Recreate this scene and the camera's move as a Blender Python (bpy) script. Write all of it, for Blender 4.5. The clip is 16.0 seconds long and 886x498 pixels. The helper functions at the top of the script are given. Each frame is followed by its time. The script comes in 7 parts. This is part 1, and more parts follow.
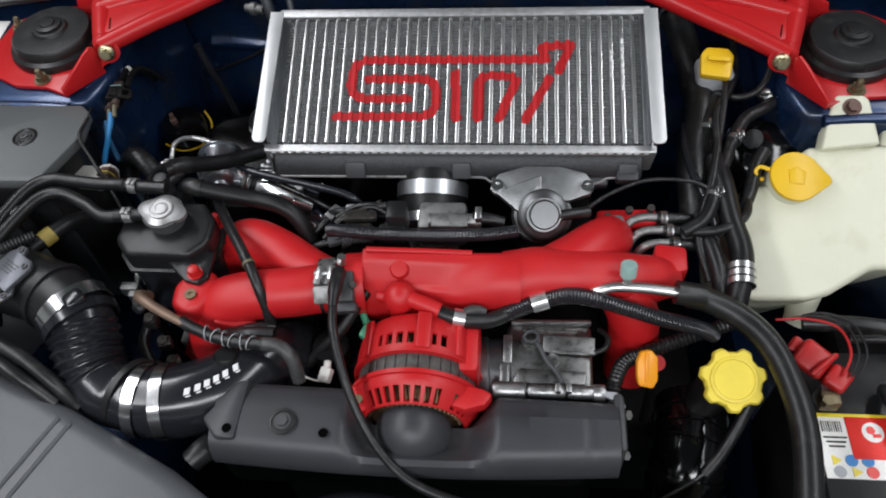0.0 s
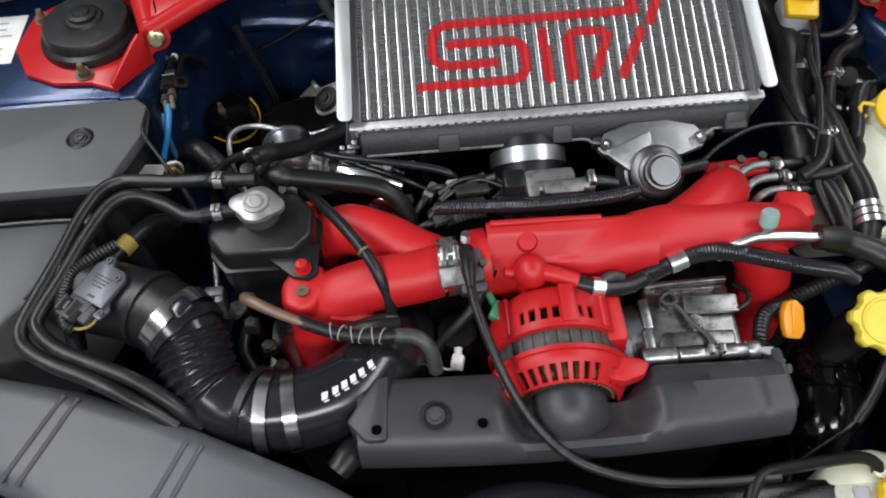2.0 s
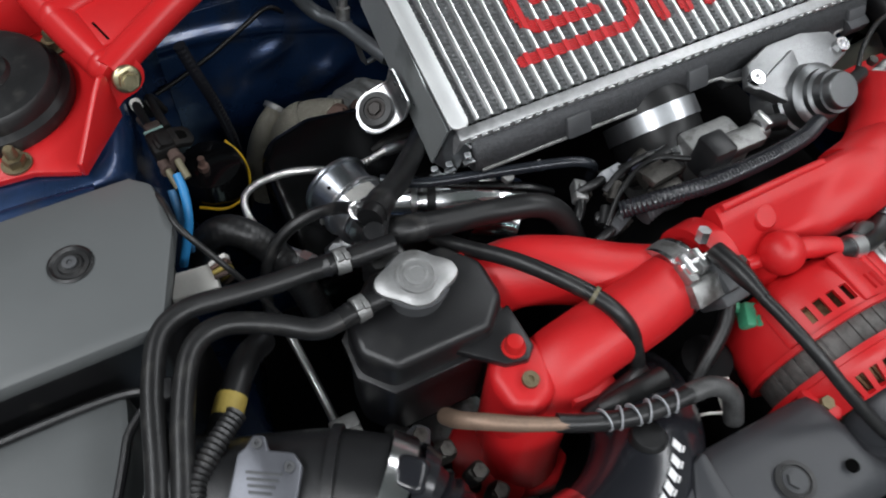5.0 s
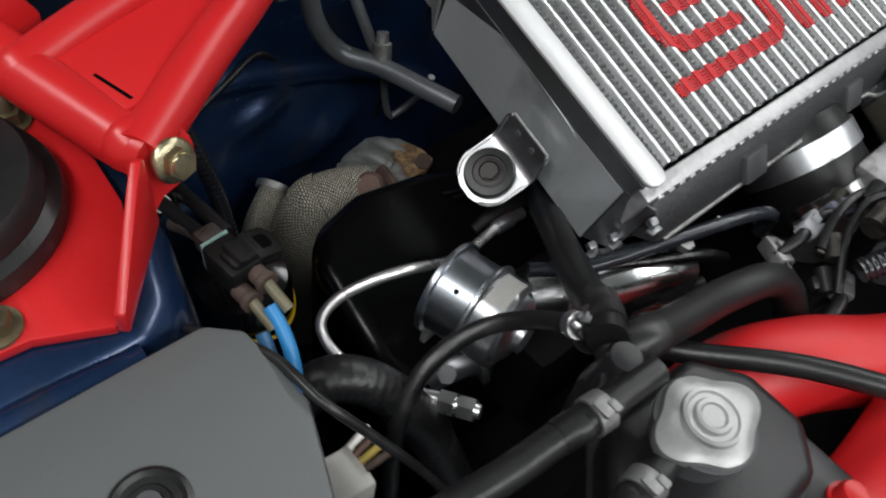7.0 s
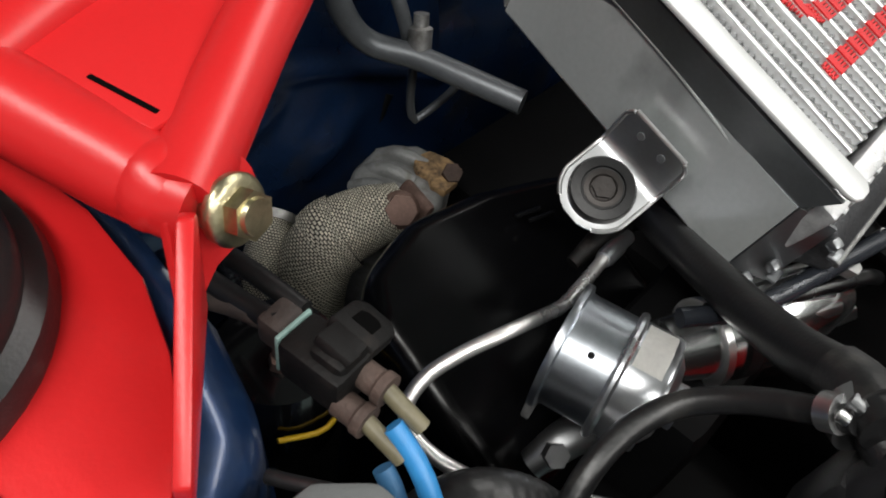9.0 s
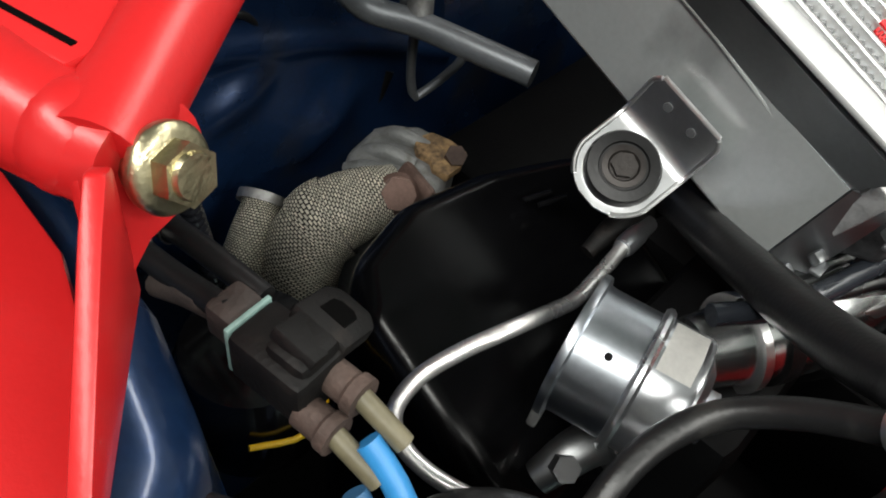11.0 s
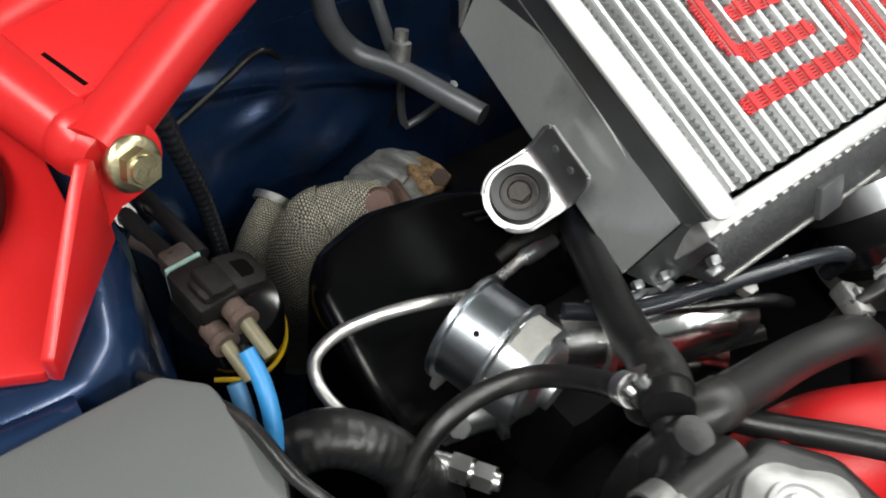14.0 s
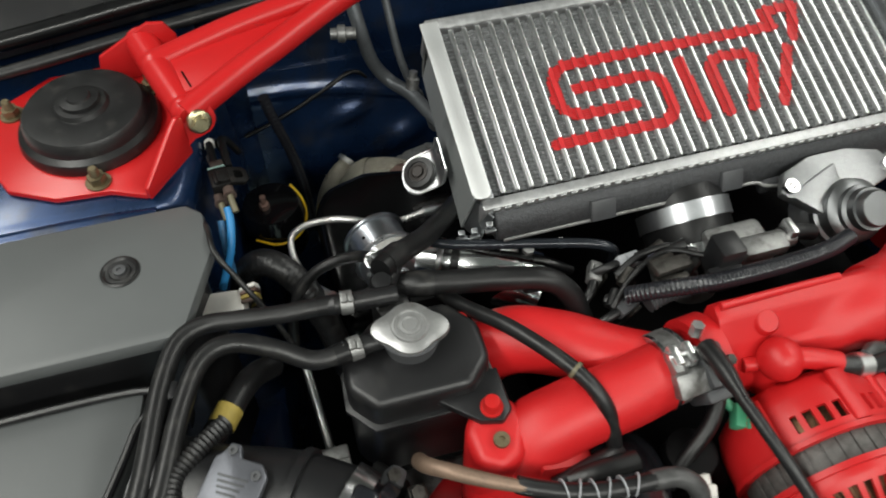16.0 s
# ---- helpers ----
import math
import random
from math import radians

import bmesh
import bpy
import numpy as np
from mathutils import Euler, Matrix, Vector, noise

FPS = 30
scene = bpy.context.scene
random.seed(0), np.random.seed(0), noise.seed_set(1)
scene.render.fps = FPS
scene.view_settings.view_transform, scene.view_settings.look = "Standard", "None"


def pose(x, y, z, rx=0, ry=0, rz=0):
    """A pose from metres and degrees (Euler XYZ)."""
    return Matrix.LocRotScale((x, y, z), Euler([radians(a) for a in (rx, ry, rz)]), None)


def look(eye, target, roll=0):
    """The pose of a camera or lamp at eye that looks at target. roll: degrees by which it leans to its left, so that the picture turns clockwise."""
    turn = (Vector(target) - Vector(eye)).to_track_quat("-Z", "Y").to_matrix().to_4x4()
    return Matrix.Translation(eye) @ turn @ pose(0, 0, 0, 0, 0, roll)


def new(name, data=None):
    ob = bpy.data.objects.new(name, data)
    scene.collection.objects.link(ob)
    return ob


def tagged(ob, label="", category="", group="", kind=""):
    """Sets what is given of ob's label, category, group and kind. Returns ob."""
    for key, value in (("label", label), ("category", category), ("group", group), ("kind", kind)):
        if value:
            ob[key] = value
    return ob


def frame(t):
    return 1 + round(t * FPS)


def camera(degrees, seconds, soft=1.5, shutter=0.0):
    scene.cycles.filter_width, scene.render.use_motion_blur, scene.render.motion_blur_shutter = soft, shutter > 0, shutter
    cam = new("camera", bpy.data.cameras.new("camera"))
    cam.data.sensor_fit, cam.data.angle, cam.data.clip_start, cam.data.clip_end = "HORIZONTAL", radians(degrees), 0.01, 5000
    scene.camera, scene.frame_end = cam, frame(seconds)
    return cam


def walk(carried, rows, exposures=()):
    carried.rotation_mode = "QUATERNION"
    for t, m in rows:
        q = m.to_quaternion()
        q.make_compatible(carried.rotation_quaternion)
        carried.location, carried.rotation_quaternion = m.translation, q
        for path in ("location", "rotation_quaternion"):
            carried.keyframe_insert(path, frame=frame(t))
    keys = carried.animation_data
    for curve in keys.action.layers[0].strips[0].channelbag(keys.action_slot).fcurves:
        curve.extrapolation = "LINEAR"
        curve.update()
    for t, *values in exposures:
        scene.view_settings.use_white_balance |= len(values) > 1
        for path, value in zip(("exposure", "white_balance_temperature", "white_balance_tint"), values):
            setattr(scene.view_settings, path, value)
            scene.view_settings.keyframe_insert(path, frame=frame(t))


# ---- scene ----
cam = camera(60.3, 16.0, soft=1.85, shutter=0.4)
PATH = [
    (0, (0.0266, 0.0079, 1.5927), (-0.1444, 1.1732, -0.0238), -5.85),
    (0.5, (-0.0064, -0.0050, 1.5910), (-0.1727, 1.1719, -0.0174), -5.98),
    (1, (-0.0533, -0.0093, 1.5845), (-0.2353, 1.2196, 0.0172), -7.28),
    (1.5, (-0.1058, -0.0043, 1.5683), (-0.1898, 1.1466, -0.0651), -5.10),
    (2, (-0.1679, 0.0282, 1.5519), (-0.1801, 1.1644, -0.0939), -5.10),
    (2.5, (-0.2357, 0.0628, 1.5167), (-0.1163, 1.1681, -0.1458), -2.05),
    (3, (-0.2980, 0.0853, 1.4885), (-0.1067, 1.1642, -0.1847), -1.25),
    (3.2, (-0.3245, 0.0987, 1.4781), (-0.0756, 1.1509, -0.2045), 0.51),
    (5.3, (-0.5003, 0.3256, 1.3616), (0.1574, 1.2304, -0.2964), 6.01),
    (5.5, (-0.5100, 0.3565, 1.3436), (0.1933, 1.2161, -0.3197), 7.41),
    (6, (-0.5139, 0.4175, 1.3221), (0.2166, 1.2467, -0.3449), 7.06),
    (6.5, (-0.5322, 0.4617, 1.2725), (0.2869, 1.2865, -0.3551), 8.45),
    (7, (-0.5670, 0.5027, 1.2340), (0.4039, 1.3244, -0.3094), 11.71),
    (7.5, (-0.5758, 0.5464, 1.1956), (0.5103, 1.3481, -0.2800), 13.76),
    (8, (-0.5811, 0.5802, 1.1787), (0.5420, 1.2980, -0.3124), 15.41),
    (8.5, (-0.5771, 0.6093, 1.1605), (0.5685, 1.2883, -0.3316), 16.05),
    (8.7, (-0.5696, 0.6154, 1.1541), (0.5478, 1.2953, -0.3588), 15.06),
    (10.8, (-0.5333, 0.6318, 1.1132), (0.5615, 1.3299, -0.4080), 14.69),
    (11, (-0.5345, 0.6295, 1.1114), (0.5570, 1.3235, -0.4140), 14.97),
    (11.5, (-0.5364, 0.6283, 1.1110), (0.5563, 1.3119, -0.4182), 15.22),
    (12, (-0.5350, 0.6249, 1.1195), (0.5635, 1.3178, -0.4014), 15.31),
    (12.5, (-0.5380, 0.6171, 1.1222), (0.5527, 1.3184, -0.4004), 15.44),
    (13, (-0.5334, 0.6076, 1.1325), (0.5683, 1.3319, -0.3713), 15.30),
    (13.5, (-0.5371, 0.5825, 1.1542), (0.5147, 1.3568, -0.3604), 14.80),
    (14, (-0.5345, 0.5392, 1.1854), (0.4364, 1.4041, -0.3342), 12.97),
    (14.5, (-0.5184, 0.4702, 1.2312), (0.3269, 1.4474, -0.2953), 8.87),
    (15, (-0.4970, 0.3996, 1.2967), (0.1798, 1.4425, -0.2699), 6.22),
    (15.5, (-0.4600, 0.3153, 1.3636), (0.0413, 1.4173, -0.2284), 2.58),
    (16, (-0.4204, 0.2246, 1.4244), (-0.0636, 1.4065, -0.1491), 0.46),
]
walk(cam, [(t, look(eye, target, roll)) for t, eye, target, roll in PATH],
     [(0, -0.26, 6150, 10), (3, 0.0, 6150, 9), (5.5, -0.04, 6150, 8), (6.5, -0.04, 6200, 8), (7.5, 0.0, 6450, 8), (8.5, 0.3, 6600, 8),
      (11, 0.66, 6650, 5), (12.5, 0.68, 6650, 5), (13.5, 0.82, 6650, 5), (14, 0.70, 6600, 5), (14.5, 0.46, 6620, 4), (15, 0.24, 6650, 3), (16, 0.1, 6650, 3)])

# ---- world and light ----
world = bpy.data.worlds.new("world")
scene.world = world
world.use_nodes = True
world.node_tree.nodes["Background"].inputs[0].default_value = (0.75, 0.85, 1.0, 1)
world.node_tree.nodes["Background"].inputs[1].default_value = 0.02


def ceiling_lamp(x, y, sx, sy, watts):
    d = bpy.data.lights.new("ceiling_light", "AREA")
    d.shape, d.size, d.size_y, d.energy = "RECTANGLE", sx, sy, watts
    d.color = (1.0, 0.98, 0.97)
    ob = new("ceiling_light", d)
    ob.matrix_world = pose(x, y, 2.68)
    return ob


ceiling_lamp(-1.45, 0.5, 0.3, 2.8, 50)
ceiling_lamp(1.45, 0.4, 0.3, 2.8, 38)
ceiling_lamp(0.0, -1.5, 2.4, 0.3, 62)

# ---- materials ----


def mat(name, col, rough=0.5, metal=0.0, var=0.15, scale=30.0, bump=0.0, bscale=400.0, coat=0.0, rvar=0.1, spec=0.5, dirt=None, dirt_amt=0.0):
    """Principled surface with a broad and a fine variation of colour and gloss, fine relief and optional dirt patches."""
    m = bpy.data.materials.new(name)
    m.use_nodes = True
    nt = m.node_tree
    b = nt.nodes["Principled BSDF"]
    b.inputs["Metallic"].default_value = metal
    b.inputs["Coat Weight"].default_value = coat
    b.inputs["Coat Roughness"].default_value = 0.12
    b.inputs["Specular IOR Level"].default_value = spec
    tc = nt.nodes.new("ShaderNodeTexCoord")
    n1 = nt.nodes.new("ShaderNodeTexNoise")
    n1.inputs["Scale"].default_value, n1.inputs["Detail"].default_value = scale, 6
    n2 = nt.nodes.new("ShaderNodeTexNoise")
    n2.inputs["Scale"].default_value, n2.inputs["Detail"].default_value = bscale, 3
    nt.links.new(tc.outputs["Object"], n1.inputs["Vector"])
    nt.links.new(tc.outputs["Object"], n2.inputs["Vector"])
    mixn = nt.nodes.new("ShaderNodeMath")
    mixn.operation = "MULTIPLY_ADD"
    mixn.inputs[1].default_value, mixn.inputs[2].default_value = 0.3, 0.0
    nt.links.new(n2.outputs["Fac"], mixn.inputs[0])
    add = nt.nodes.new("ShaderNodeMath")
    add.operation = "MULTIPLY_ADD"
    add.inputs[1].default_value = 0.7
    nt.links.new(n1.outputs["Fac"], add.inputs[0])
    nt.links.new(mixn.outputs[0], add.inputs[2])
    r = nt.nodes.new("ShaderNodeValToRGB")
    c = Vector(col)
    lo, hi = c * (1 - var), c * (1 + var)
    r.color_ramp.elements[0].position, r.color_ramp.elements[1].position = 0.3, 0.7
    r.color_ramp.elements[0].color = (*[min(1, v) for v in lo], 1)
    r.color_ramp.elements[1].color = (*[min(1, v) for v in hi], 1)
    nt.links.new(add.outputs[0], r.inputs["Fac"])
    out = r.outputs["Color"]
    if dirt:
        n3 = nt.nodes.new("ShaderNodeTexNoise")
        n3.inputs["Scale"].default_value, n3.inputs["Detail"].default_value = scale * 1.7, 8
        nt.links.new(tc.outputs["Object"], n3.inputs["Vector"])
        cr = nt.nodes.new("ShaderNodeMapRange")
        cr.inputs["From Min"].default_value, cr.inputs["From Max"].default_value = 0.62 - 0.3 * dirt_amt, 0.72
        cr.inputs["To Max"].default_value = min(1, 0.4 + dirt_amt)
        nt.links.new(n3.outputs["Fac"], cr.inputs["Value"])
        mx = nt.nodes.new("ShaderNodeMix")
        mx.data_type = "RGBA"
        mx.inputs["B"].default_value = (*dirt, 1)
        nt.links.new(cr.outputs["Result"], mx.inputs["Factor"])
        nt.links.new(out, mx.inputs["A"])
        out = mx.outputs["Result"]
    nt.links.new(out, b.inputs["Base Color"])
    rr = nt.nodes.new("ShaderNodeMapRange")
    rr.inputs["To Min"].default_value, rr.inputs["To Max"].default_value = max(0.03, rough - rvar), min(1, rough + rvar)
    nt.links.new(n1.outputs["Fac"], rr.inputs["Value"])
    nt.links.new(rr.outputs["Result"], b.inputs["Roughness"])
    if bump:
        bp = nt.nodes.new("ShaderNodeBump")
        bp.inputs["Strength"].default_value, bp.inputs["Distance"].default_value = bump, 0.0006
        nt.links.new(n2.outputs["Fac"], bp.inputs["Height"])
        nt.links.new(bp.outputs["Normal"], b.inputs["Normal"])
    return m


RED_CAST = mat("red_wrinkle_paint", (0.53, 0.012, 0.015), 0.42, 0, 0.08, 20, 0.30, 900, spec=0.5)
RED_GLOSS = mat("red_powder_coat", (0.49, 0.012, 0.014), 0.32, 0, 0.06, 16, 0.12, 500, spec=0.5)
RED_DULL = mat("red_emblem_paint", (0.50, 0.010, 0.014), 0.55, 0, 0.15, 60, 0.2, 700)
RED_COVER = mat("faded_red_plastic", (0.40, 0.012, 0.012), 0.4, 0, 0.2, 40, 0.1, 600)
RED_PLASTIC = mat("red_plastic", (0.50, 0.014, 0.014), 0.35, 0, 0.1, 30)
BLACK_PLASTIC = mat("black_satin_plastic", (0.011, 0.011, 0.012), 0.34, 0, 0.2, 14, 0.25, 1200, dirt=(0.035, 0.034, 0.032), dirt_amt=0.12)
GREY_PLASTIC = mat("charcoal_plastic_lid", (0.098, 0.104, 0.105), 0.44, 0, 0.1, 10, 0.3, 1500)
COVER = mat("satin_belt_cover", (0.042, 0.044, 0.049), 0.42, 0, 0.15, 14, 0.25, 1200, dirt=(0.05, 0.05, 0.05), dirt_amt=0.12)
DUCT = mat("worn_black_duct_plastic", (0.095, 0.100, 0.108), 0.38, 0, 0.22, 9, 0.3, 1300, dirt=(0.085, 0.085, 0.085), dirt_amt=0.25)
RUBBER = mat("black_rubber", (0.010, 0.010, 0.0105), 0.38, 0, 0.25, 40, 0.25, 600, dirt=(0.045, 0.043, 0.040), dirt_amt=0.22)
RUBBER_MATT = mat("matt_rubber", (0.0075, 0.0075, 0.008), 0.40, 0, 0.2, 40, 0.2, 600, spec=0.4)
SILICONE = mat("glossy_black_silicone", (0.014, 0.0145, 0.018), 0.20, 0, 0.1, 20, 0.05, 300, spec=0.6)
BLACK_GLOSS = mat("gloss_black_enamel", (0.003, 0.003, 0.0035), 0.27, 0, 0.2, 30, 0.15, 300)
BOOSTER = mat("gloss_black_pressing", (0.003, 0.003, 0.0035), 0.13, 0, 0.2, 30, 0.05, 200)
# near-black that puts the deep shade between parts into the colour
DEEP_SHADE = mat("deep_shade_black", (0.0022, 0.0022, 0.0025), 0.65, 0, 0.4, 25, 0.4, 300, spec=0.12)
OLIVE = mat("olive_grime", (0.13, 0.115, 0.07), 0.5, 0, 0.3, 90)
COMP_CAST = mat("machined_cast_alloy", (0.30, 0.30, 0.295), 0.34, 1, 0.35, 70, 0.6, 500, dirt=(0.06, 0.058, 0.052), dirt_amt=0.4)
COMP_BRIGHT = mat("scuffed_machined_alloy", (0.42, 0.42, 0.42), 0.36, 0.95, 0.2, 90, 0.3, 600, dirt=(0.10, 0.10, 0.10), dirt_amt=0.3)
ALU = mat("bright_aluminium", (0.80, 0.80, 0.80), 0.32, 1, 0.08, 60, 0.08, 900)
ALU_BAR = mat("cast_bar_alloy", (0.50, 0.505, 0.51), 0.42, 0.8, 0.2, 160, 0.5, 700)
ALU_PLATE = mat("satin_aluminium_plate", (0.74, 0.75, 0.75), 0.50, 0.75, 0.05, 30, 0.05, 900)
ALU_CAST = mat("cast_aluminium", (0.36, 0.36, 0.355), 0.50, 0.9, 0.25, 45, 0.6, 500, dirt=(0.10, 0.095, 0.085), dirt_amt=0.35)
# tank alloy darkened: the shade on its front face is in the colour
ALU_ROUGH_SHADED = mat("sand_cast_alloy_shaded", (0.062, 0.064, 0.068), 0.46, 0.6, 0.3, 260, 1.0, 620, dirt=(0.05, 0.05, 0.05), dirt_amt=0.25)
CAP_STEEL = mat("stamped_steel", (0.44, 0.44, 0.44), 0.42, 0.85, 0.12, 50, 0.1, 500, dirt=(0.25, 0.25, 0.24), dirt_amt=0.2)
HOLE = mat("dark_hole", (0.0012, 0.0012, 0.0012), 0.95, 0, 0.1, 30, spec=0.05)
VALVE_CAST = mat("clean_cast_alloy", (0.34, 0.345, 0.35), 0.42, 0.95, 0.12, 120, 0.5, 600)
BOV_STEEL = mat("turned_aluminium", (0.22, 0.225, 0.23), 0.42, 1, 0.08, 60, 0.05, 900)
# grey sheet alloy in two tones: lit lower face, shaded upper fold
ALU_SHEET_LIT = mat("grey_sheet_alloy_lit", (0.47, 0.495, 0.495), 0.40, 0.70, 0.10, 14, 0.1, 400, dirt=(0.20, 0.21, 0.21), dirt_amt=0.15)
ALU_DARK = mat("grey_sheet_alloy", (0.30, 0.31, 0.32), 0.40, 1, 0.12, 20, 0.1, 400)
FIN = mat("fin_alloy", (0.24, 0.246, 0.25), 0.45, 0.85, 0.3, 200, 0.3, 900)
BRACKET_STEEL = mat("brushed_zinc_steel", (0.56, 0.57, 0.58), 0.34, 1, 0.10, 40, 0.12, 500)
BOLT_BLACK = mat("blackened_bolt", (0.030, 0.026, 0.024), 0.45, 0.5, 0.3, 90, 0.3, 600)
CHROME = mat("polished_steel", (0.70, 0.70, 0.71), 0.20, 1, 0.06, 40)
CHROME_DULL = mat("zinc_plated_steel", (0.46, 0.49, 0.53), 0.33, 1.0, 0.12, 30, 0.08, 400)
ZINC_BRIGHT = mat("bright_zinc", (0.70, 0.72, 0.75), 0.31, 0.97, 0.10, 30, 0.05, 400)
ZINC = mat("yellow_zinc", (0.50, 0.45, 0.29), 0.32, 1, 0.25, 120, 0.3, 700)
BRASS_DIRTY = mat("dull_zinc_nut", (0.20, 0.165, 0.10), 0.5, 0.8, 0.3, 150, 0.3, 700)
RUST = mat("rusty_steel", (0.065, 0.043, 0.035), 0.75, 0.2, 0.5, 90, 0.8, 500)
BROWN_STEEL = mat("heat_browned_steel", (0.14, 0.088, 0.072), 0.55, 0.6, 0.35, 60, 0.3, 500)
COPPER = mat("copper_winding", (0.14, 0.08, 0.045), 0.45, 0.9, 0.4, 300, 0.5, 900)
NAVY = mat("navy_metallic_paint", (0.0085, 0.026, 0.076), 0.28, 0.5, 0.35, 14, 0.15, 300, coat=0.4, dirt=(0.030, 0.032, 0.036), dirt_amt=0.35)
LINKAGE = mat("grimy_steel", (0.070, 0.066, 0.060), 0.45, 0.7, 0.4, 120, 0.6, 600, dirt=(0.02, 0.018, 0.016), dirt_amt=0.4)
CREAM = mat("cream_translucent_plastic", (0.70, 0.70, 0.55), 0.42, 0, 0.07, 12, 0.1, 600, dirt=(0.55, 0.53, 0.38), dirt_amt=0.2)
YELLOW = mat("yellow_plastic", (0.80, 0.50, 0.012), 0.38, 0, 0.06, 30, 0.1, 600)
PALE_YELLOW = mat("pale_yellow_plastic", (0.80, 0.64, 0.07), 0.42, 0, 0.08, 40, 0.15, 600)
ORANGE = mat("orange_plastic", (0.85, 0.33, 0.01), 0.38, 0, 0.06, 30)
GREEN = mat("green_connector_plastic", (0.07, 0.33, 0.18), 0.45, dirt=(0.03, 0.06, 0.04), dirt_amt=0.3)
BLUE_DULL = mat("dusty_blue_hose", (0.035, 0.12, 0.24), 0.5, 0, 0.3, 60)
BLUE_BLACK = mat("blue_black_pipe", (0.020, 0.023, 0.029), 0.25, 0.3, 0.2, 50)
SHIELD_BLACK = mat("glossy_black_shield", (0.0022, 0.0022, 0.0026), 0.23, 0, 0.3, 30, 0.10, 150, spec=0.24, rvar=0.06)
POLISHED = mat("polished_alloy", (0.85, 0.86, 0.87), 0.22, 1, 0.05, 60, 0.15, 300)
CAST_DUSTY = mat("dusty_cast_alloy", (0.23, 0.235, 0.232), 0.55, 0.35, 0.25, 60, 0.6, 500, dirt=(0.12, 0.11, 0.09), dirt_amt=0.3)
OCHRE_RUST = mat("ochre_rust", (0.30, 0.19, 0.09), 0.8, 0, 0.5, 110, 1.0, 500, dirt=(0.05, 0.032, 0.022), dirt_amt=0.65)
TAN_STEEL = mat("tan_oxidised_steel", (0.24, 0.165, 0.12), 0.5, 0.5, 0.25, 60, 0.3, 500)
RUST_DARK = mat("brown_grime", (0.030, 0.021, 0.018), 0.65, 0, 0.4, 120, 0.6, 500)
DUSTY_BLACK = mat("dusty_black_plastic", (0.0035, 0.0032, 0.0032), 0.60, 0, 0.3, 90, 0.4, 700, dirt=(0.018, 0.014, 0.012), dirt_amt=0.2, spec=0.22)
BLUE = mat("blue_vacuum_hose", (0.028, 0.20, 0.46), 0.40, 0, 0.12, 60)
TEAL = mat("pale_teal_plastic", (0.30, 0.45, 0.42), 0.5)
TEAL_DULL = mat("dusty_teal_rubber", (0.16, 0.25, 0.23), 0.6, 0, 0.25, 200)
WHITE = mat("white_plastic", (0.72, 0.70, 0.66), 0.5, 0, 0.08, 60)
GREY = mat("grey_plastic", (0.36, 0.37, 0.39), 0.5, 0, 0.12, 60)
PURPLE_GREY = mat("faded_blue_grey_plastic", (0.13, 0.13, 0.19), 0.5, 0, 0.15, 60)
DARK_GREY = mat("dark_grey_plastic", (0.06, 0.062, 0.066), 0.5, 0, 0.15, 60)
SENSOR_ALLOY = mat("cast_sensor_alloy", (0.15, 0.155, 0.175), 0.42, 0.6, 0.10, 60, 0.2, 500)
STATOR = mat("laminated_steel", (0.12, 0.115, 0.11), 0.55, 0.6, 0.35, 200, 0.6, 900)
PIPE_GREY = mat("grey_coated_pipe", (0.13, 0.14, 0.15), 0.42, 0.5, 0.2, 60, 0.2, 500)
WRAP_DARK = mat("dusty_tape", (0.05, 0.05, 0.05), 0.4, 0, 0.4, 120, 0.5, 400)
TAPE_YELLOW = mat("ochre_tape", (0.32, 0.24, 0.05), 0.6, 0, 0.2, 120)
LABEL_WHITE = mat("printed_label_white", (0.80, 0.79, 0.76), 0.4)
LABEL_RED = mat("printed_label_red", (0.72, 0.03, 0.02), 0.35)
LABEL_YELLOW = mat("printed_label_yellow", (0.75, 0.60, 0.03), 0.4)
INK = mat("label_ink", (0.03, 0.03, 0.03), 0.5)
INK_BLUE = mat("label_blue_ink", (0.04, 0.22, 0.55), 0.5)
PRINT = mat("white_print", (0.80, 0.80, 0.80), 0.5)
CONCRETE = mat("concrete", (0.22, 0.29, 0.28), 0.8, 0, 0.2, 4, 0.4, 80)
PLASTER = mat("painted_plaster", (0.36, 0.36, 0.35), 0.85, 0, 0.06, 3, 0.1, 60)


def woven(name, light, dark, s, gap=0.09, relief=1.0):
    """Twisted-yarn cloth: staggered rows in the surface's own running coordinates."""
    m = mat(name, light, 0.62 if relief > 0.5 else 0.30, 0.15)
    nt = m.node_tree
    b = nt.nodes["Principled BSDF"]
    uv = nt.nodes.new("ShaderNodeTexCoord")
    br = nt.nodes.new("ShaderNodeTexBrick")
    br.inputs["Scale"].default_value = s
    br.inputs["Color1"].default_value = (*light, 1)
    br.inputs["Color2"].default_value = (*[v * (0.62 if relief > 0.5 else 0.8) for v in light], 1)
    br.inputs["Mortar"].default_value = (*dark, 1)
    br.inputs["Mortar Size"].default_value, br.inputs["Mortar Smooth"].default_value = gap, 0.5
    br.inputs["Brick Width"].default_value, br.inputs["Row Height"].default_value = 0.5, 0.42
    nz = nt.nodes.new("ShaderNodeTexNoise")
    nz.inputs["Scale"].default_value = 60
    vm = nt.nodes.new("ShaderNodeMix")
    vm.data_type = "VECTOR"
    vm.inputs["Factor"].default_value = 0.0045
    nt.links.new(uv.outputs["UV"], nz.inputs["Vector"])
    nt.links.new(uv.outputs["UV"], vm.inputs["A"])
    nt.links.new(nz.outputs["Color"], vm.inputs["B"])
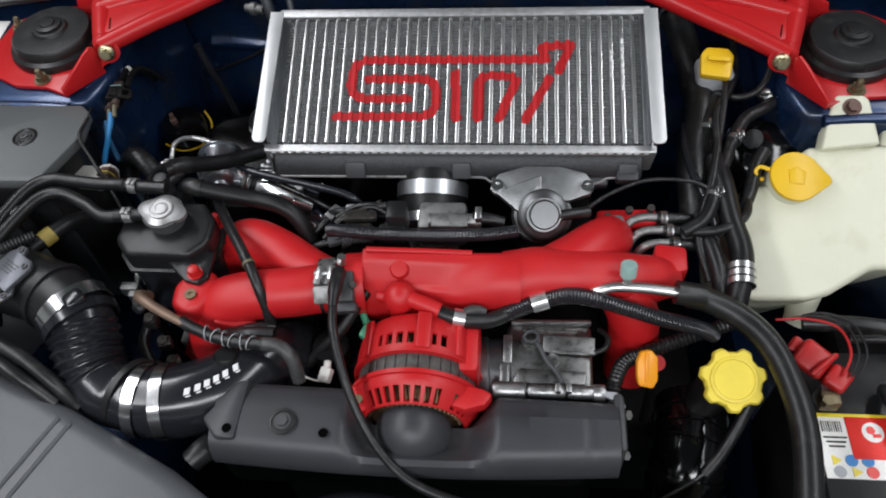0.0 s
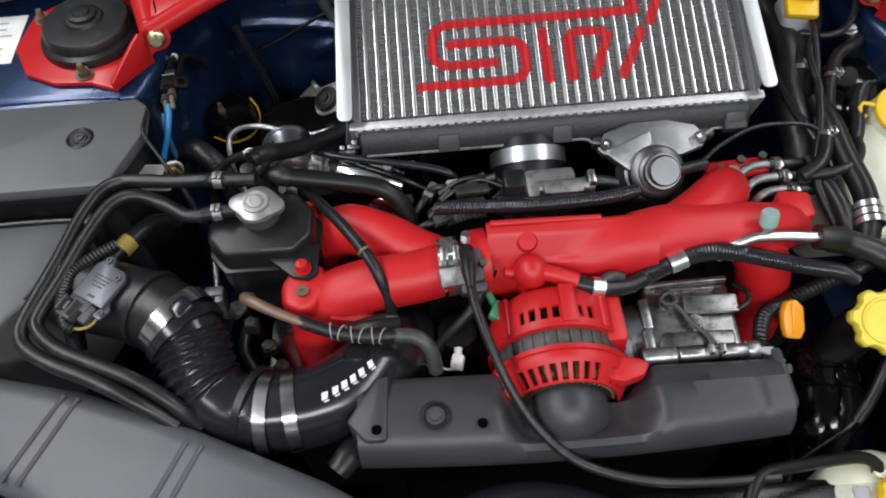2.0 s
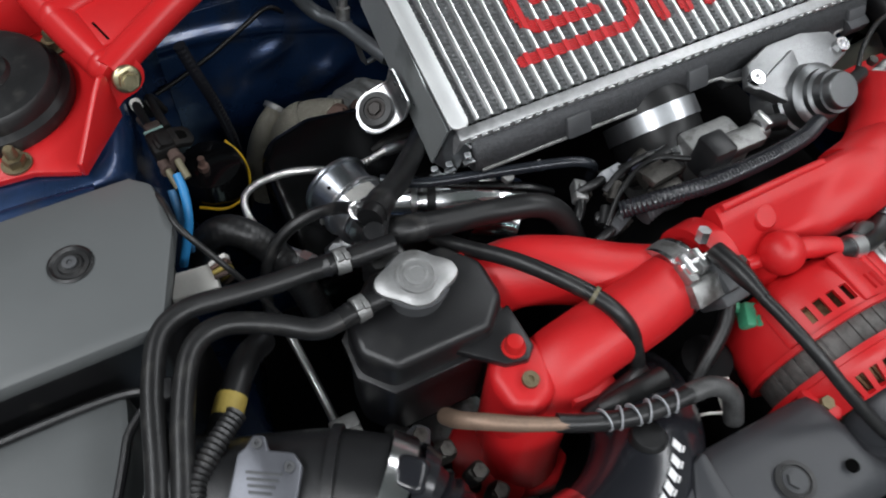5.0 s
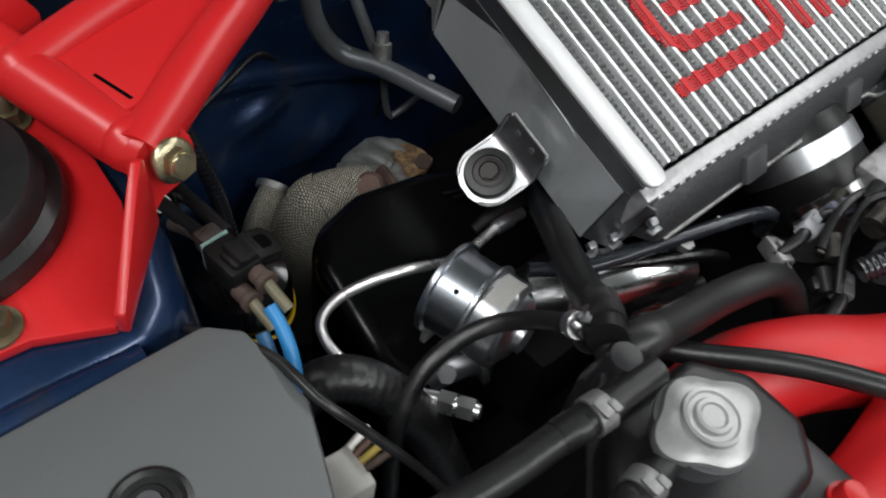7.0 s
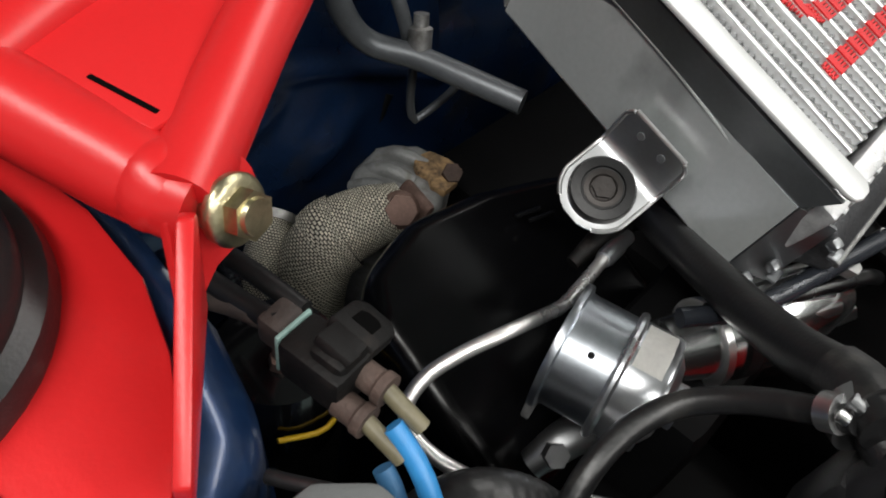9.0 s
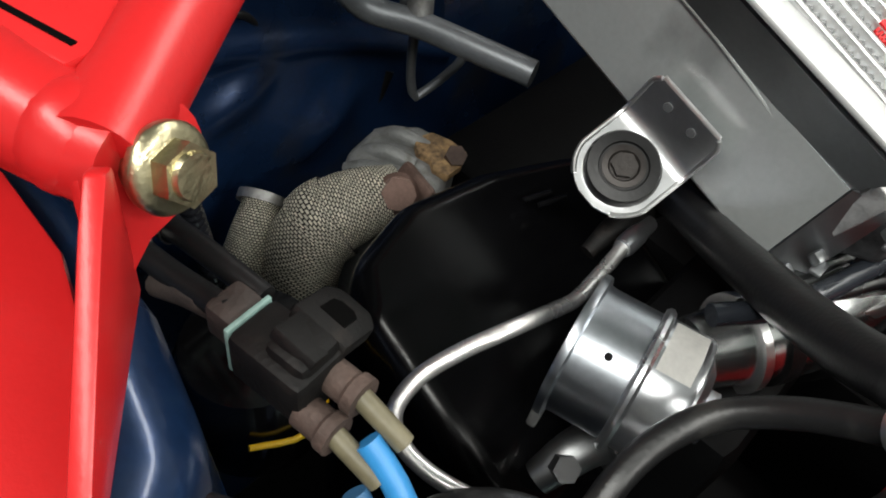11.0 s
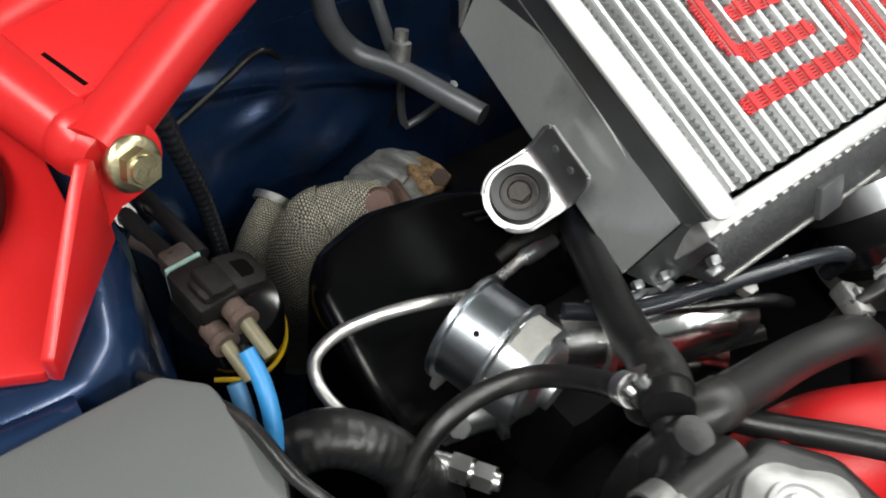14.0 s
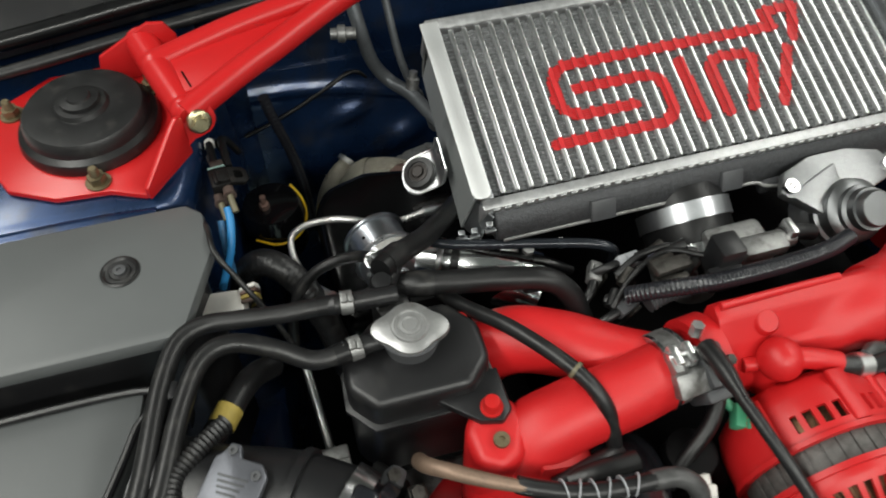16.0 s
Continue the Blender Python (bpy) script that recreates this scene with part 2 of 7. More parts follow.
    nt.links.new(vm.outputs["Result"], br.inputs["Vector"])
    nt.links.new(br.outputs["Color"], b.inputs["Base Color"])
    bp = nt.nodes.new("ShaderNodeBump")
    bp.inputs["Strength"].default_value, bp.inputs["Distance"].default_value = relief, 0.0014
    bp.invert = True
    nt.links.new(br.outputs["Fac"], bp.inputs["Height"])
    nt.links.new(bp.outputs["Normal"], b.inputs["Normal"])
    return m


EX_WRAP = woven("glass_fibre_wrap", (0.90, 0.85, 0.70), (0.020, 0.016, 0.012), 330, 0.090)
BRAID = woven("steel_braid", (0.92, 0.91, 0.90), (0.62, 0.61, 0.60), 620, 0.06, 0.25)
BRAID.node_tree.nodes["Principled BSDF"].inputs["Metallic"].default_value = 0.9
BRAID.node_tree.nodes["Principled BSDF"].inputs["Coat Weight"].default_value = 0.8
BRAID.node_tree.nodes["Principled BSDF"].inputs["Specular IOR Level"].default_value = 0.8

# ---- mesh builders ----
OFF = {}


def thing(name, loc, label, category, group="", kind=""):
    e = new(name)
    e.location = loc
    e.empty_display_size = 0.02
    OFF[e.name] = Vector(loc)
    return tagged(e, label, category, group, kind)


def finish(name, bm, material, sharp=38):
    bmesh.ops.recalc_face_normals(bm, faces=bm.faces)
    me = bpy.data.meshes.new(name)
    bm.to_mesh(me)
    bm.free()
    me.shade_smooth()
    me.set_sharp_from_angle(angle=radians(sharp))
    me.materials.append(material)
    return me


def part(name, bm, material, parent, label="", sharp=38):
    o = OFF[parent.name]
    bm.transform(Matrix.Translation(-o))
    ob = new(name, finish(name, bm, material, sharp))
    ob.parent = parent
    OFF[ob.name] = o
    if label:
        ob["label"] = label
    return ob


def solo(name, bm, material, label, category, group="", kind="", sharp=38):
    lo = Vector([min(v.co[i] for v in bm.verts) for i in range(3)])
    hi = Vector([max(v.co[i] for v in bm.verts) for i in range(3)])
    c = Vector(((lo.x + hi.x) / 2, (lo.y + hi.y) / 2, lo.z))
    bm.transform(Matrix.Translation(-c))
    ob = new(name, finish(name, bm, material, sharp))
    ob.location = c
    OFF[ob.name] = c
    return tagged(ob, label, category, group, kind)


def join(*bms):
    out = bmesh.new()
    for b in bms:
        me = bpy.data.meshes.new("t")
        b.to_mesh(me)
        b.free()
        out.from_mesh(me)
        bpy.data.meshes.remove(me)
    return out


def bevelled(bm, w, seg=2, angle=30):
    if w > 0:
        es = [e for e in bm.edges if len(e.link_faces) == 2 and e.calc_face_angle(0) > radians(angle)]
        bmesh.ops.bevel(bm, geom=es, offset=w, segments=seg, profile=0.5, affect="EDGES", clamp_overlap=True)
    return bm


def box(c, s, bev=0.002, m=None, seg=2):
    bm = bmesh.new()
    bmesh.ops.create_cube(bm, size=1, matrix=Matrix.Diagonal((*s, 1)))
    bevelled(bm, bev, seg)
    bm.transform(Matrix.Translation(c) @ (m or Matrix()))
    return bm


def prism(poly, z0, z1, bev=0.002, m=None, seg=2, angle=30):
    """A polygon in local x, y, raised from z0 to z1."""
    bm = bmesh.new()
    lo = [bm.verts.new((x, y, z0)) for x, y in poly]
    hi = [bm.verts.new((x, y, z1)) for x, y in poly]
    n = len(poly)
    bm.faces.new(hi)
    bm.faces.new(lo[::-1])
    for i in range(n):
        bm.faces.new((lo[i], lo[(i + 1) % n], hi[(i + 1) % n], hi[i]))
    bmesh.ops.recalc_face_normals(bm, faces=bm.faces)
    bevelled(bm, bev, seg, angle)
    if m:
        bm.transform(m)
    return bm


def profile_x(yz, x0, x1, bev=0.004, seg=3):
    """A profile in y, z drawn along x."""
    m = Matrix(((0, 0, 1, 0), (1, 0, 0, 0), (0, 1, 0, 0), (0, 0, 0, 1)))
    return prism(yz, x0, x1, bev, m, seg)


def lathe(prof, m=None, seg=32, wob=None):
    """Radius and height pairs turned about local z; wob(angle) scales the radius."""
    bm = bmesh.new()
    rows = []
    for r, h in prof:
        if r <= 1e-6:
            rows.append([bm.verts.new((0, 0, h))])
        else:
            row = []
            for i in range(seg):
                a = 2 * math.pi * i / seg
                k = r * (wob(a) if wob else 1)
                row.append(bm.verts.new((k * math.cos(a), k * math.sin(a), h)))
            rows.append(row)
    for a, b in zip(rows, rows[1:]):
        for i in range(seg):
            j = (i + 1) % seg
            q = [a[i % len(a)], a[j % len(a)], b[j % len(b)], b[i % len(b)]]
            q = list(dict.fromkeys(q))
            if len(q) > 2:
                bm.faces.new(q)
    for row, f in ((rows[0], -1), (rows[-1], 1)):
        if len(row) > 1:
            bm.faces.new(row[::f])
    if m:
        bm.transform(m)
    return bm


def axis(at, way, spin=0):
    """The pose at a place whose local z points along way."""
    return Matrix.Translation(at) @ Vector(way).to_track_quat("Z", "Y").to_matrix().to_4x4() @ pose(0, 0, 0, 0, 0, spin)


def curve(pts, step=0.004):
    """Points evenly along a smooth curve through pts."""
    p = [Vector(q) for q in pts]
    p = [p[0] * 2 - p[1]] + p + [p[-1] * 2 - p[-2]]
    fine = []
    for i in range(1, len(p) - 2):
        n = max(4, int((p[i + 1] - p[i]).length / step * 2))
        for k in range(n):
            t = k / n
            a, b, c, d = p[i - 1], p[i], p[i + 1], p[i + 2]
            fine.append(0.5 * ((2 * b) + (c - a) * t + (2 * a - 5 * b + 4 * c - d) * t * t + (3 * b - a - 3 * c + d) * t ** 3))
    fine.append(p[-2])
    d = [0.0]
    for a, b in zip(fine, fine[1:]):
        d.append(d[-1] + (b - a).length)
    n = max(3, int(d[-1] / step))
    out, j = [], 0
    for k in range(n + 1):
        s = d[-1] * k / n
        while j < len(d) - 2 and d[j + 1] < s:
            j += 1
        f = (s - d[j]) / max(1e-9, d[j + 1] - d[j])
        out.append(fine[j].lerp(fine[j + 1], f))
    return out, d[-1]


def tube(pts, r, seg=14, step=0.006, ribs=None, span=None, flat=1.0, uv=False):
    """A round hose along a smooth curve. r: a radius, or radii spread evenly from end to end. ribs: (pitch, height) of rings, within span of its length."""
    if ribs:
        step = min(step, ribs[0] / 6)
    path, length = curve(pts, step)
    bm = bmesh.new()
    layer = bm.loops.layers.uv.new("uv") if uv else None
    n = len(path) - 1
    side = None
    rows = []
    for k, p in enumerate(path):
        f = k / n
        ahead = (path[min(k + 1, n)] - path[max(k - 1, 0)]).normalized()
        if side is None:
            side = ahead.orthogonal().normalized()
        side = (side - ahead * side.dot(ahead)).normalized()
        up = ahead.cross(side)
        if isinstance(r, (int, float)):
            rad = r
        else:
            g = f * (len(r) - 1)
            i = min(int(g), len(r) - 2)
            h = g - i
            h = h * h * (3 - 2 * h)
            rad = r[i] * (1 - h) + r[i + 1] * h
        if ribs and (span is None or span[0] <= f <= span[1]):
            rad += ribs[1] * (0.5 + 0.5 * math.cos(2 * math.pi * f * length / ribs[0]))
        rows.append([bm.verts.new(p + rad * (math.cos(a) * side + math.sin(a) * up * flat)) for a in [2 * math.pi * i / seg for i in range(seg)]])
    rad = 0.01 if not isinstance(r, (int, float)) else r
    for k, (a, b) in enumerate(zip(rows, rows[1:])):
        for i in range(seg):
            j = (i + 1) % seg
            fc = bm.faces.new((a[i], a[j], b[j], b[i]))
            if uv:
                around = 2 * math.pi * rad / seg
                for lp, (cu, cv) in zip(fc.loops, ((i, k), (i + 1, k), (i + 1, k + 1), (i, k + 1))):
                    lp[layer].uv = (cu * around, cv * length / n)
    bm.faces.new(rows[0][::-1])
    bm.faces.new(rows[-1])
    return bm


def ring(at, way, r, w, t=0.0012, seg=36):
    """A flat band round an axis."""
    return lathe([(r, -w / 2), (r + t, -w / 2), (r + t, w / 2), (r, w / 2), (r, -w / 2)], axis(at, way), seg)


def hexhead(at, way, r, h, spin=0):
    return bevelled(lathe([(r, 0), (r, h)], axis(at, way, spin), 6), r * 0.08, 1)


def blob(at, s, m=None, seg=24):
    bm = bmesh.new()
    bmesh.ops.create_uvsphere(bm, u_segments=seg, v_segments=seg // 2, radius=1, matrix=Matrix.Diagonal((*s, 1)))
    bm.transform(Matrix.Translation(at) @ (m or Matrix()))
    return bm


def worm_clamp(parent, at, way, r, w, label="bright steel hose clamp"):
    """A band clamp with its screw housing."""
    c = part("clamp", ring(at, way, r, w), CHROME, parent, label)
    a = axis(at, way)
    part("screw_housing", box((0, 0, 0), (0.012, 0.007, 0.009), 0.001, a @ Matrix.Translation((0, -(r + 0.003), 0))), ALU_CAST, c)
    return c


def hose(name, pts, r, material, label, category="hose", seg=14, **kw):
    return solo(name, tube(pts, r, seg, **kw), material, label, category)

# ---- garage ----
solo("floor", box((0, 0.5, -0.05), (6.0, 7.0, 0.1), 0), CONCRETE, "worn grey concrete garage floor", "floor", kind="structure")
solo("ceiling", box((0, 0.5, 2.85), (6.0, 7.0, 0.1), 0), PLASTER, "pale painted garage ceiling", "ceiling", kind="structure")
solo("wall_north", box((0, 4.05, 1.4), (6.0, 0.1, 2.8), 0), PLASTER, "pale painted garage wall", "wall", kind="structure")
solo("wall_south", box((0, -3.05, 1.4), (6.0, 0.1, 2.8), 0), PLASTER, "pale painted garage wall", "wall", kind="structure")
solo("wall_east", box((3.05, 0.5, 1.4), (0.1, 7.2, 2.8), 0), PLASTER, "pale painted garage wall", "wall", kind="structure")
solo("wall_west", box((-3.05, 0.5, 1.4), (0.1, 7.2, 2.8), 0), PLASTER, "pale painted garage wall", "wall", kind="structure")

# ---- car body round the engine ----
CX = -0.067  # the car's middle


def mx(p, side, drop=0.020):
    """A point of the car's one side, or its twin on the other side, which sits a little lower."""
    return Vector(p) if side < 0 else Vector((2 * CX - p[0], p[1], p[2] - drop))


body = thing("car_body", (CX, 0.6, 0.02), "navy blue painted inner wings and bulkhead of an engine bay", "car body")


def inner_wing(side):
    pts = [(-0.82, 0.690), (-0.522, 0.684), (-0.502, 0.698), (-0.491, 0.737), (-0.486, 0.80), (-0.478, 0.95), (-0.82, 0.95)]
    if side > 0:
        pts = [(2 * CX - x, y) for x, y in pts][::-1]
    top = 0.956 if side < 0 else 0.936
    shell = prism(pts, 0.50, top, 0.018, seg=4)
    for v in shell.verts:
        low = max(0, top - 0.004 - v.co.z)
        f = min(low, 0.10) * 0.36
        v.co.x += f * (1 if side < 0 else -1)
        v.co.y -= f * 0.5 * (v.co.y < 0.75)
    part("strut_tower", shell, NAVY, body, "navy painted strut tower with rolled edge")
    bead = [mx((-0.82, 0.682, 0.950), side), mx((-0.60, 0.683, 0.950), side), mx((-0.527, 0.681, 0.948), side)]
    part("rolled_flange", tube(bead, 0.0075, 12), NAVY, body)
    lower = [(-0.84, 0.08), (-0.66, 0.08), (-0.63, 0.45), (-0.60, 0.70), (-0.84, 0.70)]
    if side > 0:
        lower = [(2 * CX - x, y) for x, y in lower][::-1]
    part("wing_panel", prism(lower, 0.30, 0.84, 0.012), NAVY, body)
    rail = [(-0.60, 0.05), (-0.50, 0.05), (-0.47, 0.70), (-0.44, 0.95), (-0.60, 0.95)]
    if side > 0:
        rail = [(2 * CX - x, y) for x, y in rail][::-1]
    part("chassis_rail", prism(rail, 0.36, 0.62, 0.015), NAVY, body)


inner_wing(-1)
inner_wing(1)
# bulkhead with a pressed swage and a domed lower panel
part("bulkhead", profile_x([(1.02, 0.30), (1.02, 0.985), (0.985, 0.985), (0.975, 0.90), (0.955, 0.86), (0.955, 0.80), (0.93, 0.76), (0.915, 0.66), (0.90, 0.30)], -0.80, 0.68, 0.012), NAVY, body, "navy painted bulkhead with pressed swages")


def pressing():
    """A skin over the bulkhead with soft pressed swells and a ridge."""
    bm = bmesh.new()
    rows = []
    for i in range(61):
        z = 0.645 + 0.215 * i / 60
        base = 0.9135 + (z - 0.645) * 0.155 if z < 0.76 else 0.931 + (z - 0.76) * 0.26
        row = []
        for k in range(71):
            x = -0.44 + 0.30 * k / 70
            h = 0.0
            for cx, cz, rx, rz, hh, tilt in ((-0.265, 0.752, 0.034, 0.017, 0.011, 0.5), (-0.325, 0.795, 0.034, 0.012, 0.008, 0.35), (-0.385, 0.74, 0.030, 0.030, 0.008, 0.0), (-0.235, 0.70, 0.028, 0.014, 0.006, 0.7)):
                u, w = x - cx, z - cz
                a, b = u + w * tilt, w - u * tilt
                h += hh * math.exp(-(a / rx) ** 2 - (b / rz) ** 2)
            ridge = z - (0.822 - 0.22 * (x + 0.31) - 0.9 * (x + 0.31) ** 2)
            h += 0.006 * math.exp(-(ridge / 0.007) ** 2)
            row.append(bm.verts.new((x, base - 0.004 - h, z)))
        rows.append(row)
    for a, b in zip(rows, rows[1:]):
        for k in range(70):
            bm.faces.new((a[k], a[k + 1], b[k + 1], b[k]))
    bmesh.ops.recalc_face_normals(bm, faces=bm.faces[:])
    bmesh.ops.solidify(bm, geom=bm.faces[:], thickness=0.002)
    return bm


part("bulkhead_pressing", pressing(), NAVY, body, "pressed navy steel panel with soft swells", sharp=60)
part("bulkhead_seam", tube([(-0.33, 0.925, 0.700), (-0.285, 0.926, 0.705), (-0.245, 0.926, 0.715), (-0.215, 0.928, 0.735), (-0.198, 0.930, 0.765)], 0.0060, 12), RUBBER_MATT, body, "black sealant bead")
part("radiator_support", box((CX, 0.03, 0.70), (1.3, 0.05, 0.16), 0.012), BLACK_GLOSS, body)
# undertray coloured near-black in place of shade under the engine
part("undertray", box((CX, 0.48, 0.22), (1.34, 0.95, 0.03), 0.005), DEEP_SHADE, body)

cowl = thing("windscreen_cowl", (CX, 0.95, 0.985), "black plastic windscreen cowl with a rubber seal along its edge", "cowl")
cp = [(-0.80, 0.838), (-0.636, 0.868), (-0.49, 0.900), (-0.33, 0.925), (CX, 0.940)]
line = cp + [(2 * CX - x, y) for x, y in cp[-2::-1]]
part("panel", prism([(x, y + 0.02) for x, y in line] + [(0.67, 1.25), (-0.80, 1.25)], 0.975, 1.0, 0.006), BLACK_PLASTIC, cowl)
part("rubber_seal", tube([(x, y + 0.012, 1.0) for x, y in line], 0.009, 12), BLACK_GLOSS, cowl, "glossy black rubber seal")
part("inner_lip", tube([(x, y - 0.008, 0.982) for x, y in line], 0.006, 10), RUBBER, cowl)

# engine mass that carries the parts, near-black to stand for the bay's deep shade
eng = thing("engine_block", (CX, 0.55, 0.32), "flat-four engine block deep in the bay, shade in its near-black colour", "engine")
part("crankcase", box((-0.03, 0.53, 0.58), (0.34, 0.40, 0.42), 0.02), DEEP_SHADE, eng)
part("cylinder_head", box((-0.30, 0.52, 0.60), (0.16, 0.30, 0.24), 0.02), DEEP_SHADE, eng)
part("cylinder_head", box((0.20, 0.52, 0.58), (0.14, 0.28, 0.20), 0.02), DEEP_SHADE, eng)
part("gearbox", box((-0.05, 0.80, 0.56), (0.30, 0.18, 0.34), 0.03), DEEP_SHADE, eng)
part("timing_cover", box((-0.06, 0.325, 0.60), (0.36, 0.05, 0.40), 0.02), DEEP_SHADE, eng)
part("head_flange", box((-0.345, 0.43, 0.745), (0.07, 0.11, 0.07), 0.008), ALU_CAST, eng, "oily cast flange")

# ---- radiator fan shroud ahead of the engine ----
fan = thing("radiator_shroud", (-0.06, 0.20, 0.40), "black plastic radiator fan shroud in shadow", "fan shroud")
part("frame", join(box((-0.06, 0.125, 0.66), (0.72, 0.05, 0.30), 0.01), box((-0.06, 0.165, 0.79), (0.62, 0.06, 0.02), 0.006)), BLACK_PLASTIC, fan)
for bx, by in ((-0.205, 0.205), (-0.01, 0.205), (0.02, 0.203)):
    part("bolt", join(lathe([(0.010, 0), (0.010, 0.002)], axis((bx, by, 0.803), (0, -0.2, 1)), 18), hexhead((bx, by, 0.805), (0, -0.2, 1), 0.007, 0.006)), BROWN_STEEL if bx < -0.1 else ALU, fan)
part("bracket", box((-0.06, 0.215, 0.78), (0.62, 0.06, 0.04), 0.01), BLACK_GLOSS, fan)

# ---- strut tops and the red brace ----


def strut_top(side):
    g = "strut tops"
    st = thing("strut_mount", mx((-0.572, 0.782, 0.956), side), "red powder-coated strut top plate with black rubber cap", "strut mount", g)
    out = [(-0.531, 0.692), (-0.560, 0.705), (-0.602, 0.708), (-0.640, 0.728), (-0.664, 0.775), (-0.655, 0.835), (-0.610, 0.868), (-0.545, 0.872), (-0.513, 0.848), (-0.502, 0.815), (-0.497, 0.783), (-0.499, 0.752), (-0.508, 0.726), (-0.520, 0.704)]
    if side > 0:
        out = [(2 * CX - x, y) for x, y in out][::-1]
    z = 0.957 if side < 0 else 0.937
    part("plate", prism(out, z, z + 0.006, 0.0015), RED_GLOSS, st)
    c = mx((-0.572, 0.786, 0.963), side)
    cap = part("rubber_cap", lathe([(0.059, 0), (0.060, 0.004), (0.058, 0.010), (0.053, 0.013), (0.052, 0.021), (0.049, 0.025), (0.028, 0.027), (0.023, 0.0265), (0.021, 0.030), (0.0165, 0.0305), (0.016, 0.034), (0.010, 0.035), (0.009, 0.037), (0, 0.0375)], Matrix.Translation(c), 48), RUBBER, st, "domed black rubber cap")
    for x, y in ((-0.568, 0.717), (-0.519, 0.826), (-0.640, 0.822)):
        p = mx((x, y, 0.963), side)
        nut = part("nut", join(lathe([(0.0105, 0), (0.0105, 0.0018)], Matrix.Translation(p), 20), hexhead(p + Vector((0, 0, 0.0015)), (0, 0, 1), 0.0075, 0.007)), BRASS_DIRTY, st, "dull brass-coloured nut")
        part("stud", lathe([(0.0042, 0), (0.0042, 0.015), (0.003, 0.017)], Matrix.Translation(p), 12), BRASS_DIRTY, nut)
    # gusset from the plate's tip to the front ear, and the ear that carries the pivot bolt
    t, b = mx((-0.531, 0.691, 0.960), side), mx((-0.494, 0.737, 0.960), side)
    d = Vector((b.x - t.x, b.y - t.y, 0))
    ln = d.length
    d.normalize()
    out = Vector((d.y, -d.x, 0)) * (1 if side < 0 else -1)
    m = Matrix.Identity(4)
    for i, col in enumerate((d, Vector((0, 0, 1)), out)):
        m.col[i][:3] = col
    m.translation = t
    part("gusset", prism([(0, 0), (0, 0.012), (ln - 0.016, 0.038), (ln - 0.005, 0.043), (ln, 0.040), (ln, 0)], 0, 0.0045, 0.001, m), RED_GLOSS, st, "folded red gusset plate")
    nrm = Vector((0.18 * -side, -0.92, 0.34)).normalized()
    ex = Vector((1, 0, 0)) - nrm * nrm.x
    ex.normalize()
    ey = nrm.cross(ex)
    pv = mx((-0.4795, 0.7415, 0.9885), side)
    m = Matrix.Identity(4)
    for i, col in enumerate((ex, ey, nrm)):
        m.col[i][:3] = col
    m.translation = pv
    q = 1 if side < 0 else -1
    poly = [(-0.022 * q, -0.028), (-0.0165 * q, 0.004)] + [(0.0150 * math.cos(radians(a)) * q, 0.0150 * math.sin(radians(a))) for a in range(150, -76, -15)] + [(-0.006 * q, -0.0165)]
    part("front_ear", prism(poly if q < 0 else poly[::-1], -0.004, 0.0, 0.001, m), RED_GLOSS, st)
    ear = [(-0.562, 0.966), (-0.488, 0.966), (-0.486, 1.002), (-0.494, 1.016), (-0.508, 1.018), (-0.556, 0.992)]
    dz = 0 if side < 0 else -0.02
    if side > 0:
        ear = [(2 * CX - x, y) for x, y in ear][::-1]
    part("rear_ear", prism([(x, y + dz) for x, y in ear], -0.848, -0.8435, 0.001, Matrix(((1, 0, 0, 0), (0, 0, -1, 0), (0, 1, 0, 0), (0, 0, 0, 1)))), RED_GLOSS, st)
    hd = pv + nrm * 0.0055
    part("pivot_bolt", join(lathe([(0.0080, -0.008), (0.0080, -0.0012), (0.0102, -0.0010), (0.0104, 0.0010), (0.0100, 0.0018), (0.0084, 0.0030)], axis(hd, nrm), 40), hexhead(hd + nrm * 0.002, nrm, 0.0072, 0.0058, 10), lathe([(0.0054, 0.0078), (0.0050, 0.0092), (0, 0.0094)], axis(hd, nrm), 20)), ZINC, st, "yellow zinc flange bolt")
    return st, nrm


def brace():
    br = thing("strut_brace", (CX, 0.83, 0.99), "red tubular strut brace bar across the engine bay", "strut brace")
    for side in (-1, 1):
        P = lambda x, y, z: mx((x, y, z), side)
        part("cross_tube", tube([P(-0.4835, 0.742, 0.990), P(-0.487, 0.752, 0.990), P(-0.496, 0.780, 0.992), P(-0.508, 0.818, 0.995), P(-0.518, 0.852, 0.998)], [0.0120, 0.0136, 0.0140, 0.0140, 0.0140], 28), RED_GLOSS, br)
        part("tube", tube([P(-0.489, 0.7462, 0.9915), P(-0.437, 0.7825, 0.998), P(-0.404, 0.805, 1.000), P(-0.33, 0.857, 1.005), P(-0.27, 0.885, 1.006), P(-0.20, 0.895, 1.0)], 0.0120, 24), RED_GLOSS, br)
        part("tube", tube([P(-0.505, 0.814, 0.998), P(-0.468, 0.829, 1.0), P(-0.42, 0.845, 1.003), P(-0.34, 0.868, 1.005), P(-0.27, 0.890, 1.006)], 0.0118, 24), RED_GLOSS, br)
        web = [P(-0.484, 0.762, 0), P(-0.503, 0.818, 0), P(-0.34, 0.868, 0), P(-0.345, 0.848, 0), P(-0.44, 0.786, 0), P(-0.470, 0.764, 0)]
        poly = [(v.x, v.y) for v in web]
        z = 0.999 if side < 0 else 0.979
        wb0 = part("web", prism(poly if side > 0 else poly[::-1], z, z + 0.004, 0.001), RED_GLOSS, br)
        sa, sb = P(-0.4853, 0.7891, 0), P(-0.4792, 0.7665, 0)
